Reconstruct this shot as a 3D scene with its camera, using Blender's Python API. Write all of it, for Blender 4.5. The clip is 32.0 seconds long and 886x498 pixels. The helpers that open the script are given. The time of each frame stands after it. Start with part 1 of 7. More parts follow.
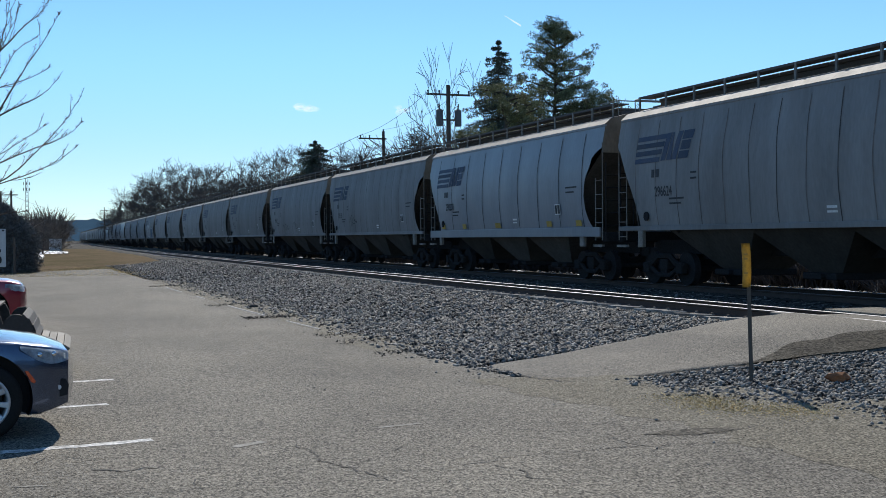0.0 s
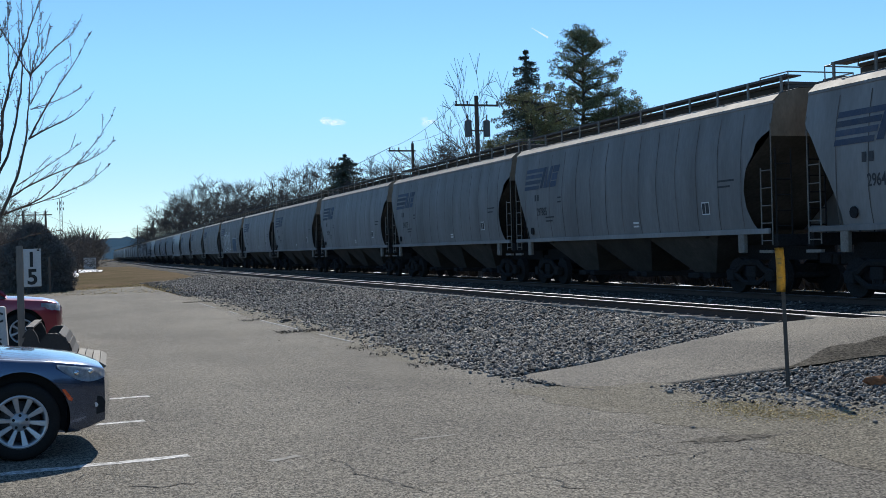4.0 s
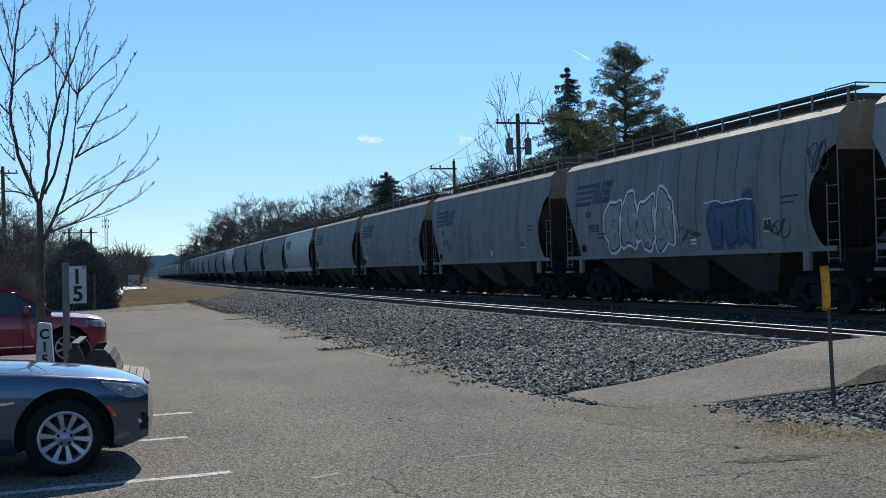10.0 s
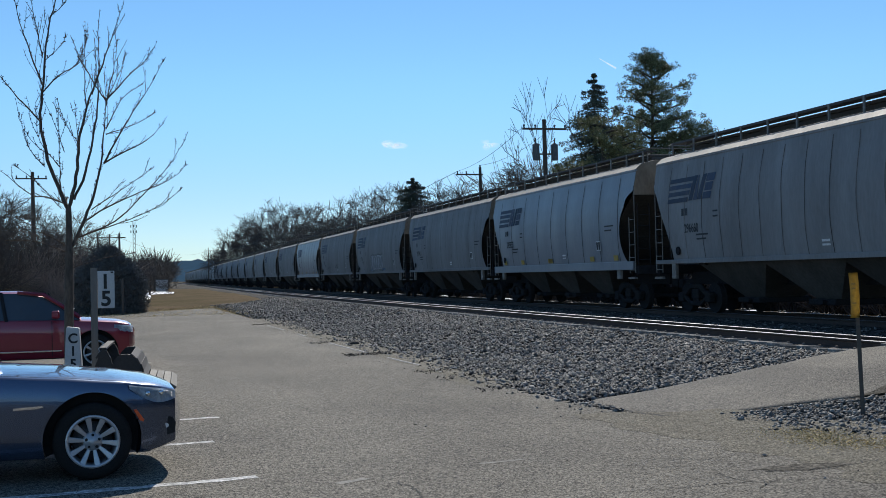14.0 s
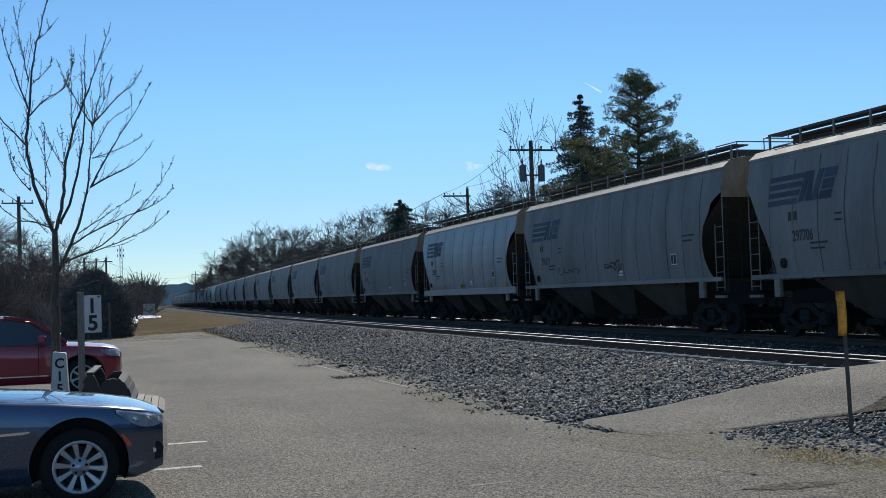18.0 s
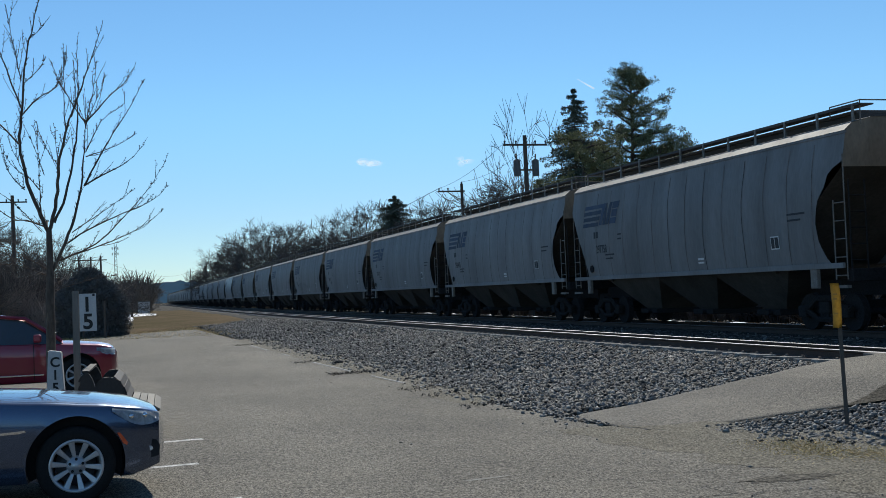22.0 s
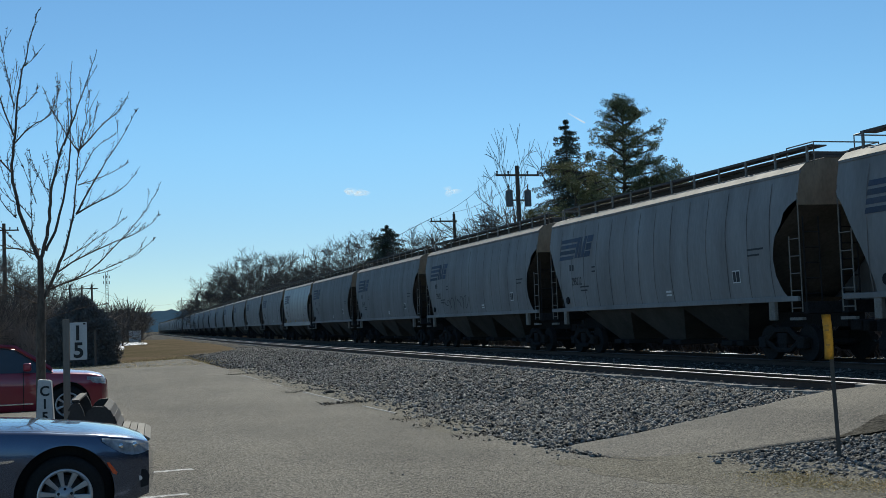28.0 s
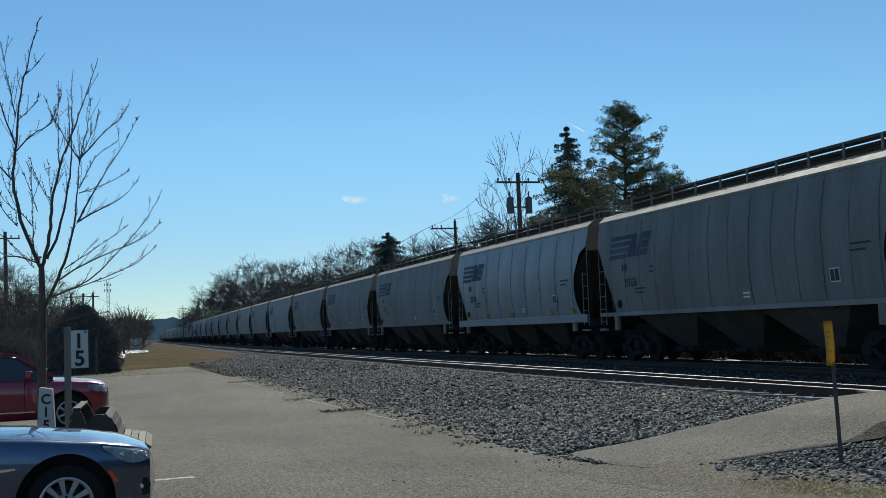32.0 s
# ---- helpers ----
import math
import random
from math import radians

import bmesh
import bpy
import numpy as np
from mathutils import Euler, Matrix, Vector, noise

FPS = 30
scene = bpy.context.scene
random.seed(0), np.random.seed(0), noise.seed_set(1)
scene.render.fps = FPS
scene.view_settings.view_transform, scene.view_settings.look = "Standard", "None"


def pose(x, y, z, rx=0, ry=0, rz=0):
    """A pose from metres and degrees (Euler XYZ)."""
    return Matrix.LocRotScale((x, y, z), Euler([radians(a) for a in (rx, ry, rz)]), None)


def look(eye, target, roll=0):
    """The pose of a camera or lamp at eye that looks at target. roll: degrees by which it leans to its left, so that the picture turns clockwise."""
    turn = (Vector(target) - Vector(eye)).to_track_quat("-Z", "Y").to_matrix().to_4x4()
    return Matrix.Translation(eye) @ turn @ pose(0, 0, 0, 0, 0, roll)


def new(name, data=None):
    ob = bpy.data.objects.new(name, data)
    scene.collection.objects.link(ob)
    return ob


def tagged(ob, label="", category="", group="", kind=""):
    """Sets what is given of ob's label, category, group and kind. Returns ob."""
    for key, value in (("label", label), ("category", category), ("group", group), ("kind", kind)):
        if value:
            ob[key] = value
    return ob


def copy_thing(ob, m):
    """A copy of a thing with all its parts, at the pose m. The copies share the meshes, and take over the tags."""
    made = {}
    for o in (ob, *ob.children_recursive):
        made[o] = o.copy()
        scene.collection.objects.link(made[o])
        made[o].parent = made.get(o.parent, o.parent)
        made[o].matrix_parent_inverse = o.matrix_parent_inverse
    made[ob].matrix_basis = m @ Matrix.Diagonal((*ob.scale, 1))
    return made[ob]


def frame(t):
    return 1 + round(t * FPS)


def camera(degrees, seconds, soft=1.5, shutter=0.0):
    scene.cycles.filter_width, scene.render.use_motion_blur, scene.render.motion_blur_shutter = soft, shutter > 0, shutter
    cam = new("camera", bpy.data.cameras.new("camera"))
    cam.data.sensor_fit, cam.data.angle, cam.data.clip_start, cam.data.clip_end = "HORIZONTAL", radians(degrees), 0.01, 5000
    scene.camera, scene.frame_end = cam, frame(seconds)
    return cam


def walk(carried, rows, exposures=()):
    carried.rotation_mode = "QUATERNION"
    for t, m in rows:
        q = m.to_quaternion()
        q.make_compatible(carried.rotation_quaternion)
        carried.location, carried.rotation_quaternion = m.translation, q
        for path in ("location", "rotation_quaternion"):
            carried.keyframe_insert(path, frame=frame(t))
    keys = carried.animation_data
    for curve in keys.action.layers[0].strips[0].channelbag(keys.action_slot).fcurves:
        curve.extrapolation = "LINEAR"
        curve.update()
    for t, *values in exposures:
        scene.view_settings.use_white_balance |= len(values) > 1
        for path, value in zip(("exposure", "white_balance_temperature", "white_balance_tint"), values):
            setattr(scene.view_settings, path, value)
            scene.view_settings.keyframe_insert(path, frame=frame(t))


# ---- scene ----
# The camera stands on the parking lot, held by hand, and turns a little.
EYE = 1.70
cam = camera(41.0, 32.0, soft=0.5)
CAMERA_ROWS = [
    (0, pose(0, 0, EYE, 89.46, 0.33, -20.18)), (0.5, pose(0, 0, EYE, 89.62, 0.41, -19.90)), (1, pose(0, 0, EYE, 89.85, 0.42, -19.61)),
    (1.5, pose(0, 0, EYE, 90.04, 0.50, -19.64)), (2, pose(0, 0, EYE, 90.21, 0.67, -19.62)), (2.5, pose(0, 0, EYE, 90.04, 0.97, -19.40)),
    (3, pose(0, 0, EYE, 89.95, 1.27, -19.07)), (3.5, pose(0, 0, EYE, 90.02, 1.52, -18.65)), (5.5, pose(0, 0, EYE, 89.97, 1.49, -18.80)),
    (6, pose(0, 0, EYE, 90.14, 1.62, -18.26)), (6.5, pose(0, 0, EYE, 90.54, 1.51, -17.87)), (7, pose(0, 0, EYE, 90.84, 1.59, -17.47)),
    (7.5, pose(0, 0, EYE, 90.93, 1.73, -17.01)), (8, pose(0, 0, EYE, 90.72, 1.60, -16.85)), (8.5, pose(0, 0, EYE, 90.58, 1.48, -16.48)),
    (9, pose(0, 0, EYE, 90.64, 1.33, -16.79)), (9.5, pose(0, 0, EYE, 90.82, 1.44, -16.74)), (10, pose(0, 0, EYE, 90.92, 1.44, -16.68)),
    (10.5, pose(0, 0, EYE, 91.03, 1.47, -16.85)), (11, pose(0, 0, EYE, 91.01, 1.47, -16.59)), (11.5, pose(0, 0, EYE, 91.06, 1.37, -16.08)),
    (12, pose(0, 0, EYE, 91.14, 1.24, -16.25)), (12.5, pose(0, 0, EYE, 91.33, 1.25, -16.23)), (13, pose(0, 0, EYE, 91.32, 1.29, -15.96)),
    (13.5, pose(0, 0, EYE, 91.30, 1.26, -15.50)), (14, pose(0, 0, EYE, 91.23, 1.29, -15.42)), (14.5, pose(0, 0, EYE, 91.28, 1.26, -15.42)),
    (16.5, pose(0, 0, EYE, 91.73, 1.69, -15.91)), (17, pose(0, 0, EYE, 92.00, 1.74, -16.04)), (17.5, pose(0, 0, EYE, 92.30, 1.67, -15.89)),
    (18, pose(0, 0, EYE, 92.26, 1.74, -16.00)), (18.5, pose(0, 0, EYE, 92.42, 1.72, -16.13)), (19, pose(0, 0, EYE, 92.50, 1.48, -16.97)),
    (19.5, pose(0, 0, EYE, 92.45, 1.30, -17.76)), (20, pose(0, 0, EYE, 92.34, 1.23, -18.77)), (20.5, pose(0, 0, EYE, 92.44, 1.34, -18.15)),
    (21, pose(0, 0, EYE, 91.76, 1.48, -17.42)), (21.5, pose(0, 0, EYE, 92.06, 1.80, -16.76)), (22, pose(0, 0, EYE, 92.03, 2.24, -16.23)),
    (22.5, pose(0, 0, EYE, 92.02, 2.33, -16.41)), (23, pose(0, 0, EYE, 92.01, 2.31, -16.71)), (23.5, pose(0, 0, EYE, 92.29, 2.19, -16.89)),
    (24, pose(0, 0, EYE, 92.72, 2.10, -16.95)), (24.5, pose(0, 0, EYE, 92.98, 2.08, -17.07)), (26.5, pose(0, 0, EYE, 93.26, 2.10, -17.00)),
    (27, pose(0, 0, EYE, 93.34, 2.18, -16.70)), (27.5, pose(0, 0, EYE, 93.37, 2.17, -16.55)), (28, pose(0, 0, EYE, 93.46, 2.03, -16.62)),
    (28.5, pose(0, 0, EYE, 93.55, 2.04, -16.61)), (29, pose(0, 0, EYE, 93.55, 2.17, -16.74)), (29.5, pose(0, 0, EYE, 93.73, 2.24, -16.82)),
    (30, pose(0, 0, EYE, 93.79, 2.17, -16.82)), (30.5, pose(0, 0, EYE, 93.88, 1.99, -16.70)), (31, pose(0, 0, EYE, 93.77, 1.91, -16.48)),
    (31.5, pose(0, 0, EYE, 93.79, 2.05, -16.62)), (32, pose(0, 0, EYE, 93.81, 2.15, -16.56)),
]
walk(cam, CAMERA_ROWS, exposures=[(0, 0.16, 6500, 10), (6, 0.10, 6500, 10), (13, 0.0, 6500, 10), (19, -0.07, 6500, 9), (24, -0.12, 6600, 6), (32, -0.21, 6720, 3)])

# ---- light: one sun beyond the train, clear sky ----
SUN_AZ, SUN_EL = radians(16.0), radians(38.0)
world = bpy.data.worlds.new("sky")
scene.world = world
world.use_nodes = True
wn, wl = world.node_tree.nodes, world.node_tree.links
sky = wn.new("ShaderNodeTexSky")
sky.sky_type = "NISHITA"
sky.sun_disc = False
sky.sun_elevation, sky.sun_rotation = SUN_EL, SUN_AZ
sky.air_density, sky.dust_density, sky.ozone_density = 0.9, 0.0, 4.0
wn["Background"].inputs["Strength"].default_value = 0.118
tint = wn.new("ShaderNodeMixRGB")
tint.blend_type = "MULTIPLY"
tint.inputs[0].default_value = 1.0
# the air is hazier and bluer near the horizon
way, up, low_high, pale = wn.new("ShaderNodeTexCoord"), wn.new("ShaderNodeSeparateXYZ"), wn.new("ShaderNodeMapRange"), wn.new("ShaderNodeMixRGB")
low_high.inputs["From Min"].default_value, low_high.inputs["From Max"].default_value = 0.05, 0.17
low_high.interpolation_type = "SMOOTHSTEP"
pale.inputs[1].default_value, pale.inputs[2].default_value = (0.63, 0.75, 0.87, 1), (0.71, 0.93, 1.01, 1)
wl.new(way.outputs["Generated"], up.inputs[0])
wl.new(up.outputs["Z"], low_high.inputs["Value"])
wl.new(low_high.outputs[0], pale.inputs[0])
wl.new(pale.outputs[0], tint.inputs[2])
wl.new(sky.outputs[0], tint.inputs[1])
wl.new(tint.outputs[0], wn["Background"].inputs["Color"])
sun = new("sun", bpy.data.lights.new("sun", "SUN"))
sun.data.energy, sun.data.angle, sun.data.color = 4.0, radians(0.53), (1.0, 0.95, 0.86)
sun_way = Vector((math.sin(SUN_AZ) * math.cos(SUN_EL), math.cos(SUN_AZ) * math.cos(SUN_EL), math.sin(SUN_EL)))
sun.matrix_world = look(sun_way * 300, (0, 0, 0))

# ---- plan ----
RADIUS = 5100.0            # the line bends gently to the east
NEAR_X, FAR_X = 13.18, 18.28   # centre lines of the two tracks abreast of the camera
NEAR_Z, FAR_Z = 0.365, 0.35     # rail tops above the lot, midway between the rails
CANT = 2.9                    # the near track leans into the bend, degrees
GAUGE = 1.505


def bend(s):
    """How far the line lies east of its straight course after s metres: a long bend, a straight, and a sharper bend far off."""
    a = min(max(s, 0.0), 170.0)
    x = a * a / (2 * RADIUS) + max(0.0, s - 170.0) * 170.0 / RADIUS
    return x + max(0.0, s - 640.0) ** 2 / 1600.0


def heading(s):
    return min(max(s, 0.0), 170.0) / RADIUS + max(0.0, s - 640.0) / 800.0


# ---- materials ----
def mat(name, base, rough=0.6, metal=0.0, second=None, scale=3.0, fine=40.0, amount=0.5, grain=0.15, spec=0.5, bump=0.0, bump_scale=None,
        stretch=(1, 1, 1), spread=0.0, coat=0.0, rough_var=0.1, emission=None, speckle=None):
    """A surface of two tones that mix in large stains, with a fine grain, relief and a little change from piece to piece."""
    m = bpy.data.materials.new(name)
    m.use_nodes = True
    n, l = m.node_tree.nodes, m.node_tree.links
    bsdf = n["Principled BSDF"]
    co = n.new("ShaderNodeTexCoord")
    mp = n.new("ShaderNodeMapping")
    mp.inputs["Scale"].default_value = stretch
    l.new(co.outputs["Object"], mp.inputs["Vector"])
    big = n.new("ShaderNodeTexNoise")
    big.inputs["Scale"].default_value, big.inputs["Detail"].default_value = scale, 5
    big.inputs["Roughness"].default_value = 0.62
    l.new(mp.outputs[0], big.inputs["Vector"])
    small = n.new("ShaderNodeTexNoise")
    small.inputs["Scale"].default_value, small.inputs["Detail"].default_value = fine, 3
    l.new(mp.outputs[0], small.inputs["Vector"])
    ramp = n.new("ShaderNodeMapRange")
    ramp.inputs["From Min"].default_value, ramp.inputs["From Max"].default_value = 0.35, 0.68
    l.new(big.outputs["Fac"], ramp.inputs["Value"])
    mul = n.new("ShaderNodeMath")
    mul.operation = "MULTIPLY"
    mul.inputs[1].default_value = amount
    l.new(ramp.outputs[0], mul.inputs[0])
    mix = n.new("ShaderNodeMixRGB")
    mix.inputs[1].default_value = (*base, 1)
    mix.inputs[2].default_value = (*(second or [c * 0.6 for c in base]), 1)
    l.new(mul.outputs[0], mix.inputs[0])
    hsv = n.new("ShaderNodeHueSaturation")
    l.new(mix.outputs[0], hsv.inputs["Color"])
    g = n.new("ShaderNodeMapRange")
    g.inputs["From Min"].default_value, g.inputs["From Max"].default_value = 0.3, 0.7
    g.inputs["To Min"].default_value, g.inputs["To Max"].default_value = 1 - grain, 1 + grain
    l.new(small.outputs["Fac"], g.inputs["Value"])
    if spread:
        info = n.new("ShaderNodeObjectInfo")
        r = n.new("ShaderNodeMapRange")
        r.inputs["To Min"].default_value, r.inputs["To Max"].default_value = 1 - spread, 1 + spread
        l.new(info.outputs["Random"], r.inputs["Value"])
        v = n.new("ShaderNodeMath")
        v.operation = "MULTIPLY"
        l.new(g.outputs[0], v.inputs[0])
        l.new(r.outputs[0], v.inputs[1])
        l.new(v.outputs[0], hsv.inputs["Value"])
    else:
        l.new(g.outputs[0], hsv.inputs["Value"])
    tone = hsv.outputs[0]
    if speckle:
        vo = n.new("ShaderNodeTexVoronoi")
        vo.inputs["Scale"].default_value = speckle[0]
        l.new(mp.outputs[0], vo.inputs["Vector"])
        sep = n.new("ShaderNodeSeparateColor")
        l.new(vo.outputs["Color"], sep.inputs[0])
        sr = n.new("ShaderNodeMapRange")
        sr.inputs["To Min"].default_value, sr.inputs["To Max"].default_value = speckle[1], speckle[2]
        l.new(sep.outputs[0], sr.inputs["Value"])
        h2 = n.new("ShaderNodeHueSaturation")
        l.new(tone, h2.inputs["Color"])
        l.new(sr.outputs[0], h2.inputs["Value"])
        tone = h2.outputs[0]
    l.new(tone, bsdf.inputs["Base Color"])
    rr = n.new("ShaderNodeMapRange")
    rr.inputs["To Min"].default_value, rr.inputs["To Max"].default_value = max(0.02, rough - rough_var), min(1, rough + rough_var)
    l.new(big.outputs["Fac"], rr.inputs["Value"])
    l.new(rr.outputs[0], bsdf.inputs["Roughness"])
    bsdf.inputs["Metallic"].default_value = metal
    bsdf.inputs["Specular IOR Level"].default_value = spec
    bsdf.inputs["Coat Weight"].default_value = coat
    bsdf.inputs["Coat Roughness"].default_value = 0.04
    if bump:
        b = n.new("ShaderNodeBump")
        b.inputs["Strength"].default_value, b.inputs["Distance"].default_value = 1.0, bump
        if bump_scale:
            t = n.new("ShaderNodeTexNoise")
            t.inputs["Scale"].default_value, t.inputs["Detail"].default_value = bump_scale, 4
            l.new(mp.outputs[0], t.inputs["Vector"])
            l.new(t.outputs["Fac"], b.inputs["Height"])
        else:
            l.new(small.outputs["Fac"], b.inputs["Height"])
        l.new(b.outputs[0], bsdf.inputs["Normal"])
    if emission:
        bsdf.inputs["Emission Color"].default_value = (*emission[:3], 1)
        bsdf.inputs["Emission Strength"].default_value = emission[3]
    return m


def island_tones(m, low, high):
    """Lets each loose piece of a joined mesh take its own brightness."""
    n, l = m.node_tree.nodes, m.node_tree.links
    geo = n.new("ShaderNodeNewGeometry")
    r = n.new("ShaderNodeMapRange")
    r.inputs["To Min"].default_value, r.inputs["To Max"].default_value = low, high
    l.new(geo.outputs["Random Per Island"], r.inputs["Value"])
    bsdf = n["Principled BSDF"]
    old = bsdf.inputs["Base Color"].links[0].from_socket
    h = n.new("ShaderNodeHueSaturation")
    l.new(old, h.inputs["Color"])
    l.new(r.outputs[0], h.inputs["Value"])
    l.new(h.outputs[0], bsdf.inputs["Base Color"])
    return m


def glass(name, tint, rough=0.02):
    m = bpy.data.materials.new(name)
    m.use_nodes = True
    b = m.node_tree.nodes["Principled BSDF"]
    b.inputs["Base Color"].default_value = (*tint, 1)
    b.inputs["Roughness"].default_value = rough
    b.inputs["Transmission Weight"].default_value = 1.0
    b.inputs["IOR"].default_value = 1.45
    return m


ASPHALT = mat("asphalt", (0.187, 0.168, 0.134), 0.9, spec=0.2, second=(0.128, 0.116, 0.097), scale=0.35, fine=24, amount=0.85, grain=0.28, bump=0.010, bump_scale=95, speckle=(88, 0.18, 1.95), stretch=(1, 0.62, 1))
RAMP_ASPHALT = mat("ramp asphalt", (0.152, 0.134, 0.104), 0.9, second=(0.108, 0.097, 0.08), scale=0.6, fine=60, amount=0.8, grain=0.4, bump=0.012, bump_scale=50, speckle=(85, 0.25, 1.85), stretch=(1, 0.62, 1))
DARK_ASPHALT = mat("darker asphalt", (0.082, 0.073, 0.058), 1.0, spec=0.05, second=(0.055, 0.05, 0.042), scale=1.5, fine=50, amount=0.8, grain=0.4, bump=0.012, bump_scale=40, speckle=(40, 0.3, 1.9))
CRACK = mat("open crack", (0.062, 0.056, 0.048), 1.0, scale=4, fine=30)
PAINT_LINE = mat("worn road paint", (0.72, 0.70, 0.66), 0.85, second=(0.30, 0.28, 0.25), scale=9, fine=45, amount=0.7, grain=0.3, speckle=(30, 0.5, 1.3))
BALLAST_BED = mat("stone bed toned for gap shade", (0.062, 0.056, 0.047), 0.95, spec=0.1, second=(0.04, 0.038, 0.035), scale=6, fine=16, amount=0.8, grain=0.6, bump=0.07, bump_scale=14, speckle=(13, 0.25, 2.2))
STONE = island_tones(mat("crushed stone", (0.172, 0.166, 0.152), 0.75, spec=0.26, second=(0.088, 0.085, 0.079), scale=9, fine=60, amount=0.8, grain=0.25, bump=0.004, bump_scale=45), 0.08, 1.95)
DIRT = mat("dry dirt", (0.186, 0.168, 0.129), 1.0, spec=0.15, second=(0.145, 0.126, 0.096), scale=1.6, fine=40, grain=0.4, bump=0.012, bump_scale=80, speckle=(85, 0.3, 1.8), stretch=(1, 0.62, 1))
GRASS_GROUND = mat("dormant grass ground", (0.185, 0.14, 0.095), 1.0, spec=0.0, second=(0.115, 0.10, 0.058), scale=0.16, fine=8, amount=0.9, grain=0.3, bump=0.05, bump_scale=9)
STRAW = island_tones(mat("dead grass", (0.62, 0.47, 0.22), 0.9, spec=0.1, second=(0.48, 0.37, 0.17), scale=1.5, fine=20, amount=0.8), 0.6, 1.3)
SNOW = mat("old snow", (0.82, 0.83, 0.85), 0.7, second=(0.6, 0.6, 0.6), scale=2, fine=15, amount=0.4, grain=0.08, bump=0.03, bump_scale=6)
POTHOLE = mat("worn pothole asphalt", (0.150, 0.135, 0.108), 1.0, spec=0.1, second=(0.055, 0.05, 0.042), scale=5, fine=40, amount=0.9, grain=0.4, bump=0.015, bump_scale=30, speckle=(40, 0.35, 1.8))
RAIL_SIDE = mat("rusty rail", (0.07, 0.045, 0.033), 0.85, second=(0.04, 0.03, 0.025), scale=4, fine=50, grain=0.25, bump=0.001)
RAIL_HEAD = mat("polished rail head", (0.22, 0.22, 0.235), 0.5, metal=1.0, second=(0.28, 0.27, 0.26), scale=2, fine=30, grain=0.05, stretch=(1, 0.1, 1))
TIE = mat("creosoted timber", (0.30, 0.285, 0.26), 0.9, second=(0.17, 0.155, 0.135), scale=6, fine=40, amount=0.8, grain=0.35, bump=0.006, spread=0.35, stretch=(1, 4, 4))
STEEL_RUST = mat("rusted fastening", (0.17, 0.11, 0.08), 0.8, second=(0.28, 0.25, 0.22), scale=9, fine=50, amount=0.9)
HOPPER_GREY = mat("weathered hopper grey", (0.275, 0.270, 0.264), 0.68, spec=0.3, second=(0.178, 0.170, 0.162), scale=0.55, fine=9, amount=0.75, grain=0.07, bump=0.004, bump_scale=1.1, stretch=(1, 1.6, 0.45), spread=0.16)
HOPPER_BLUE = mat("light grey hopper paint", (0.25, 0.265, 0.285), 0.45, spec=0.45, second=(0.19, 0.20, 0.215), scale=0.5, fine=9, amount=0.6, grain=0.05, stretch=(1, 1.6, 0.4), spread=0.06)
HOPPER_ROOF = mat("galvanised roof", (0.25, 0.235, 0.21), 0.7, second=(0.15, 0.14, 0.125), scale=1.2, fine=12, amount=0.6, grain=0.1)
END_TAN = mat("dusty end sheet", (0.27, 0.225, 0.165), 0.75, second=(0.17, 0.13, 0.09), scale=1.4, fine=14, amount=0.8, grain=0.12, stretch=(1, 1, 0.5), spread=0.2)
UNDER = mat("sooty underframe", (0.032, 0.033, 0.036), 0.95, spec=0.03, second=(0.036, 0.032, 0.028), scale=1.5, fine=20, amount=0.7, grain=0.2)
# slope sheets and bays: dusty, and toned dark for the shade there
BAY = mat("dusty shade-toned bay", (0.085, 0.080, 0.071), 0.85, spec=0.15, second=(0.052, 0.048, 0.042), scale=0.9, fine=12, amount=0.8, grain=0.15, spread=0.3)
SEAM = mat("rust stained seam", (0.085, 0.072, 0.064), 0.9, second=(0.20, 0.18, 0.165), scale=1.2, fine=10, amount=0.9, spread=0.4)
LADDER = mat("grey ladder steel", (0.24, 0.225, 0.20), 0.6, second=(0.14, 0.11, 0.085), scale=4, fine=30, amount=0.8)
GRATING = mat("dark walkway grating", (0.085, 0.08, 0.076), 0.8, second=(0.1, 0.075, 0.06), scale=3, fine=20)
LOGO_BLUE = mat("faded dark blue stencil", (0.028, 0.046, 0.092), 0.7, second=(0.12, 0.118, 0.117), scale=3, fine=25, amount=0.5, spread=0.35)
RIB_LINE = mat("dark panel joint", (0.065, 0.066, 0.07), 0.8, second=(0.08, 0.08, 0.08), scale=2, fine=10)
STENCIL = mat("dark stencil paint", (0.03, 0.03, 0.035), 0.7, second=(0.10, 0.095, 0.09), scale=5, fine=25, amount=0.5)
RUST = mat("orange rust", (0.34, 0.13, 0.05), 0.9, second=(0.2, 0.075, 0.035), scale=8, fine=40, amount=0.8)
SPRAY_GREY = mat("thin pale spray paint", (0.36, 0.36, 0.35), 0.7, second=(0.22, 0.215, 0.205), scale=4, fine=20, amount=0.8)
SPRAY_DARK = mat("thin dark spray paint", (0.10, 0.11, 0.13), 0.7, second=(0.16, 0.16, 0.16), scale=3, fine=20, amount=0.7)
SPRAY_WHITE = mat("white spray paint", (0.75, 0.76, 0.78), 0.6, second=(0.5, 0.5, 0.52), scale=2, fine=20, amount=0.5)
SPRAY_BLACK = mat("black spray paint", (0.02, 0.02, 0.025), 0.6, scale=2, fine=20)
SPRAY_BLUE = mat("blue spray paint", (0.022, 0.065, 0.15), 0.6, second=(0.05, 0.14, 0.23), scale=1.5, fine=20, amount=0.7)
YELLOW = mat("yellow enamel", (0.47, 0.32, 0.06), 0.6, second=(0.38, 0.25, 0.05), scale=5, fine=30, amount=0.5)
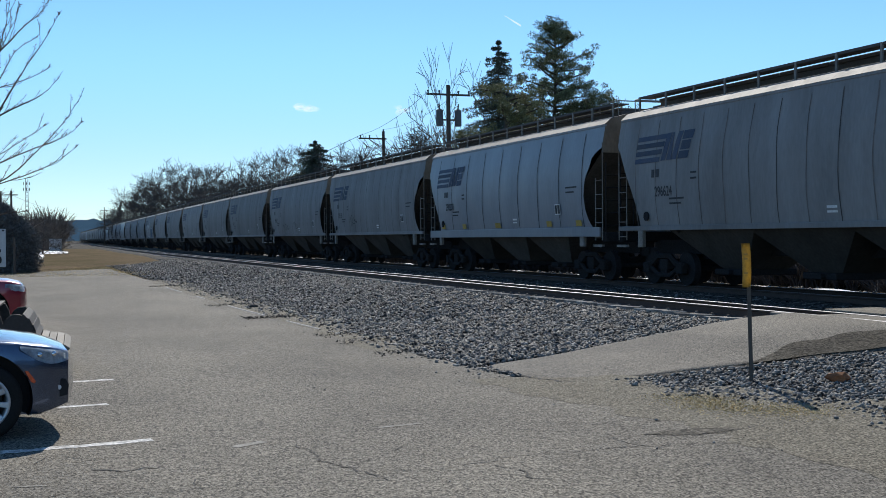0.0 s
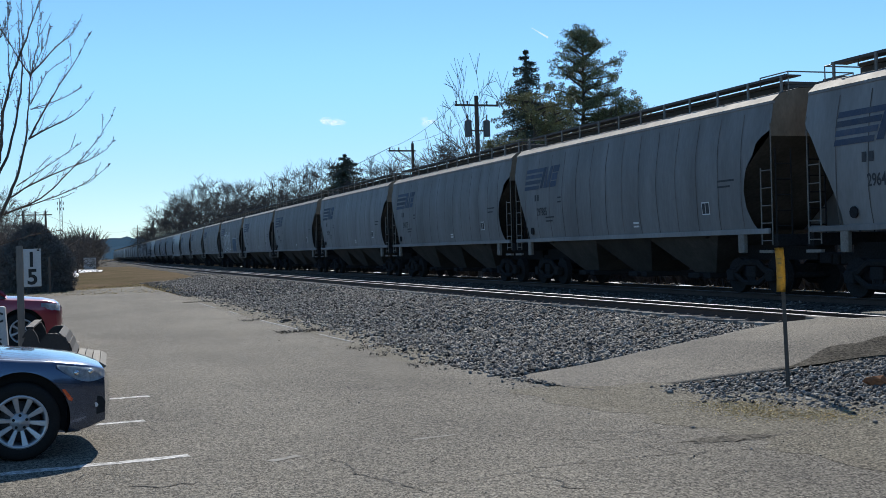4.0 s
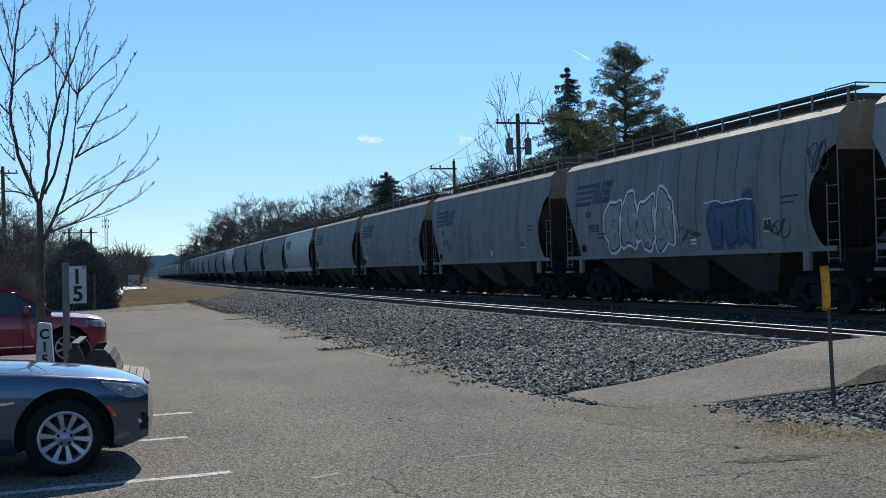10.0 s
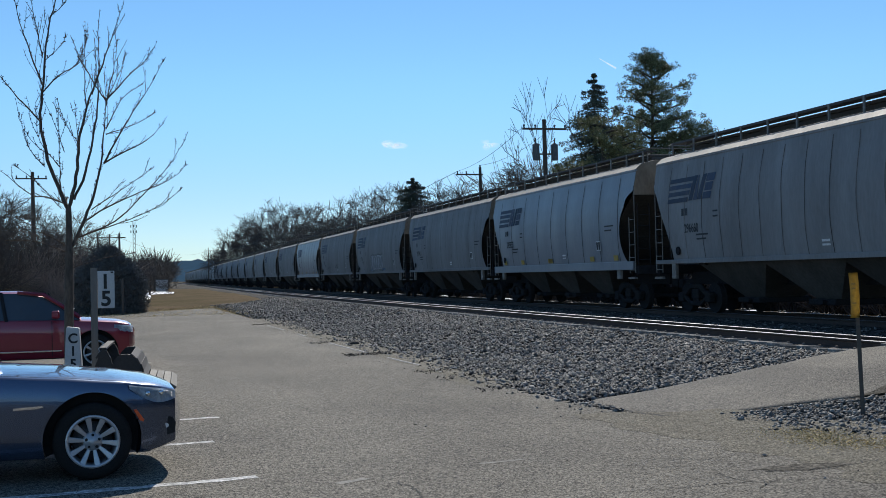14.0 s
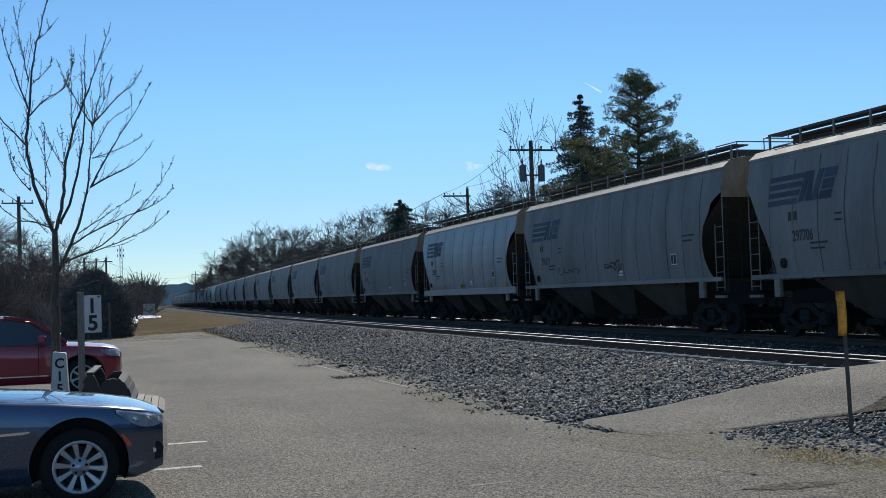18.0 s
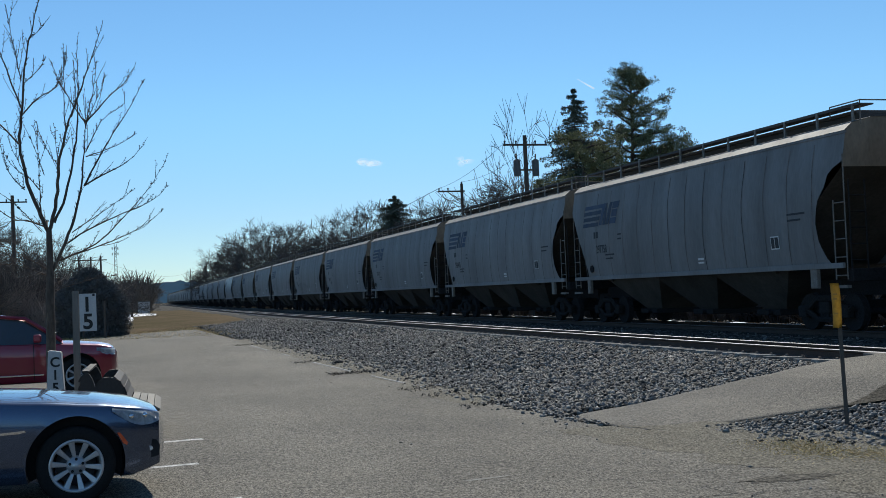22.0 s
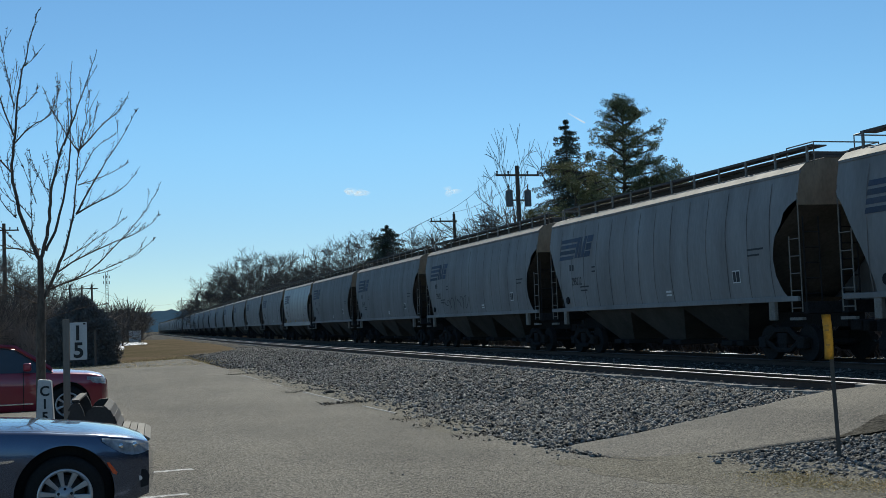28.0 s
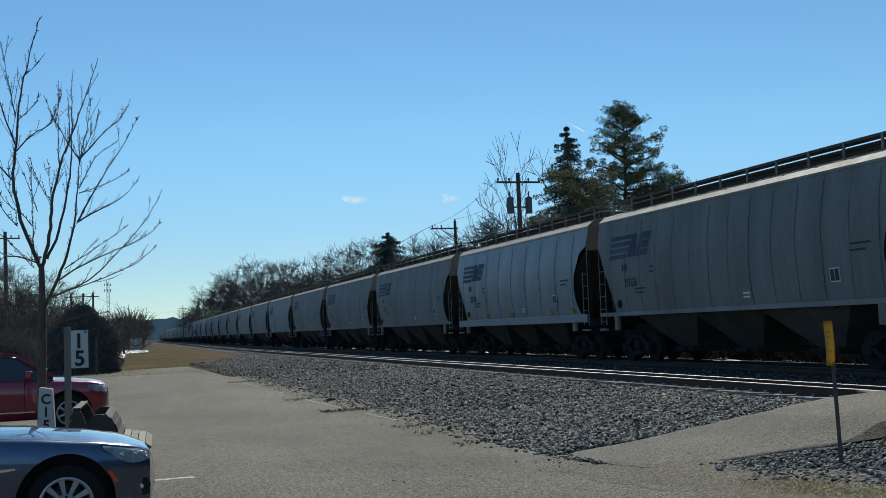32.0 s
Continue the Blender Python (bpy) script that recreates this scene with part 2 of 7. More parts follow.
LABEL_WHITE = mat("white label", (0.75, 0.75, 0.73), 0.6, scale=5, fine=30, amount=0.3)
POST_STEEL = mat("dark flat post", (0.06, 0.055, 0.05), 0.6, second=(0.1, 0.08, 0.06), scale=5, fine=30)
GREY_POST = mat("grey wooden post", (0.19, 0.175, 0.155), 0.9, second=(0.11, 0.10, 0.09), scale=5, fine=30, amount=0.8, stretch=(1, 1, 0.15), bump=0.003)
POLE_WOOD = mat("weathered pole timber", (0.12, 0.095, 0.075), 0.9, second=(0.07, 0.055, 0.045), scale=3, fine=20, amount=0.8, stretch=(1, 1, 0.1))
WIRE = mat("wire", (0.03, 0.03, 0.032), 0.6)
GALV = mat("galvanised can", (0.13, 0.135, 0.14), 0.6, metal=0.2, second=(0.08, 0.08, 0.08), scale=4, fine=20)
BARK = mat("grey brown bark", (0.115, 0.09, 0.07), 0.9, second=(0.065, 0.05, 0.04), scale=6, fine=30, amount=0.8, grain=0.3, stretch=(1, 1, 0.3), bump=0.006)
TWIG = mat("bare twigs", (0.085, 0.06, 0.047), 0.85, second=(0.15, 0.115, 0.09), scale=4, fine=20)
FAR_TWIG = mat("bare crowns", (0.105, 0.095, 0.090), 0.95, second=(0.070, 0.064, 0.060), scale=0.3, fine=4, amount=0.8)
NEEDLE_DARK = island_tones(mat("spruce needles", (0.085, 0.105, 0.08), 0.7, second=(0.10, 0.11, 0.065), scale=0.5, fine=8), 0.5, 1.5)
OLIVE_NEEDLE = island_tones(mat("olive pine needles", (0.20, 0.205, 0.09), 0.65, second=(0.28, 0.25, 0.11), scale=0.3, fine=8, amount=0.8), 0.5, 1.5)
NEEDLE = island_tones(mat("pine needles", (0.14, 0.165, 0.085), 0.6, second=(0.20, 0.195, 0.085), scale=0.3, fine=8, amount=0.8), 0.5, 1.6)
BUSH_LEAF = island_tones(mat("yew leaves", (0.155, 0.155, 0.150), 0.9, spec=0.1, second=(0.18, 0.165, 0.15), scale=0.8, fine=8), 0.75, 1.25)
# the emission stands in for haze between here and the hills
GLOWING_HILL = mat("haze-glow hill", (0.018, 0.026, 0.034), 1.0, spec=0.0, second=(0.012, 0.018, 0.026), scale=0.02, fine=0.2, amount=0.8, grain=0.12, emission=(0.06, 0.13, 0.22, 0.5))
EDGE_BRUSH = mat("grey brown undergrowth", (0.30, 0.255, 0.23), 0.95, second=(0.20, 0.165, 0.145), scale=0.4, fine=6, amount=0.8)
EDGING = mat("worn concrete edging", (0.42, 0.40, 0.36), 0.9, second=(0.25, 0.235, 0.21), scale=4, fine=40, amount=0.8, grain=0.3, bump=0.004)
FADED_LINE = mat("faded road paint", (0.29, 0.275, 0.24), 0.9, second=(0.17, 0.155, 0.125), scale=11, fine=45, amount=0.9, grain=0.3)
BRUSH = mat("brown brushwood", (0.12, 0.098, 0.08), 0.95, second=(0.075, 0.062, 0.052), scale=0.4, fine=6, amount=0.8)


# ---- building helpers ----
def finish(bm, name, material, parent=None, label="", smooth=False, m=None):
    me = bpy.data.meshes.new(name)
    bm.normal_update()
    bm.to_mesh(me)
    bm.free()
    me.materials.append(material)
    if smooth:
        me.polygons.foreach_set("use_smooth", [True] * len(me.polygons))
    ob = new(name, me)
    if parent:
        ob.parent = parent
    if m is not None:
        ob.matrix_basis = m
    if label:
        tagged(ob, label)
    return ob


def part(name, bm, material, parent, label="", smooth=False, m=None):
    return finish(bm, name, material, parent, label, smooth, m)


def thing(name, label, category, m=None, group="", kind=""):
    ob = new(name)
    ob.empty_display_size = 0.2
    if m is not None:
        ob.matrix_basis = m
    return tagged(ob, label, category, group, kind)


def box(bm, x0, y0, z0, x1, y1, z1, bevel=0.0, m=None):
    r = bmesh.ops.create_cube(bm, size=1, matrix=Matrix.LocRotScale(((x0 + x1) / 2, (y0 + y1) / 2, (z0 + z1) / 2), None, (x1 - x0, y1 - y0, z1 - z0)))
    vs = r["verts"]
    if bevel:
        es = list({e for v in vs for e in v.link_edges})
        b = bmesh.ops.bevel(bm, geom=es, offset=bevel, segments=2, affect="EDGES", profile=0.5)
        vs = list({v for f in b["faces"] for v in f.verts} | {v for v in vs if v.is_valid})
    if m is not None:
        bmesh.ops.transform(bm, matrix=m, verts=vs)
    return vs


def tube(bm, path, radii, sides=6, cap=True):
    """A tapered tube along a path of points."""
    path = [Vector(p) for p in path]
    if not isinstance(radii, (list, tuple)):
        radii = [radii] * len(path)
    rings, up = [], None
    for i, p in enumerate(path):
        d = (path[min(i + 1, len(path) - 1)] - path[max(i - 1, 0)]).normalized()
        if up is None:
            up = d.orthogonal().normalized()
        a = (up - d * up.dot(d))
        a = a.normalized() if a.length > 1e-6 else d.orthogonal().normalized()
        up, b = a, d.cross(a)
        rings.append([bm.verts.new(p + radii[i] * (math.cos(k * math.tau / sides) * a + math.sin(k * math.tau / sides) * b)) for k in range(sides)])
    for r, s in zip(rings, rings[1:]):
        for k in range(sides):
            bm.faces.new((r[k], r[(k + 1) % sides], s[(k + 1) % sides], s[k]))
    if cap:
        bm.faces.new(rings[0][::-1])
        bm.faces.new(rings[-1])


def cyl(bm, a, b, r, r2=None, sides=12):
    tube(bm, (a, b), [r, r if r2 is None else r2], sides)


def grid(bm, nu, nv, f, flip=False):
    """A sheet of nu x nv quads, its corners given by f(u, v) with u and v from 0 to 1."""
    vs = [[bm.verts.new(f(i / nu, j / nv)) for j in range(nv + 1)] for i in range(nu + 1)]
    for i in range(nu):
        for j in range(nv):
            q = (vs[i][j], vs[i + 1][j], vs[i + 1][j + 1], vs[i][j + 1])
            bm.faces.new(q[::-1] if flip else q)
    return vs


def mesh_np(name, verts, faces, material, parent=None, label="", category="", kind=""):
    me = bpy.data.meshes.new(name)
    me.vertices.add(len(verts))
    me.vertices.foreach_set("co", np.asarray(verts, np.float32).ravel())
    n = faces.shape[1]
    me.loops.add(faces.size)
    me.loops.foreach_set("vertex_index", np.asarray(faces, np.int32).ravel())
    me.polygons.add(len(faces))
    me.polygons.foreach_set("loop_start", np.arange(0, faces.size, n, dtype=np.int32))
    me.update(calc_edges=True)
    me.materials.append(material)
    ob = new(name, me)
    if parent:
        ob.parent = parent
    return tagged(ob, label, category, kind=kind)


def ease(a, b, x):
    t = min(1, max(0, (x - a) / (b - a)))
    return t * t * (3 - 2 * t)


# ---- the ground ----
def bed_z(x, y):
    """Height of the stone bed at a place, above the lot."""
    r = x - bend(y)
    if r < 16:
        z = -0.03 + 0.225 * ease(5.4, 11.2, r) - 0.07 * (ease(11.78, 11.95, r) - ease(14.3, 14.5, r)) - 0.16 * ease(14.0, 15.0, r)
    else:
        z = 0.205 - 0.10 * ease(17.4, 16.6, r) - 1.5 * ease(20.9, 26.5, r)
    return z


def build_ground():
    bm = bmesh.new()
    ys = [-3000, -800, -500, -350, -200, -60, 0, 40, 80, 160, 250, 350, 450, 600, 900, 2000, 4000]
    xs = [-3000, -800, -200, -60, -10, 5, 25, 27, 60, 200, 800, 3000]
    vs = [[bm.verts.new((x + min(80, bend(y)) * (20 < x < 70), y, -0.06 if x < 26 else -1.0)) for y in ys] for x in xs]
    for i in range(len(xs) - 1):
        for j in range(len(ys) - 1):
            bm.faces.new((vs[i][j], vs[i + 1][j], vs[i + 1][j + 1], vs[i][j + 1]))
    tagged(finish(bm, "ground", GRASS_GROUND), "flat ground of brown dormant grass", "ground", kind="structure")

    # the parking lot: one asphalt sheet with a ragged edge along the stone
    bm = bmesh.new()
    ny, nx = 150, 14
    y0, y1 = -40.0, 76.0

    def lot(u, v):
        y = y0 + (y1 - y0) * v
        right = 5.55 + 0.22 * noise.noise((0, y * 0.35, 0)) + 0.20 * noise.noise((3, y * 1.7, 0)) + 0.35 * ease(18, 11, y) + 0.5 * ease(12.5, 9, y)
        x = -45 + (right + 45) * (1 - (1 - u) ** 3)
        far = 58 + 14 * ease(-6, 6, x) + 0.9 * noise.noise((x * 0.4, 5, 0))
        return (x, min(y, far), 0.0 if u < 1 and y < far else -0.05)
    grid(bm, nx, ny, lot)
    bmesh.ops.remove_doubles(bm, verts=bm.verts, dist=0.001)
    tagged(finish(bm, "parking_lot", ASPHALT), "worn grey asphalt parking lot with fine cracks", "pavement", kind="structure")

    # the stone bed under both tracks, with shade of the gaps in its colour
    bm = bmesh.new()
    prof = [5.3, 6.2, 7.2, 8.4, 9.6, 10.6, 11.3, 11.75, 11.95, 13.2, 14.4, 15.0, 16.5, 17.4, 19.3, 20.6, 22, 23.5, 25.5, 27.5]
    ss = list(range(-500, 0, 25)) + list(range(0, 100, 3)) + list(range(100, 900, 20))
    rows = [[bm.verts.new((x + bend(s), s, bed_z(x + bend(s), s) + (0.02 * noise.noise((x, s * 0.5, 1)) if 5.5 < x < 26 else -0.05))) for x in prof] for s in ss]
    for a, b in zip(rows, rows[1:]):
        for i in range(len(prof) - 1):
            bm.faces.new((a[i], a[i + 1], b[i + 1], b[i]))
    tagged(finish(bm, "ballast_bed", BALLAST_BED), "crushed stone bed under two railway tracks, gap shade in its tone", "ballast", kind="structure")


def stones(name, n, xr, yr, size, seed, label, keep=None, lift=0.0, solid=True):
    """Loose crushed stones strewn over the bed."""
    rng = np.random.default_rng(seed)
    g = (1 + 5 ** 0.5) / 2
    if solid:
        base = np.array([(-1, g, 0), (1, g, 0), (-1, -g, 0), (1, -g, 0), (0, -1, g), (0, 1, g), (0, -1, -g), (0, 1, -g), (g, 0, -1), (g, 0, 1), (-g, 0, -1), (-g, 0, 1)]) / 1.9
        tri = np.array([(0, 11, 5), (0, 5, 1), (0, 1, 7), (0, 7, 10), (0, 10, 11), (1, 5, 9), (5, 11, 4), (11, 10, 2), (10, 7, 6), (7, 1, 8), (3, 9, 4), (3, 4, 2), (3, 2, 6), (3, 6, 8), (3, 8, 9), (4, 9, 5), (2, 4, 11), (6, 2, 10), (8, 6, 7), (9, 8, 1)])
    else:
        base = np.array([(1, 0.3, 0.2), (-1, -0.2, 0.1), (-0.2, 1, -0.1), (0.3, -1, 0.2), (0.25, 0.1, 0.9), (0, 0, -1)], float)
        tri = np.array([(0, 2, 4), (2, 1, 4), (1, 3, 4), (3, 0, 4), (2, 0, 5), (1, 2, 5), (3, 1, 5), (0, 3, 5)])
    x, y = rng.uniform(*xr, n), rng.uniform(*yr, n)
    if keep is not None:
        ok = np.array([keep(a, b) for a, b in zip(x, y)], bool)
        x, y = x[ok], y[ok]
        n = len(x)
    x = x + np.array([bend(b) for b in y])
    z = np.array([bed_z(a, b) for a, b in zip(x, y)]) + lift
    sz = rng.uniform(size[0], size[1], n) * rng.choice([0.7, 1, 1, 1.25], n)
    v = base[None] * rng.uniform(0.5, 1.3, (n, len(base), 1))
    v = v * (sz[:, None] * rng.uniform(0.6, 1.2, (n, 3)) * [1, 1, 0.8])[:, None, :]
    a, b = rng.uniform(0, math.tau, n), rng.uniform(-1.0, 1.0, n)
    ca, sa, cb, sb = np.cos(a)[:, None], np.sin(a)[:, None], np.cos(b)[:, None], np.sin(b)[:, None]
    vx, vz = v[..., 0] * cb - v[..., 2] * sb, v[..., 0] * sb + v[..., 2] * cb
    v = np.stack([vx * ca - v[..., 1] * sa, vx * sa + v[..., 1] * ca, vz], -1)
    v += np.stack([x, y, z + sz * rng.uniform(-0.1, 0.75, n)], -1)[:, None, :]
    f = (tri[None] + (np.arange(n) * len(base))[:, None, None]).reshape(-1, 3)
    return mesh_np(name, v.reshape(-1, 3), f, STONE, None, label, "gravel", "stuff")


def ramp_low(x):
    return 12.45 + 0.25 * ease(7, 5.9, x) + 0.10 * noise.noise((x * 1.3, 2, 0))


def ramp_high(x):
    return 14.6 + 0.37 * (x - 5.9) + 0.10 * noise.noise((x * 1.3, 7, 0))


def ramp_z(x):
    return 0.004 + 0.418 * ease(5.2, 12.6, x) ** 0.9


def on_ramp(x, y):
    return x > 5.9 and ramp_low(x) - 0.1 < y < ramp_high(x) + 0.1


def build_crossing():
    """The asphalt crossing that climbs from the lot over both tracks."""
    cross = thing("grade_crossing", "asphalt grade crossing ramp climbing from the lot to the rails", "crossing", kind="structure")
    bm = bmesh.new()

    def top(u, v):
        x = 5.85 + 6.42 * u
        a, b = ramp_low(x), ramp_high(x)
        e = min(v, 1 - v)
        z = ramp_z(x) - (0.0 if e > 0 else 0.16) - 0.04 * ease(0.10, 0, 1 - v) - (0.03 + 0.15 * u) * ease(0.48, 0, v) + 0.012 * noise.noise((x * 1.4, v * 5, 3))
        return (x, a + (b - a) * v, z if u > 0 else -0.02)
    grid(bm, 34, 22, top)
    part("ramp", bm, RAMP_ASPHALT, cross, smooth=True)
    bm = bmesh.new()

    # a darker area that widens along the ramp's low edge
    def patch(u, v):
        share = (0.02 + 0.27 * ease(0.38, 0.72, u) * (1 + 0.16 * noise.noise((u * 9, 1, 3)))) * (0.15 + 0.85 * v)
        x, y, z = top(u, max(0.02, share))
        return (x, y, z + 0.006)
    grid(bm, 34, 10, lambda u, v: patch(0.38 + 0.61 * u, v))
    part("dark_patch", bm, DARK_ASPHALT, cross, "darker asphalt area on the crossing")
    for x0, x1, y0, y1, z in ((12.55, 13.8, 12.6, 17.2, NEAR_Z - 0.035), (14.07, 17.38, 12.6, 18.0, 0.37), (17.65, 18.9, 12.7, 18.6, FAR_Z), (19.2, 22.0, 12.8, 19.5, FAR_Z)):
        bm = bmesh.new()
        box(bm, x0, y0, z - 0.2, x1, y1, z - 0.012, 0.02)
        part("crossing_panel", bm, RAMP_ASPHALT, cross)
    for x in (12.33, 13.97):
        bm = bmesh.new()
        box(bm, x - 0.10, 12.6, 0.15, x + 0.10, 17.1, NEAR_Z - 0.012 - math.tan(radians(CANT)) * (x - NEAR_X), 0.015)
        part("timber_plank", bm, GREY_POST, cross, "grey timber plank beside the rail")
    bm = bmesh.new()
    grid(bm, 8, 2, lambda u, v: (22 + 6 * u, 12.9 + 6.8 * v, FAR_Z - 0.015 - 1.35 * ease(0, 1, u)))
    part("far_ramp", bm, RAMP_ASPHALT, cross)


def crack(name, pts, width, seed, material=CRACK, label="fine open crack in the asphalt"):
    rng = random.Random(seed)
    bm = bmesh.new()
    line = []
    for (xa, ya), (xb, yb) in zip(pts, pts[1:]):
        n = max(2, int(math.hypot(xb - xa, yb - ya) / 0.055))
        for i in range(n):
            t = i / n
            line.append((xa + (xb - xa) * t + rng.gauss(0, 0.026), ya + (yb - ya) * t + rng.gauss(0, 0.026)))
    line.append(pts[-1])
    prev = None
    for i, (x, y) in enumerate(line):
        a, b = line[max(0, i - 1)], line[min(len(line) - 1, i + 1)]
        d = Vector((b[0] - a[0], b[1] - a[1])).normalized()
        w = width * rng.uniform(0.3, 1.2) * (0.15 if i in (0, len(line) - 1) else 1)
        cur = (bm.verts.new((x - d.y * w, y + d.x * w, 0.004)), bm.verts.new((x + d.y * w, y - d.x * w, 0.004)))
        if prev:
            bm.faces.new((prev[0], prev[1], cur[1], cur[0]))
        prev = cur
    return tagged(finish(bm, name, material), label, "crack", kind="structure")


def stripe(x0, y0, x1, y1, w, seed, label="worn white parking line", paint=PAINT_LINE):
    rng = random.Random(seed)
    bm = bmesh.new()
    n = max(3, int(math.hypot(x1 - x0, y1 - y0) / 0.12))
    d = Vector((x1 - x0, y1 - y0)).normalized()
    prev = None
    for i in range(n + 1):
        t = i / n
        x, y = x0 + (x1 - x0) * t, y0 + (y1 - y0) * t
        a, b = max(0.01, w / 2 + rng.gauss(0, 0.004 + 0.06 * w)), max(0.01, w / 2 + rng.gauss(0, 0.004 + 0.06 * w))
        cur = (bm.verts.new((x - d.y * a, y + d.x * a, 0.003)), bm.verts.new((x + d.y * b, y - d.x * b, 0.003)))
        if prev:
            bm.faces.new((prev[0], prev[1], cur[1], cur[0]))
        prev = cur
    return tagged(finish(bm, "parking_line", paint), label, "road marking", "parking lines", "structure")


# ---- the tracks ----
def sweep(bm, profile, x, z, ss):
    rows = [[bm.verts.new((x + px + bend(s), s, z + pz)) for px, pz in profile] for s in ss]
    n = len(profile)
    for a, b in zip(rows, rows[1:]):
        for i in range(n):
            bm.faces.new((a[i], a[(i + 1) % n], b[(i + 1) % n], b[i]))


RAIL_PROFILE = [(-0.075, -0.18), (0.075, -0.18), (0.075, -0.168), (0.012, -0.15), (0.010, -0.05), (0.036, -0.035), (0.036, -0.008), (-0.036, -0.008), (-0.036, -0.035), (-0.010, -0.05), (-0.012, -0.15), (-0.075, -0.168)]
HEAD_PROFILE = [(-0.030, -0.008), (0.030, -0.008), (0.024, -0.002), (0.016, 0.0), (-0.016, 0.0), (-0.024, -0.002)]


def build_track(name, x, z, near, seed):
    rng = random.Random(seed)
    track = thing(name, "railway track with polished steel rails on dark timber ties", "railway track", kind="structure")
    ss = list(range(-500, 0, 20)) + list(range(0, 120, 4)) + list(range(120, 900, 15))
    lean = radians(CANT) if near else 0.0
    for side in (-1, 1):
        rz = z - side * math.tan(lean) * GAUGE / 2
        bm = bmesh.new()
        sweep(bm, RAIL_PROFILE, x + side * GAUGE / 2, rz, ss)
        rail = part("rail", bm, RAIL_SIDE, track)
        bm = bmesh.new()
        sweep(bm, HEAD_PROFILE, x + side * GAUGE / 2, rz, ss)
        part("rail_head", bm, RAIL_HEAD, rail, "bright worn running surface")
    pitch = 0.53
    bm = bmesh.new()
    box(bm, -1.30, -0.11, -0.15, 1.30, 0.11, 0.0, 0.012)
    me = bpy.data.meshes.new("tie")
    bm.to_mesh(me)
    bm.free()
    me.materials.append(TIE)
    plates, rest = bmesh.new(), bmesh.new()
    for i in range(-60, 900):
        s = i * pitch
        cx = x + bend(s) + rng.uniform(-0.05, 0.05)
        if near and 7 < s < 110:
            if 12.4 < s < 17.2:
                continue
            tie = new("tie", me)
            tie.parent = track
            tie.matrix_basis = pose(cx, s + rng.uniform(-0.03, 0.03), z - 0.174 + rng.uniform(-0.010, 0.010), 0, CANT, rng.uniform(-1.5, 1.5))
        elif s < 320:
            box(rest, cx - 1.3, s - 0.11, z - 0.33, cx + 1.3, s + 0.11, z - 0.186)
        if 7 < s < 90 and near:
            for side in (-1, 1):
                px = x + bend(s) + side * GAUGE / 2
                pz = z - side * math.tan(lean) * GAUGE / 2
                box(plates, px - 0.19, s - 0.09, pz - 0.19, px + 0.19, s + 0.09, pz - 0.170)
                for dx in (-0.11, 0.11):
                    box(plates, px + dx - 0.02, s - 0.05, pz - 0.176, px + dx + 0.02, s - 0.01, pz - 0.13)
    tagged(part("far_ties", rest, TIE, track), kind="stuff")
    if near:
        tagged(part("tie_plates", plates, STEEL_RUST, track, "steel tie plates and spikes"), kind="stuff")
    else:
        plates.free()
    return track


build_ground()
build_crossing()
build_track("track_1", NEAR_X, NEAR_Z, True, 5)
build_track("track_2", FAR_X, FAR_Z, False, 6)


# ---- the train ----
ROOF_Z, SILL_Z = 4.76, 1.62
PROFILE = [(1.62, 1.50), (1.9, 1.545), (2.4, 1.59), (2.9, 1.61), (3.4, 1.60), (3.9, 1.545), (4.3, 1.47), (4.76, 1.39)]


def half_width(z):
    for (za, wa), (zb, wb) in zip(PROFILE, PROFILE[1:]):
        if z <= zb:
            return wa + (wb - wa) * (z - za) / (zb - za)
    return PROFILE[-1][1]


FRONT_CUT = [(1.62, 0.62), (1.77, 0.78), (2.15, 1.02), (2.64, 1.10), (3.16, 0.97), (3.5, 0.66), (3.78, 0.56), (3.9, 0.36), (3.97, 0.0)]
REAR_CUT = [(1.62, 1.30), (1.9, 1.28), (2.3, 1.12), (2.7, 0.92), (3.1, 0.66), (3.5, 0.42), (3.85, 0.16), (3.97, 0.0)]


def inset(z, end):
    """How far the side sheet is cut back from the car's end at a height: bulging at the front, slanting at the rear."""
    rows = FRONT_CUT if end < 0 else REAR_CUT
    for (za, wa), (zb, wb) in zip(rows, rows[1:]):
        if z <= zb:
            return wa + (wb - wa) * max(0.0, z - za) / (zb - za)
    return 0.0


def side_pt(y, z, off, side=-1):
    return (side * (half_width(z) + off), y, z)


def side_patch(bm, y0, y1, z0, z1, off, slant=0.0, side=-1, ny=2, nz=3):
    """A rectangle or leaning band laid on the curved side; y0 is its left end for one who faces it."""
    grid(bm, ny, nz, lambda u, v: side_pt(y0 + (y1 - y0) * u - slant * v, z0 + (z1 - z0) * v, off, side), flip=(y1 < y0) == (side < 0))


def ribbon(bm, pts, width, off):
    """A painted stroke on the near side through points (along, up)."""
    pts = [Vector(p) for p in pts]
    prev = None
    for i, p in enumerate(pts):
        d = (pts[min(i + 1, len(pts) - 1)] - pts[max(i - 1, 0)]).normalized() * width / 2
        cur = (bm.verts.new(side_pt(p.x - d.y, p.y + d.x, off)), bm.verts.new(side_pt(p.x + d.y, p.y - d.x, off)))
        if prev:
            bm.faces.new((prev[0], prev[1], cur[1], cur[0]))
        prev = cur


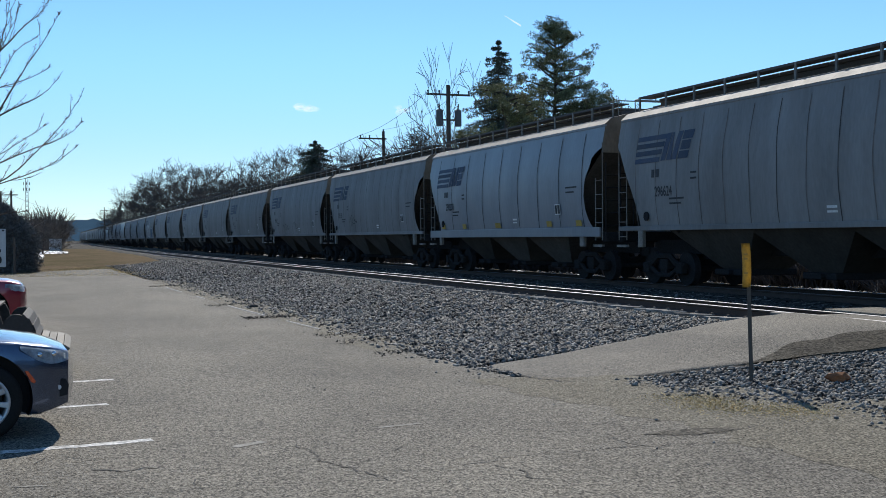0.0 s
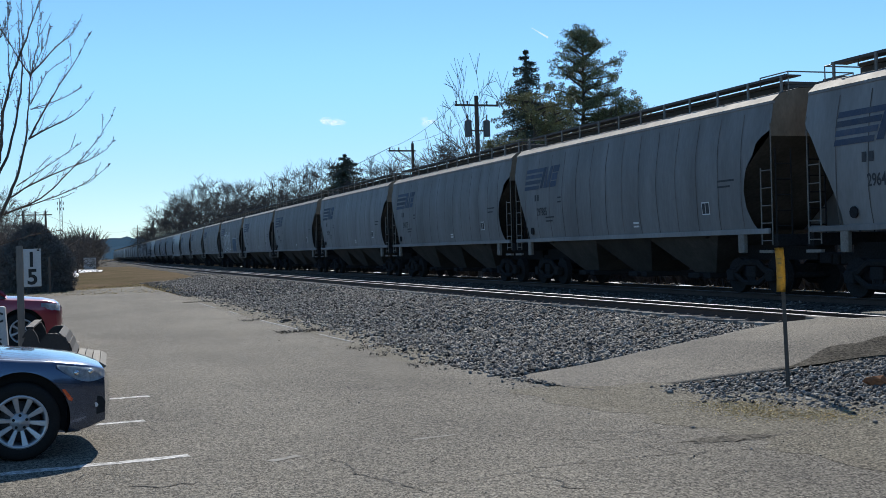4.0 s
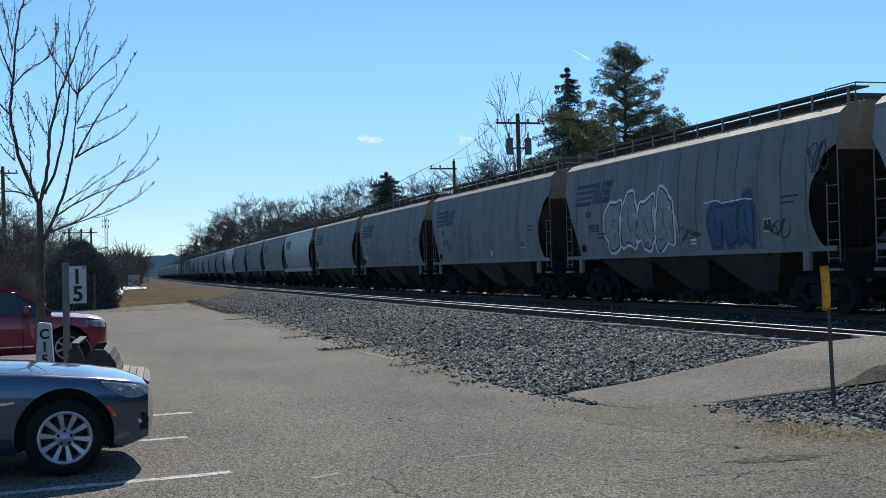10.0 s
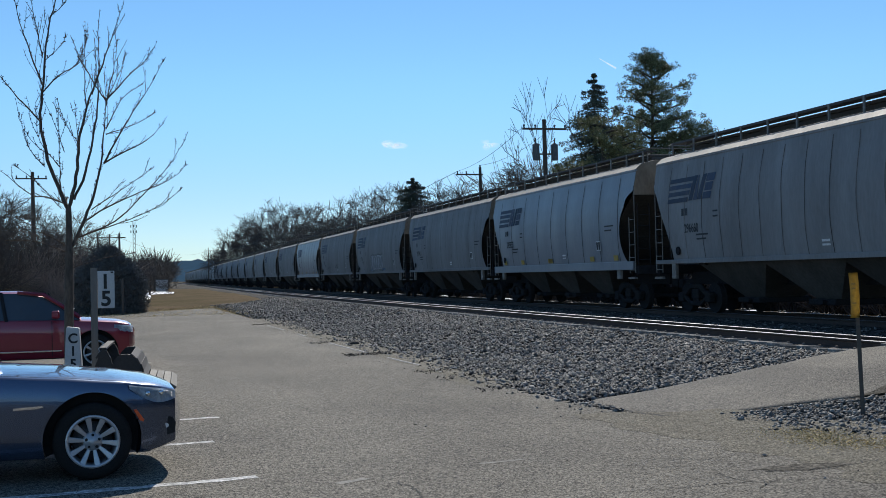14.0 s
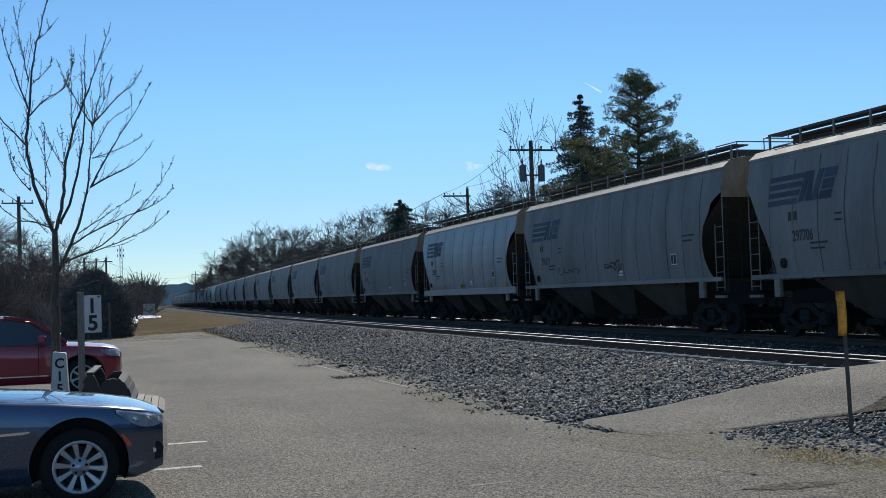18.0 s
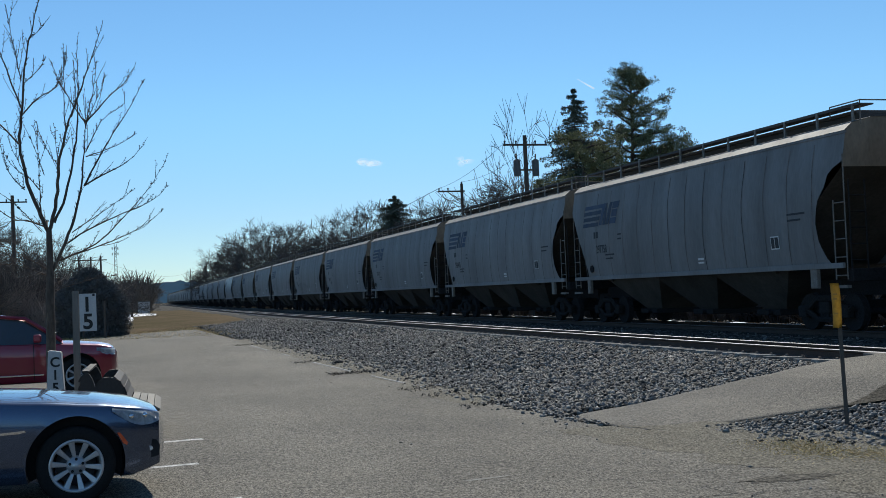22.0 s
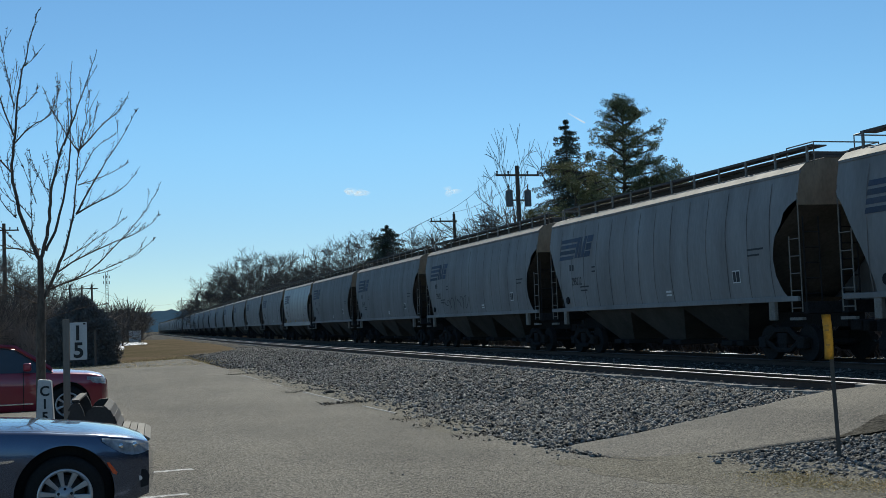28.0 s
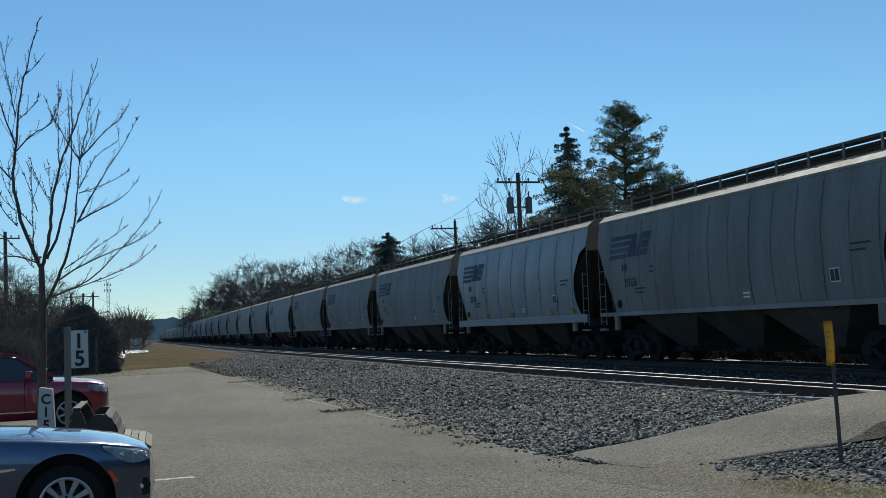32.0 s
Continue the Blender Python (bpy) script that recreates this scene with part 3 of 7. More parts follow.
def lettering(text, y, z, size, off=0.009):
    """A mesh of the text, laid on the near side."""
    cu = bpy.data.curves.new("lettering", "FONT")
    cu.body, cu.size, cu.offset = text, size, 0.008
    ob = bpy.data.objects.new("lettering", cu)
    me = bpy.data.meshes.new_from_object(ob)
    bpy.data.objects.remove(ob)
    bpy.data.curves.remove(cu)
    for v in me.vertices:
        v.co = side_pt(y - 0.8 * v.co.x, z + v.co.y, off)
    me.materials.clear()
    me.materials.append(STENCIL)
    return me


def wheelset_mesh():
    bm = bmesh.new()
    cyl(bm, (-0.85, 0, 0), (0.85, 0, 0), 0.08, sides=8)
    for s in (-1, 1):
        cyl(bm, (s * 0.70, 0, 0), (s * 0.84, 0, 0), 0.457, sides=24)
        cyl(bm, (s * 0.67, 0, 0), (s * 0.70, 0, 0), 0.485, sides=24)
        cyl(bm, (s * 0.84, 0, 0), (s * 0.88, 0, 0), 0.16, sides=10)
        for k in range(3):
            a = k * math.tau / 3
            box(bm, s * 0.865 - 0.012, -0.02, 0.06, s * 0.865 + 0.012, 0.02, 0.15, m=Matrix.Rotation(a, 4, "X"))
    return bm


def build_truck(car, y):
    bm = bmesh.new()
    box(bm, -1.05, -0.22, 0.42, 1.05, 0.22, 0.72, 0.03)
    cyl(bm, (0, 0, 0.7), (0, 0, 0.95), 0.3)
    truck = part("truck", bm, UNDER, car, "dark cast steel truck", m=Matrix.Translation((0, y, 0)))
    for s in (-1, 1):
        bm = bmesh.new()
        x = s * 1.0
        tube(bm, ((x, -1.1, 0.52), (x, -0.62, 0.60), (x, -0.3, 0.80), (x, 0.3, 0.80), (x, 0.62, 0.60), (x, 1.1, 0.52)), 0.085, 6)
        tube(bm, ((x, -0.75, 0.50), (x, -0.33, 0.27), (x, 0.33, 0.27), (x, 0.75, 0.50)), 0.075, 6)
        for yy in (-0.89, 0.89):
            box(bm, x - 0.1, yy - 0.16, 0.32, x + 0.1, yy + 0.16, 0.62, 0.03)
        for yy in (-0.12, 0, 0.12):
            cyl(bm, (x, yy, 0.3), (x, yy, 0.62), 0.05, sides=7)
        part("side_frame", bm, UNDER, truck)
    for yy in (-0.89, 0.89):
        part("wheelset", wheelset_mesh(), UNDER, truck, m=Matrix.Translation((0, yy, 0.457)))
    return truck


def build_hopper(length, b_type, fine, label):
    """A covered hopper on two trucks; its origin is at the rail tops under its middle, its near side at -x."""
    car = thing("covered_hopper", label, "freight car", group="freight train")
    hb = (length - 1.3) / 2
    skin = HOPPER_BLUE if b_type else HOPPER_GREY
    rib_n = 8 if b_type else 13
    lift = 0.028 if b_type else 0.0
    span = 2 * (hb - 1.2)

    def bulge(y, z):
        if not b_type:
            return 0.0
        t = (y + hb - 1.2) / span * rib_n
        return 0.030 * abs(math.sin(math.pi * t)) ** 1.3 * math.sin(math.pi * min(1, max(0, (z - 1.62) / 3.08)))
    for side in (-1, 1):
        bm = bmesh.new()
        nz = 22

        def sheet(u, v):
            z = SILL_Z + (ROOF_Z - SILL_Z) * v
            front, rear = hb - inset(z, -1), hb - inset(z, 1)
            y = -front + (front + rear) * u
            return side_pt(y, z, bulge(y, z), side)
        grid(bm, 72 if b_type else 36, nz, sheet, flip=side > 0)
        part("side_sheet", bm, skin, car, smooth=True)
        bm = bmesh.new()
        box(bm, side * 1.53 - 0.035, -hb + 0.1, SILL_Z - (0.26 if b_type else 0.10), side * 1.53 + 0.035, hb - 0.1, SILL_Z + 0.03, 0.01)
        part("side_sill", bm, skin, car)
        bm = bmesh.new()
        box(bm, side * 1.39 - 0.03, -hb, ROOF_Z - 0.07, side * 1.39 + 0.035, hb, ROOF_Z - 0.005, 0.01)
        part("top_chord", bm, skin, car)
        # walkway along the roof and its brackets
        bm = bmesh.new()
        box(bm, side * 0.62, -hb - 0.05, 5.36, side * 1.04, hb - 0.40, 5.395)
        box(bm, side * 1.04 - 0.015, -hb - 0.05, 5.345, side * 1.04 + 0.015, hb - 0.40, 5.41)
        part("running_board", bm, GRATING, car, "dark steel roof walkway")
        posts = bmesh.new()
        n = 12
        for i in range(n):
            y = -hb + 0.15 + (2 * hb - 0.65) * i / (n - 1)
            bm = posts if (side > 0 or not fine) else bmesh.new()
            box(bm, side * 1.06 - 0.02, y - 0.035, 4.93, side * 1.06 + 0.02, y + 0.035, 5.40)
            if bm is not posts:
                part("walkway_bracket", bm, LADDER, car)
        if side > 0 or not fine:
            tagged(part("bracket_rail", posts, LADDER, car), kind="stuff")
        else:
            posts.free()
    bm = bmesh.new()
    for side in (-1, 1):
        grid(bm, 12, 3, lambda u, v: (side * (1.42 - (0.22 * min(1, 3 * v) + 0.56 * max(0, (3 * v - 1) / 2))), -hb + 2 * hb * u, ROOF_Z + 0.19 * min(1, 3 * v) + 0.14 * max(0, (3 * v - 1) / 2)), flip=side > 0)
    grid(bm, 12, 1, lambda u, v: (-0.64 + 1.28 * v, -hb + 2 * hb * u, ROOF_Z + 0.33), flip=True)
    part("roof", bm, HOPPER_ROOF, car, "bright galvanised roof sheet")
    bm = bmesh.new()
    box(bm, -0.50, -hb + 0.7, 4.98, 0.50, hb - 0.7, 5.26, 0.02)
    part("hatch_coaming", bm, GRATING, car)
    n = 8 if fine else 1
    for i in range(n):
        y0 = -hb + 0.7 + (2 * hb - 1.4) * i / n
        bm = bmesh.new()
        box(bm, -0.56, y0 + 0.03, 5.26, 0.56, y0 + (2 * hb - 1.4) / n - 0.03, 5.35, 0.02)
        part("hatch_cover", bm, GRATING, car)
    # end handrails over the roof ends
    for e in (-1, 1):
        bm = bmesh.new()
        y, top_rail = e * (hb - 0.02), 5.48 if e < 0 else 5.38
        tube(bm, ((-0.95, y, 4.9), (-0.95, y, top_rail), (-0.95, y - e * 1.2, top_rail), (-0.95, y - e * 1.2, 5.2)), 0.018, 5)
        tube(bm, ((0.95, y, 4.9), (0.95, y, top_rail), (0.95, y - e * 1.2, top_rail), (0.95, y - e * 1.2, 5.2)), 0.018, 5)
        tube(bm, ((-0.95, y, top_rail), (0.95, y, top_rail)), 0.018, 5)
        part("end_handrail", bm, LADDER, car)
        # upper end sheet and the slope sheet under it
        bm = bmesh.new()
        zs = (3.90, 4.1, 4.4, 4.76)
        rows = [[bm.verts.new((k * half_width(z) * 0.995, e * (hb - 0.01), z)) for k in (-1, -0.5, 0, 0.5, 1)] for z in zs]
        rows.append([bm.verts.new((x, e * (hb - 0.01), z)) for x, z in ((-1.19, 4.94), (-0.65, 5.08), (0, 5.08), (0.65, 5.08), (1.19, 4.94))])
        for a, b in zip(rows, rows[1:]):
            for i in range(4):
                q = (a[i], a[i + 1], b[i + 1], b[i])
                bm.faces.new(q if e < 0 else q[::-1])
        part("end_sheet", bm, END_TAN, car, "dusty tan upper end sheet")
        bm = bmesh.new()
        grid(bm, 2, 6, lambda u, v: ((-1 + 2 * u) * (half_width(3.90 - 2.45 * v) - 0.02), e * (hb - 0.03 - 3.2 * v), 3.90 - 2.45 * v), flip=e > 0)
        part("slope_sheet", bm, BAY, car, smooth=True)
        for s in (-1, 1):
            x = s * 1.50
            bm = bmesh.new()
            for y in (hb - 0.02, hb - 0.48):
                tube(bm, ((x, e * y, 1.25), (x, e * y, 3.15 if y < hb - 0.2 else 4.2)), 0.018, 5)
            for k in range(5):
                tube(bm, ((x, e * (hb - 0.02), 1.35 + 0.43 * k), (x, e * (hb - 0.48), 1.35 + 0.43 * k)), 0.014, 5)
            part("ladder", bm, LADDER, car)
            bm = bmesh.new()
            for k in range(5):
                tube(bm, ((s * 1.42, e * (hb + 0.04), 1.7 + 0.38 * k), (s * 0.98, e * (hb + 0.04), 1.7 + 0.38 * k)), 0.016, 5)
            tube(bm, ((s * 0.98, e * (hb + 0.04), 1.3), (s * 0.98, e * (hb + 0.04), 3.6)), 0.02, 5)
            tube(bm, ((s * 1.42, e * (hb + 0.04), 1.3), (s * 1.42, e * (hb + 0.04), 3.6)), 0.02, 5)
            part("end_ladder", bm, UNDER, car)
            bm = bmesh.new()
            box(bm, x - 0.05, e * (hb - 0.25) - 0.28, 1.05, x + 0.05, e * (hb - 0.25) + 0.28, 1.12)
            part("sill_step", bm, LADDER, car)
            bm = bmesh.new()
            box(bm, x - 0.05, e * (hb - 1.35) - 0.14, 1.05, x + 0.06, e * (hb - 1.35) + 0.14, 1.6, 0.02)
            part("jack_pad", bm, LADDER, car)
        bm = bmesh.new()
        box(bm, -1.45, e * hb - 0.12, 1.2, 1.45, e * hb + 0.12, 1.5, 0.02)
        box(bm, -0.2, e * hb, 0.75, 0.2, e * (hb + 0.45), 1.02, 0.03) if e > 0 else box(bm, -0.2, -hb - 0.45, 0.75, 0.2, -hb, 1.02, 0.03)
        part("end_sill", bm, UNDER, car)
        bm = bmesh.new()
        y = e * (hb + 0.5)
        box(bm, -0.14, y - 0.16, 0.72, 0.14, y + 0.16, 1.0, 0.04)
        tube(bm, ((0.25, e * hb, 0.8), (0.25, e * (hb + 0.3), 0.5), (0.1, e * (hb + 0.62), 0.45)), 0.03, 6)
        part("coupler", bm, UNDER, car)
        build_truck(car, e * (hb - 1.75))
    bm = bmesh.new()
    box(bm, -0.25, -hb, 0.85, 0.25, hb, 1.25)
    part("centre_sill", bm, UNDER, car)
    # three discharge bays
    w = (2 * hb - 5.6) / 3
    for i in range(3):
        yc = (i - 1) * w
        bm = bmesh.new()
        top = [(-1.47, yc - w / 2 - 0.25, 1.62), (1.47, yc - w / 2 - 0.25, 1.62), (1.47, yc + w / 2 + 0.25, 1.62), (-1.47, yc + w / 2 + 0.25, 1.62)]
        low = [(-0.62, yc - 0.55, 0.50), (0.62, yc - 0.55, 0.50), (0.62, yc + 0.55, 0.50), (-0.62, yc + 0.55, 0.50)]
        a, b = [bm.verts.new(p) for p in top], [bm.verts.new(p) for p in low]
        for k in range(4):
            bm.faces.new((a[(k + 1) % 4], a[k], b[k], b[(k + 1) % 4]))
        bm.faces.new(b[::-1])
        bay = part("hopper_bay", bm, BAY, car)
        bm = bmesh.new()
        box(bm, -0.85, yc - 0.6, 0.34, 0.85, yc + 0.6, 0.5, 0.03)
        cyl(bm, (-0.98, yc - 0.2, 0.42), (0.98, yc - 0.2, 0.42), 0.06, sides=8)
        part("outlet_gate", bm, UNDER, bay)
    if fine:
        for i in range(rib_n + 1):
            y = -hb + 1.2 + span * i / rib_n
            bm = bmesh.new()
            lim = 1.66
            wd = 0.020 if b_type else 0.017
            grid(bm, 1, 8, lambda u, v: side_pt(y - wd + 2 * wd * u + 0.02 * math.sin(v * 9 + i), lim + (4.55 - lim) * v, 0.013 if b_type else 0.007), flip=False)
            part("seam", bm, RIB_LINE if b_type else SEAM, car)
        bm = bmesh.new()
        side_patch(bm, -hb + 3.15, -hb + 2.75, 2.08, 2.42, 0.012 + lift)
        label_ob = part("placard", bm, LABEL_WHITE, car, "white edged consolidated stencil box")
        bm = bmesh.new()
        side_patch(bm, -hb + 3.12, -hb + 2.97, 2.11, 2.39, 0.018 + lift)
        side_patch(bm, -hb + 2.94, -hb + 2.78, 2.11, 2.39, 0.018 + lift)
        part("placard_panel", bm, STENCIL, label_ob)
        for k, (y, z, wid, hei) in enumerate(((hb - 3.0, 2.35, 0.75, 0.05), (hb - 3.0, 2.22, 0.6, 0.05), (-hb + 2.3, 2.9, 0.8, 0.05), (-hb + 2.3, 2.75, 0.6, 0.05), (hb - 4.1, 3.0, 0.3, 0.05), (hb - 4.1, 2.85, 0.3, 0.05), (-1.2, 1.95, 0.35, 0.06), (-1.2, 1.85, 0.35, 0.05))):
            bm = bmesh.new()
            side_patch(bm, y, y - wid, z, z + hei, 0.010 + lift, nz=1)
            part("stencil_bar", bm, LABEL_WHITE if k > 5 else STENCIL, car)
        if b_type:
            for y in (hb - 1.6, hb - 4.0, hb - 7.4, 0.4, -4.0, -hb + 1.7):
                bm = bmesh.new()
                side_patch(bm, y, y - 0.4, 1.70, 1.88, 0.012 + lift)
                part("reflector", bm, YELLOW, car, "yellow reflective patch")
        bm = bmesh.new()
        cyl(bm, (-1.56, hb - 1.75, 1.92), (-1.60, hb - 1.75, 1.92), 0.13)
        part("jacking_plate", bm, UNDER, car)
    # emblem: four bars, two leaning strokes with a wedge between them, and a slit leaning block
    y = hb - 1.15
    for k in range(4):
        bm = bmesh.new()
        side_patch(bm, y - 0.02 * k, y - 1.34 - 0.10 * k, 3.40 + 0.205 * k, 3.535 + 0.205 * k, 0.010 + lift, slant=0.03, nz=1, ny=3)
        part("emblem_bar", bm, LOGO_BLUE, car, "faded dark blue emblem bar")
    for ya, yb, z0, z1, sl in ((1.42, 1.66, 3.42, 4.16, 0.26), (1.98, 2.22, 3.42, 4.16, 0.26), (2.30, 2.80, 3.42, 3.62, 0.06), (2.40, 2.86, 3.655, 3.895, 0.06), (2.46, 2.98, 3.93, 4.16, 0.06)):
        bm = bmesh.new()
        side_patch(bm, y - ya, y - yb, z0, z1, 0.010 + lift, slant=sl, nz=3, ny=1)
        part("emblem_block", bm, LOGO_BLUE, car, "faded dark blue emblem block")
    bm = bmesh.new()
    grid(bm, 2, 5, lambda u, v: side_pt(y - 1.70 - 0.22 * v - (0.10 + 0.16 * (1 - v)) * u - 0.02, 3.42 + 0.74 * v, 0.010 + lift))
    part("emblem_wedge", bm, LOGO_BLUE, car, "faded dark blue emblem wedge")
    bm = bmesh.new()
    side_patch(bm, y - 0.95, y - 1.1, 2.98, 3.2, 0.010 + lift, nz=1)
    side_patch(bm, y - 1.17, y - 1.34, 2.98, 3.2, 0.010 + lift, nz=1)
    part("reporting_mark", bm, STENCIL, car)
    car["hb"] = hb
    return car


def travel(t):
    """How far the train has moved on at t seconds."""
    keys = ((0, 0.0), (24.5, 365.05), (28, 416.4), (32, 475.4))
    for (ta, da), (tb, db) in zip(keys, keys[1:]):
        if t <= tb:
            return da + (db - da) * (t - ta) / (tb - ta)


def train_pose(s):
    return pose(FAR_X + bend(s), s, FAR_Z, 0, 0, -math.degrees(math.atan(heading(s))))


# Rear ends of the cars along the train at the start, from the front car on.
ENDS = [-23.2, -5.2, 12.8, 30.9, 47.7, 65.3, 82.9, 101.0, 118.2, 135.8, 153.9, 171.5, 189.5, 207.8, 225.8, 243.8, 261.2, 278.6, 296.7, 314.8, 331.7,
        349.9, 368.4, 386.0, 404.2, 422.2, 440.2, 458.5, 476.6, 494.8, 513.1, 529.9]
while ENDS[-1] < 1190:
    ENDS.append(ENDS[-1] + 18.0)
BLUE = {47.7, 261.2, 331.7, 529.9}
NUMBERS = {30.9: "296624", 47.7: "298200", 65.3: "295181", 118.2: "296075", 153.9: "295387", 171.5: "297272", 189.5: "295268", 207.8: "297396", 225.8: "296195", 243.8: "296660", 278.6: "297748", 296.7: "297706", 314.8: "296219", 331.7: "298247", 349.9: "296098", 368.4: "297758", 386.0: "296476", 422.2: "296029", 440.2: "297425", 458.5: "295212", 476.6: "296821", 494.8: "296190"}
GREY_LABEL = "weathered grey covered hopper car with a dark emblem"
BLUE_LABEL = "light grey ribbed covered hopper car with yellow patches"
proto_grey = build_hopper(18.0, False, True, GREY_LABEL)
proto_blue = build_hopper(17.1, True, True, BLUE_LABEL)
proto_far = build_hopper(18.0, False, False, GREY_LABEL)
TRAIN = []
used = set()
for front, rear in zip(ENDS, ENDS[1:]):
    kind = proto_blue if rear in BLUE else proto_grey if rear < 590 else proto_far
    mid = rear - (kind["hb"] + 0.0)
    if kind in used:
        car = copy_thing(kind, train_pose(mid))
    else:
        used.add(kind)
        car = kind
        car.matrix_basis = train_pose(mid)
    TRAIN.append((car, mid, rear))
numbers_rng = random.Random(11)
for car, mid, rear in TRAIN:
    if rear < 590:
        hb = car["hb"]
        text = NUMBERS.get(rear) or str(numbers_rng.choice((295, 296, 297)) * 1000 + numbers_rng.randint(10, 990))
        ob = new("car_number", lettering(text, hb - 2.25, 2.46, 0.38, 0.04 if rear in BLUE else 0.009))
        ob.parent = car


def blob(bm, y, z, w, h, seed, off, lean=0.12, grow_by=0.0):
    """A swollen closed shape on the near side."""
    rng = random.Random(seed)
    a0, k1, k2 = rng.uniform(0, 6), rng.uniform(0.10, 0.2), rng.uniform(0.06, 0.14)
    n = 26
    pts = []
    for i in range(n):
        a = i * math.tau / n
        c, d = math.cos(a), math.sin(a)
        r = 1 + k1 * math.sin(3 * a + a0) + k2 * math.sin(5 * a + 2 * a0)
        px = abs(c) ** 0.6 * (1 if c > 0 else -1) * (w / 2) * r + grow_by * c
        pz = abs(d) ** 0.6 * (1 if d > 0 else -1) * (h / 2) * r + grow_by * d
        pts.append((y - px - lean * pz, z + pz))
    rings = []
    for k in (0.0, 0.5, 1.0):
        rings.append([bm.verts.new(side_pt(y + (p - y) * k, z + (q - z) * k, off)) for p, q in pts] if k else bm.verts.new(side_pt(y, z, off)))
    for i in range(n):
        j = (i + 1) % n
        bm.faces.new((rings[0], rings[1][j], rings[1][i]))
        bm.faces.new((rings[1][i], rings[1][j], rings[2][j], rings[2][i]))
    bmesh.ops.recalc_face_normals(bm, faces=bm.faces)


def scrawl(car, y0, y1, z0, z1, seed, material, width=0.035, loops=5):
    """A quick spray can scrawl."""
    rng = random.Random(seed)
    bm = bmesh.new()
    pts, n = [], loops * 9
    for i in range(n):
        t = i / (n - 1)
        pts.append((y0 + (y1 - y0) * t + 0.16 * math.sin(t * loops * 6.3 + seed), (z0 + z1) / 2 + (z1 - z0) / 2 * math.sin(t * loops * 5.1 + rng.uniform(-0.3, 0.3)) * (0.6 + 0.4 * math.sin(3 * t + seed))))
    ribbon(bm, pts, width, 0.013)
    part("spray_scrawl", bm, material, car, "sprayed scrawl on the side")


def graffiti(car, y0, y1, z0, z1, count, fill, rim, back, seed):
    """A row of swollen sprayed shapes with a rim and a cloud of colour behind."""
    rng = random.Random(seed)
    step = (y1 - y0) / count
    for k in range(count):
        y, z = y0 + step * (k + 0.5), (z0 + z1) / 2 + rng.gauss(0, 0.05)
        w, h = abs(step) * 0.86, (z1 - z0) * rng.uniform(0.82, 1.0)
        for material, off, more, nm in ((back, 0.011, 0.16, "spray_halo"), (rim, 0.0125, 0.055, "spray_rim"), (fill, 0.014, 0.0, "spray_shape")):
            if material:
                bm = bmesh.new()
                blob(bm, y, z, w, h, seed * 31 + k, off, 0.12, more)
                part(nm, bm, material, car, "sprayed paint on the side")
        bm = bmesh.new()
        ribbon(bm, [(y + 0.12 * step, z - h * 0.25), (y - 0.05 * step, z), (y + 0.02 * step, z + h * 0.3)], 0.05, 0.0155)
        part("spray_line", bm, rim, car)


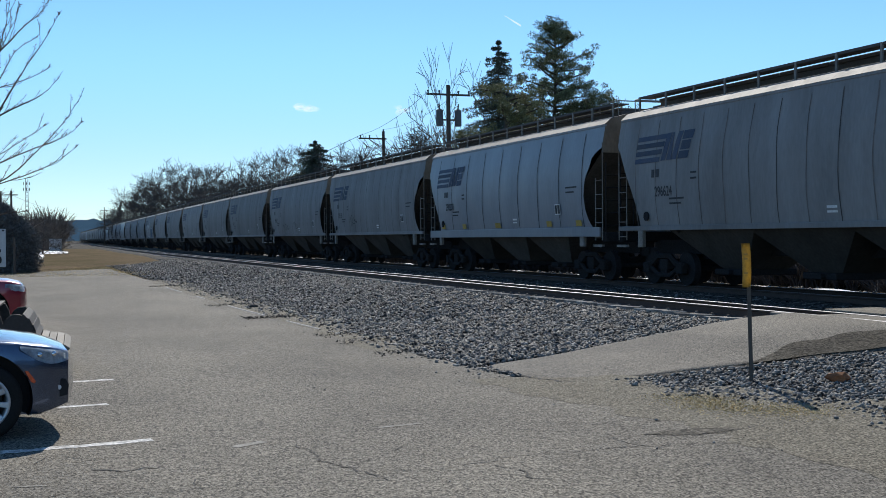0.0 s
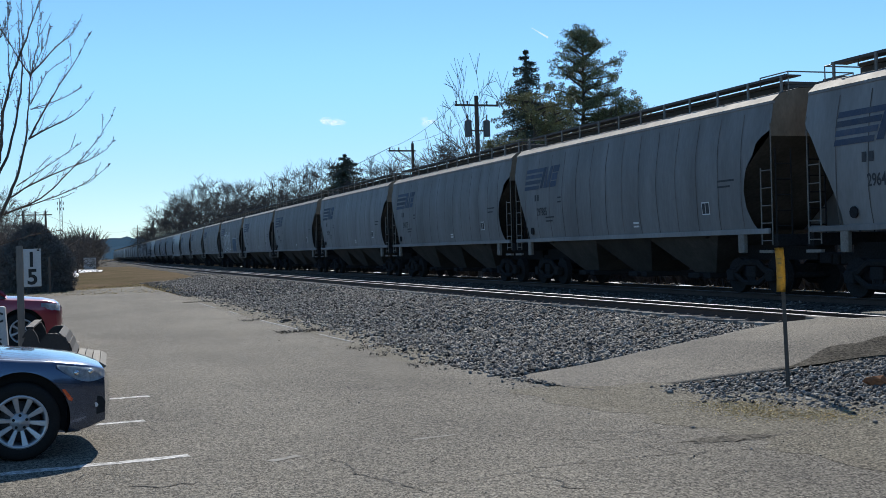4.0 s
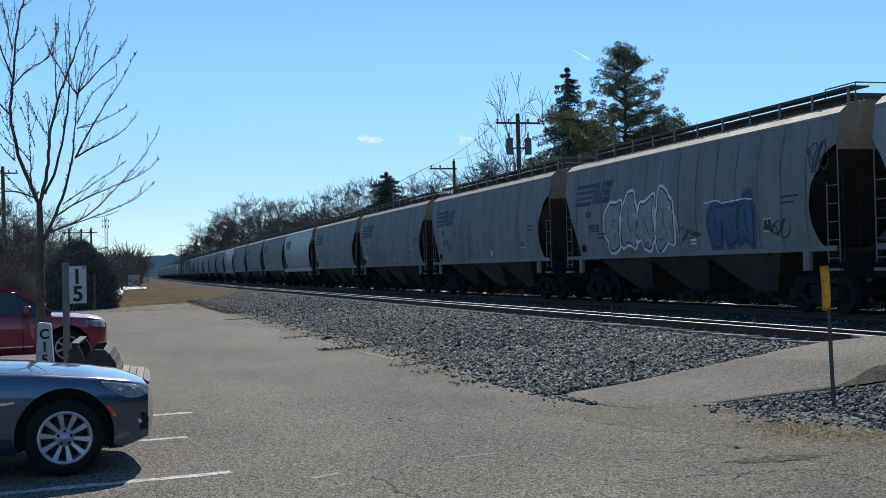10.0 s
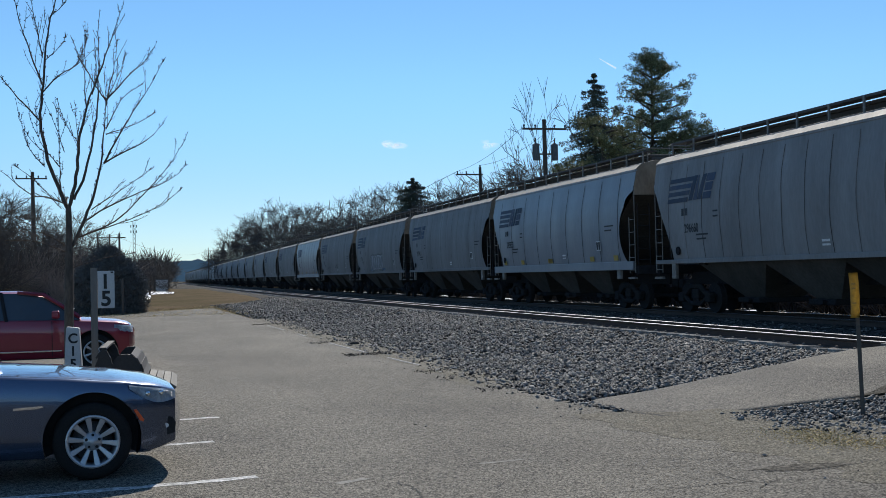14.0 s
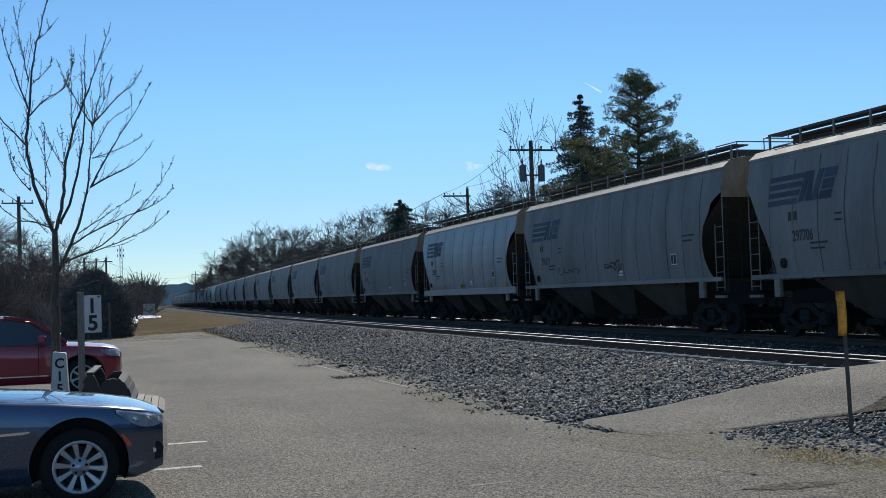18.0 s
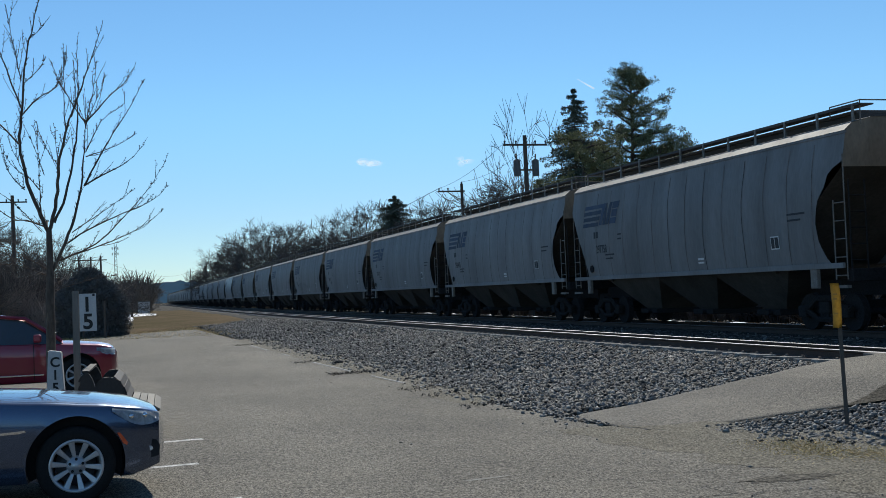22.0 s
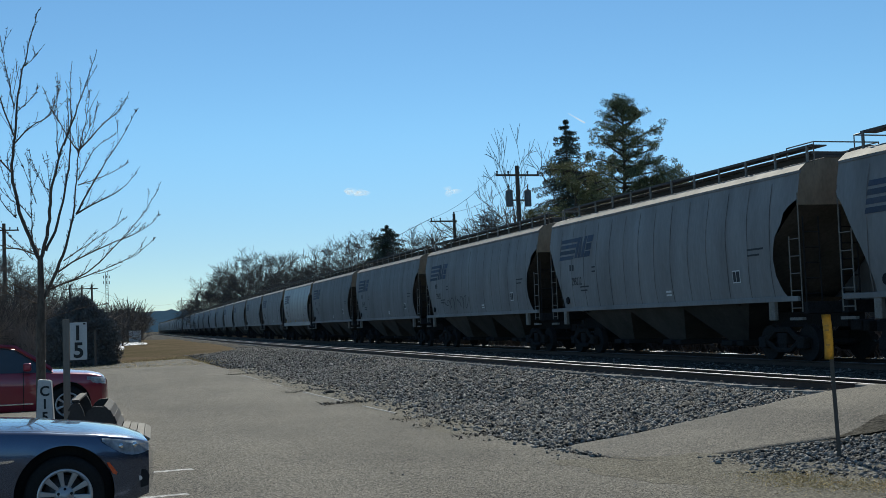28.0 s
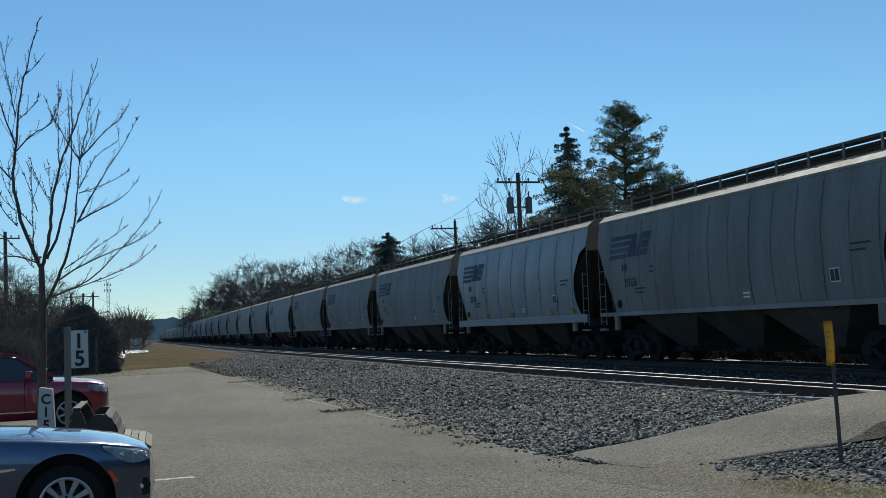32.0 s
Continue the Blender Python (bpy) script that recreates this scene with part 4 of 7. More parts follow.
# quick dark tags: from and to along the car, low and high
FAINT_TAGS = {65.3: ((4.8, 6.0, 1.9, 2.6),), 82.9: ((5.0, 6.8, 1.9, 2.3), (8.3, 9.6, 1.9, 2.4)), 440.2: ((4.0, 6.2, 1.85, 2.6), (6.9, 8.8, 1.9, 2.5)), 476.6: ((3.6, 5.6, 1.85, 2.5), (5.9, 7.6, 1.9, 2.5))}
for car, mid, rear in TRAIN:
    hb = car["hb"]
    if rear == 189.5:
        graffiti(car, hb - 3.7, hb - 8.6, 1.78, 3.45, 4, SPRAY_GREY, SPRAY_BLACK, SPRAY_WHITE, 3)
        scrawl(car, hb - 3.8, hb - 8.8, 1.9, 3.1, 12, SPRAY_WHITE, 0.05, 7)
        scrawl(car, hb - 4.2, hb - 8.6, 1.9, 2.9, 13, SPRAY_BLACK, 0.035, 6)
        graffiti(car, hb - 10.7, hb - 13.1, 1.74, 2.95, 3, SPRAY_BLUE, SPRAY_BLACK, SPRAY_BLUE, 4)
        scrawl(car, hb - 10.8, hb - 13.0, 1.8, 2.9, 14, SPRAY_BLUE, 0.09, 5)
        scrawl(car, hb - 10.6, hb - 13.2, 2.9, 3.06, 15, SPRAY_WHITE, 0.04, 2)
        scrawl(car, hb - 9.0, hb - 10.2, 1.9, 2.4, 2, SPRAY_BLACK)
        scrawl(car, hb - 13.6, hb - 14.6, 1.9, 2.4, 5, SPRAY_BLACK)
        scrawl(car, -hb + 1.1, -hb + 0.4, 3.4, 4.2, 6, SPRAY_BLACK)
    elif rear == 296.7:
        graffiti(car, hb - 6.2, hb - 10.2, 1.76, 2.75, 6, SPRAY_DARK, SPRAY_WHITE, SPRAY_BLACK, 7)
        scrawl(car, hb - 6.3, hb - 10.0, 1.85, 2.7, 17, SPRAY_WHITE, 0.03, 9)
        scrawl(car, hb - 5.8, hb - 6.6, 1.72, 1.80, 18, SPRAY_BLUE, 0.10, 2)
        scrawl(car, hb - 9.9, hb - 10.8, 1.72, 1.84, 19, SPRAY_BLUE, 0.12, 2)
    elif rear == 314.8:
        scrawl(car, hb - 3.9, hb - 6.2, 1.85, 2.4, 3, SPRAY_BLACK)
        scrawl(car, hb - 8.4, hb - 9.8, 1.9, 2.5, 4, SPRAY_BLACK, 0.05)
    elif rear == 207.8:
        for pts in (((6.9, 1.9), (6.5, 2.3), (6.9, 2.7), (6.6, 3.5), (6.3, 3.0), (6.1, 2.5), (6.4, 2.1), (6.2, 1.8)), ((6.6, 2.9), (6.5, 2.3), (6.35, 1.75))):
            bm = bmesh.new()
            ribbon(bm, [(hb - p, q) for p, q in pts], 0.075, 0.013)
            part("spray_line", bm, SPRAY_BLUE, car, "blue sprayed outline on the side")
    elif rear in FAINT_TAGS:
        for k, (near, far, z0, z1) in enumerate(FAINT_TAGS[rear]):
            scrawl(car, hb - near, hb - far, z0, z1, int(rear) + k, STENCIL, 0.04, 4)
    elif rear == 225.8:
        scrawl(car, hb - 1.6, hb - 2.6, 1.8, 2.4, 9, SPRAY_WHITE, 0.05, 3)
        scrawl(car, hb - 6.0, hb - 7.5, 1.85, 2.3, 10, STENCIL, 0.04, 3)


# ---- vehicles ----
CAR_GREY = mat("grey metallic car paint", (0.070, 0.100, 0.165), 0.24, metal=0.8, second=(0.062, 0.09, 0.15), scale=2, fine=200, amount=0.3, grain=0.05, coat=1.0, rough_var=0.03)
CAR_RED = mat("dark red car paint", (0.27, 0.014, 0.034), 0.32, metal=0.3, second=(0.24, 0.014, 0.03), scale=2, fine=200, amount=0.3, grain=0.05, coat=1.0, rough_var=0.03)
TYRE = mat("tyre rubber", (0.024, 0.024, 0.024), 0.9, spec=0.1, second=(0.018, 0.017, 0.016), scale=6, fine=60)
ALLOY = mat("silver alloy", (0.48, 0.49, 0.51), 0.36, metal=0.55, second=(0.5, 0.5, 0.5), scale=6, fine=40, amount=0.3, grain=0.04)
DISC = mat("dull brake steel", (0.10, 0.10, 0.105), 0.5, metal=0.6, second=(0.05, 0.045, 0.04), scale=9, fine=40, amount=0.8)
DARK_PLASTIC = mat("black plastic", (0.022, 0.022, 0.024), 0.6, spec=0.2, scale=5, fine=50)
CAR_GLASS = mat("dark tinted glass", (0.045, 0.055, 0.065), 0.06, scale=2, fine=10, amount=0.2, grain=0.0, coat=1.0, rough_var=0.02)
LAMP_GLASS = mat("headlamp lens", (0.74, 0.77, 0.80), 0.15, metal=0.1, second=(0.28, 0.30, 0.33), scale=9, fine=40, amount=0.9, coat=1.0)
CHROME = mat("chrome", (0.8, 0.8, 0.8), 0.12, metal=1.0, scale=3, fine=30, amount=0.1)
ORANGE = mat("orange side marker", (0.75, 0.09, 0.02), 0.3, scale=5, fine=30, amount=0.2, coat=0.5)
TAIL_RED = mat("red lamp lens", (0.35, 0.01, 0.01), 0.2, scale=5, fine=30, amount=0.2, coat=0.5)


def lathe(bm, prof, sides, m=None):
    """Turns a profile of (radius, along) round the y axis."""
    rows = []
    for k in range(sides):
        a = k * math.tau / sides
        rows.append([bm.verts.new((r * math.cos(a), y, r * math.sin(a))) for r, y in prof])
    vs = [v for r in rows for v in r]
    for i in range(sides):
        a, b = rows[i], rows[(i + 1) % sides]
        for j in range(len(prof) - 1):
            bm.faces.new((a[j], a[j + 1], b[j + 1], b[j]))
    if m is not None:
        bmesh.ops.transform(bm, matrix=m, verts=vs)


def car_wheel(car, x, y, out, r, rim, spokes):
    """A wheel whose outer face looks along out (-1 or 1) on y."""
    wheel = part("wheel", bmesh.new(), TYRE, car, m=Matrix.Translation((x, y, r)))
    bm = bmesh.new()
    w = 0.115
    lathe(bm, [(rim * 0.97, -w * 0.8), (rim + 0.02, -w), (r - 0.035, -w), (r - 0.006, -w * 0.72), (r, -w * 0.3), (r, w * 0.3), (r - 0.006, w * 0.72), (r - 0.035, w), (rim + 0.02, w), (rim * 0.97, w * 0.8)], 48)
    part("tyre", bm, TYRE, wheel, smooth=True)
    bm = bmesh.new()
    o = out * w
    lathe(bm, [(rim + 0.014, o * 0.86), (rim + 0.010, o * 1.0), (rim - 0.012, o * 0.98), (rim - 0.02, o * 0.75), (rim - 0.035, -o * 0.7)], 48)
    part("rim", bm, ALLOY, wheel, smooth=True)
    for k in range(spokes):
        a = k * math.tau / spokes + 0.13
        bm = bmesh.new()
        vs = box(bm, 0.05, -0.018, -0.017, rim - 0.008, 0.018, 0.017, 0.005)
        for v in bm.verts:
            t = (v.co.x - 0.05) / (rim - 0.058)
            v.co.z *= 0.72 + 0.85 * t
            v.co.y += 0.03 * (1 - t) * -out
        bmesh.ops.transform(bm, matrix=Matrix.Translation((0, o * 0.80, 0)) @ Matrix.Rotation(a, 4, "Y"), verts=bm.verts)
        part("spoke", bm, ALLOY, wheel)
    bm = bmesh.new()
    lathe(bm, [(0.0, o * 0.86), (0.034, o * 0.86), (0.038, o * 0.80), (0.075, o * 0.76), (0.085, o * 0.5)], 24)
    hub = part("hub", bm, ALLOY, wheel, smooth=True)
    for k in range(5):
        a = k * math.tau / 5 + 0.3
        bm = bmesh.new()
        cyl(bm, (0.056 * math.cos(a), o * 0.70, 0.056 * math.sin(a)), (0.056 * math.cos(a), o * 0.80, 0.056 * math.sin(a)), 0.013, sides=8)
        part("wheel_bolt", bm, DARK_PLASTIC, wheel)
    bm = bmesh.new()
    lathe(bm, [(0.0, o * 0.3), (rim * 0.78, o * 0.3), (rim * 0.78, o * 0.1), (0, o * 0.1)], 32)
    part("brake_disc", bm, DISC, wheel, smooth=True)


def lerp_rows(rows, x):
    for a, b in zip(rows, rows[1:]):
        if a[0] >= x >= b[0]:
            t = (a[0] - x) / (a[0] - b[0])
            t = t * t * (3 - 2 * t) * 0.4 + t * 0.6
            return [p + (q - p) * t for p, q in zip(a, b)]
    return list(rows[-1])


def car_shell(rows, n):
    """The lower body up to belt and bonnet, lofted through rows of x, half width, bottom, shoulder, top."""
    bm = bmesh.new()
    xs = [rows[0][0] + (rows[-1][0] - rows[0][0]) * (i / n) for i in range(n + 1)]
    rings = []
    for x in xs:
        _, w, zb, zs, zt = lerp_rows(rows, x)
        h = zs - zb
        sec = [(0, zb), (w * 0.8, zb), (w * 0.955, zb + 0.03), (w * 0.985, zb + 0.10), (w * 0.985, zb + h * 0.35), (w, zb + h * 0.62), (w * 0.998, zb + h * 0.74), (w * 0.985, zb + h * 0.88), (w * 0.962, zs - 0.014), (w * 0.945, zs - 0.002), (w * 0.92, zs + 0.006), (w * 0.74, zs + (zt - zs) * 0.42), (w * 0.45, zs + (zt - zs) * 0.82), (0, zt)]
        ring = [bm.verts.new((x, -y, z)) for y, z in sec] + [bm.verts.new((x, y, z)) for y, z in reversed(sec[1:-1])]
        rings.append(ring)
    k = len(rings[0])
    for a, b in zip(rings, rings[1:]):
        for i in range(k):
            bm.faces.new((a[i], a[(i + 1) % k], b[(i + 1) % k], b[i]))
    bm.faces.new(rings[0][::-1])
    bm.faces.new(rings[-1])
    bmesh.ops.recalc_face_normals(bm, faces=bm.faces)
    return bm


def cut(ob, cutters):
    """Cuts the shapes of the cutters out of ob's mesh."""
    for c in cutters:
        c.parent = ob.parent
        mod = ob.modifiers.new("cut", "BOOLEAN")
        mod.operation, mod.object, mod.solver = "DIFFERENCE", c, "EXACT"
    dg = bpy.context.evaluated_depsgraph_get()
    me = bpy.data.meshes.new_from_object(ob.evaluated_get(dg))
    ob.modifiers.clear()
    me.set_sharp_from_angle(angle=radians(32))
    ob.data = me
    for c in cutters:
        bpy.data.objects.remove(c)


def cutter(bm):
    me = bpy.data.meshes.new("cutter")
    bm.to_mesh(me)
    bm.free()
    return new("cutter", me)


def side_plate(bm, pts, y, depth):
    """A flat plate of outline pts (x, z) on the side plane y."""
    a, b = [bm.verts.new((x, y, z)) for x, z in pts], [bm.verts.new((x, y + depth, z)) for x, z in pts]
    bm.faces.new(a)
    bm.faces.new(b[::-1])
    for i in range(len(pts)):
        j = (i + 1) % len(pts)
        bm.faces.new((a[j], a[i], b[i], b[j]))
    bmesh.ops.recalc_face_normals(bm, faces=bm.faces)


def build_car(name, label, m, paint, rows, cabin, axles, wheel_r, rim, spokes, track, arch):
    car = thing(name, label, "car", m)
    body = part("body", car_shell(rows, 64), paint, car, smooth=True)
    cs = []
    for ax in axles:
        for s in (-1, 1):
            bm = bmesh.new()
            cyl(bm, (ax, s * (track - 0.17), wheel_r + 0.01), (ax, s * 1.3, wheel_r + 0.01), arch, sides=48)
            cs.append(cutter(bm))
    cut(body, cs)
    del cs
    for ax in axles:
        for s in (-1, 1):
            bm = bmesh.new()
            ra, wi = arch - 0.006, track - 0.16
            grid(bm, 28, 1, lambda u, v: (ax + ra * math.cos(math.pi * (-0.12 + 1.24 * u)), s * (wi + (lerp_rows(rows, ax + ra * math.cos(math.pi * (-0.12 + 1.24 * u)))[1] * 0.955 - 0.012 - wi) * v), wheel_r + 0.01 + ra * math.sin(math.pi * (-0.12 + 1.24 * u))))
            grid(bm, 28, 1, lambda u, v: (ax + ra * v * math.cos(math.pi * (-0.12 + 1.24 * u)), s * wi, wheel_r + 0.01 + ra * v * math.sin(math.pi * (-0.12 + 1.24 * u))))
            part("wheel_arch_liner", bm, DARK_PLASTIC, car)
    for ax in axles:
        for s in (-1, 1):
            car_wheel(car, ax, s * track, s, wheel_r, rim, spokes)
    # glasshouse: roof, pillars and glass
    bm = bmesh.new()
    n = len(cabin)
    rings = [[bm.verts.new((x, k * w, z)) for k in (-1, -0.86, -0.45, 0, 0.45, 0.86, 1)] for x, z, w in cabin]
    for i, (x, z, w) in enumerate(cabin):
        for v, drop in zip(rings[i], (0.05, 0.012, 0.0, -0.004, 0.0, 0.012, 0.05)):
            v.co.z -= drop
    for a, b in zip(rings, rings[1:]):
        for i in range(6):
            bm.faces.new((a[i], a[i + 1], b[i + 1], b[i]))
    bmesh.ops.recalc_face_normals(bm, faces=bm.faces)
    part("roof_and_windscreens", bm, paint, car, smooth=True)
    for s in (-1, 1):
        bm = bmesh.new()
        top = [(x, s * w * 0.99, z - 0.055) for x, z, w in cabin]
        low = [(x, s * lerp_rows(rows, x)[1] * 0.93, lerp_rows(rows, x)[3] - 0.005) for x, z, w in cabin]
        a, b = [bm.verts.new(p) for p in top], [bm.verts.new(p) for p in low]
        for i in range(n - 1):
            if (Vector(top[i]) - Vector(low[i])).length > 0.01 or (Vector(top[i + 1]) - Vector(low[i + 1])).length > 0.01:
                bm.faces.new((a[i], a[i + 1], b[i + 1], b[i]))
        part("side_window", bm, CAR_GLASS, car, "dark side glass")
    for i0, i1, nm in ((0, 1, "windscreen"), (n - 2, n - 1, "rear_window")):
        bm = bmesh.new()
        (xa, za, wa), (xb, zb, wb) = cabin[i0], cabin[i1]
        grid(bm, 2, 2, lambda u, v: (xa + (xb - xa) * (0.04 + 0.9 * v), (-1 + 2 * u) * 0.88 * (wa + (wb - wa) * v), za + (zb - za) * (0.04 + 0.9 * v) + 0.012))
        part(nm, bm, CAR_GLASS, car, "dark glass with sky in it")
    return car


def build_sedan():
    rows = [(0.80, 0.42, 0.34, 0.60, 0.64), (0.775, 0.62, 0.27, 0.68, 0.72), (0.70, 0.75, 0.235, 0.735, 0.775), (0.50, 0.85, 0.185, 0.785, 0.835), (0.2, 0.895, 0.18, 0.83, 0.885), (-0.30, 0.92, 0.18, 0.88, 0.942), (-0.80, 0.928, 0.19, 0.92, 0.98), (-1.3, 0.93, 0.19, 0.96, 1.0), (-2.3, 0.93, 0.19, 0.955, 0.97), (-3.3, 0.92, 0.20, 0.975, 1.01), (-3.9, 0.87, 0.27, 0.965, 1.05), (-4.12, 0.78, 0.38, 0.90, 1.02), (-4.17, 0.66, 0.45, 0.84, 0.95)]
    cabin = [(-0.72, 0.955, 0.80), (-1.45, 1.38, 0.62), (-1.8, 1.455, 0.61), (-2.4, 1.46, 0.60), (-2.9, 1.39, 0.60), (-3.65, 1.05, 0.72)]
    car = build_car("sedan", "grey metallic sedan with silver ten spoke wheels, parked on the lot", pose(-0.285, 11.55, 0, 0, 0, 4.5), CAR_GREY, rows, cabin, (0.0, -2.97), 0.332, 0.217, 10, 0.80, 0.412)
    for s in (-1, 1):
        # head lamp wrapped round the corner
        bm = bmesh.new()

        def lens(u, v):
            x = 0.30 + 0.41 * u
            w = lerp_rows(rows, x)[1]
            z = 0.795 - 0.065 * u + (-0.006 - 0.118 * math.sin(math.pi * (0.06 + 0.74 * u))) * v
            return (x + 0.012, s * (w * (0.965 + 0.02 * v) + 0.008), z)
        grid(bm, 8, 4, lens, flip=s > 0)
        bmesh.ops.solidify(bm, geom=bm.faces[:], thickness=0.01)
        lamp = part("head_lamp", bm, LAMP_GLASS, car, "clear wraparound head lamp", smooth=True)
        for x in (0.47, 0.59):
            bm = bmesh.new()
            w = lerp_rows(rows, x)[1]
            bmesh.ops.create_uvsphere(bm, u_segments=12, v_segments=8, radius=0.026, matrix=Matrix.Translation((x, s * (w * 0.985), 0.715)))
            part("lamp_ring", bm, CHROME, lamp, smooth=True)
        bm = bmesh.new()
        side_plate(bm, [(0.345, 0.585), (0.37, 0.585), (0.435, 0.495), (0.425, 0.475), (0.395, 0.49)], s * 0.872, s * 0.012)
        part("side_marker", bm, ORANGE, car, "orange side marker")
        bm = bmesh.new()
        side_plate(bm, [(-0.64, 0.655), (-0.41, 0.664), (-0.40, 0.652), (-0.46, 0.640), (-0.64, 0.637)], s * 0.925, s * 0.008)
        part("fender_vent_trim", bm, CHROME, car, "bright trim on the wing")
        bm = bmesh.new()
        side_plate(bm, [(0.60, 0.50), (0.69, 0.49), (0.72, 0.44), (0.71, 0.35), (0.62, 0.33), (0.59, 0.40)], s * 0.745, s * 0.02)
        part("air_intake", bm, DARK_PLASTIC, car)
        bm = bmesh.new()
        cyl(bm, (0.635, s * 0.755, 0.42), (0.635, s * 0.772, 0.417), 0.022)
        part("fog_lamp", bm, LAMP_GLASS, car)
        bm = bmesh.new()
        grid(bm, 1, 8, lambda u, v: (-0.90 - 0.012 * u - 0.05 * math.sin(v * 3), s * 0.934, 0.25 + 0.66 * v), flip=s > 0)
        part("door_gap", bm, DARK_PLASTIC, car)
        bm = bmesh.new()
        grid(bm, 1, 8, lambda u, v: (-1.98 - 0.012 * u, s * 0.936, 0.25 + 0.66 * v), flip=s > 0)
        part("door_gap", bm, DARK_PLASTIC, car)
        for x in (-1.75, -2.75):
            bm = bmesh.new()
            box(bm, x - 0.11, s * 0.94 - 0.02, 0.80, x + 0.11, s * 0.94 + 0.02, 0.825, 0.008)
            part("door_handle", bm, CAR_GREY, car)
        bm = bmesh.new()
        box(bm, -1.25, s * 0.95, 0.93, -1.08, s * 1.10, 1.06, 0.03)
        part("door_mirror", bm, CAR_GREY, car)
        bm = bmesh.new()
        side_plate(bm, [(-3.75, 0.92), (-4.08, 0.90), (-4.12, 0.75), (-3.9, 0.78)], s * 0.84, s * 0.03)
        part("tail_lamp", bm, TAIL_RED, car)
    bm = bmesh.new()
    box(bm, 0.75, -0.26, 0.42, 0.815, 0.26, 0.58, 0.008)
    part("front_plate_holder", bm, DARK_PLASTIC, car)
    for s in (-1, 1):
        bm = bmesh.new()
        box(bm, 0.73, s * 0.19 - 0.13, 0.55, 0.79, s * 0.19 + 0.13, 0.68, 0.03)
        part("grille", bm, DARK_PLASTIC, car)
    for s in (-1, 1):
        bm = bmesh.new()
        grid(bm, 12, 1, lambda u, v: (0.60 - 1.45 * u, s * ((lerp_rows(rows, 0.60 - 1.45 * u)[1]) * 0.90 - 0.005 - 0.010 * v), lerp_rows(rows, 0.60 - 1.45 * u)[3] + 0.014), flip=s > 0)
        part("bonnet_gap", bm, DARK_PLASTIC, car)
    return car


def build_suv():
    rows = [(0.86, 0.35, 0.42, 0.70, 0.78), (0.82, 0.66, 0.32, 0.80, 0.86), (0.72, 0.80, 0.26, 0.88, 0.93), (0.5, 0.88, 0.25, 0.93, 0.98), (0.1, 0.92, 0.25, 0.96, 1.02), (-0.4, 0.935, 0.25, 0.99, 1.05), (-0.75, 0.94, 0.25, 1.0, 1.06), (-1.5, 0.94, 0.25, 1.02, 1.04), (-3.0, 0.94, 0.26, 1.04, 1.06), (-3.6, 0.91, 0.32, 1.04, 1.08), (-3.8, 0.84, 0.42, 0.98, 1.04)]
    cabin = [(-0.18, 1.04, 0.84), (-0.86, 1.50, 0.68), (-1.3, 1.58, 0.68), (-2.6, 1.60, 0.67), (-3.2, 1.55, 0.67), (-3.7, 1.10, 0.78)]
    car = build_car("red_suv", "dark red sport utility car with silver wheels, parked on the lot", pose(-0.53, 25.0, -0.02, 0, 0, 3.0), CAR_RED, rows, cabin, (0.08, -2.65), 0.36, 0.225, 7, 0.80, 0.43)
    for s in (-1, 1):
        bm = bmesh.new()

        def lens(u, v):
            x = 0.42 + 0.36 * u
            return (x + 0.015, s * (lerp_rows(rows, x)[1] * 0.975 + 0.012), 0.885 - 0.03 * u - 0.13 * v)
        grid(bm, 6, 3, lens, flip=s > 0)
        bmesh.ops.solidify(bm, geom=bm.faces[:], thickness=0.01)
        part("head_lamp", bm, LAMP_GLASS, car, "clear head lamp", smooth=True)
        bm = bmesh.new()
        box(bm, -0.73, s * 0.97, 1.04, -0.58, s * 1.13, 1.19, 0.03)
        part("door_mirror", bm, CAR_RED, car)
        bm = bmesh.new()
        box(bm, -2.2, s * 0.94 - 0.006, 0.40, -0.55, s * 0.94 + 0.012, 0.43, 0.004)
        part("sill_trim", bm, CHROME, car, "bright side strip")
        for x in (-0.72, -1.75):
            bm = bmesh.new()
            grid(bm, 1, 6, lambda u, v: (x - 0.012 * u, s * 0.946, 0.32 + 0.68 * v), flip=s > 0)
            part("door_gap", bm, DARK_PLASTIC, car)
        bm = bmesh.new()
        tube(bm, ((-0.20, s * 0.83, 1.04), (-0.87, s * 0.70, 1.49), (-1.35, s * 0.69, 1.55)), 0.035, 6)
        part("front_pillar", bm, CAR_RED, car)
        bm = bmesh.new()
        tube(bm, ((-1.55, s * 0.90, 1.0), (-1.65, s * 0.69, 1.55)), 0.035, 6)
        part("middle_pillar", bm, DARK_PLASTIC, car)
    bm = bmesh.new()
    box(bm, 0.77, -0.42, 0.55, 0.842, 0.42, 0.74, 0.03)
    part("grille", bm, DARK_PLASTIC, car)
    bm = bmesh.new()
    box(bm, 0.70, -0.60, 0.36, 0.845, 0.60, 0.44, 0.03)
    part("bumper_strip", bm, DARK_PLASTIC, car)
    return car


# ---- lot furniture ----
BENCH_DARK = mat("dark bench end", (0.045, 0.036, 0.03), 0.7, second=(0.07, 0.055, 0.045), scale=4, fine=30)
BENCH_SLAT = mat("weathered bench slats", (0.16, 0.145, 0.12), 0.75, second=(0.16, 0.14, 0.115), scale=5, fine=40, stretch=(1, 0.2, 1), spread=0.2)


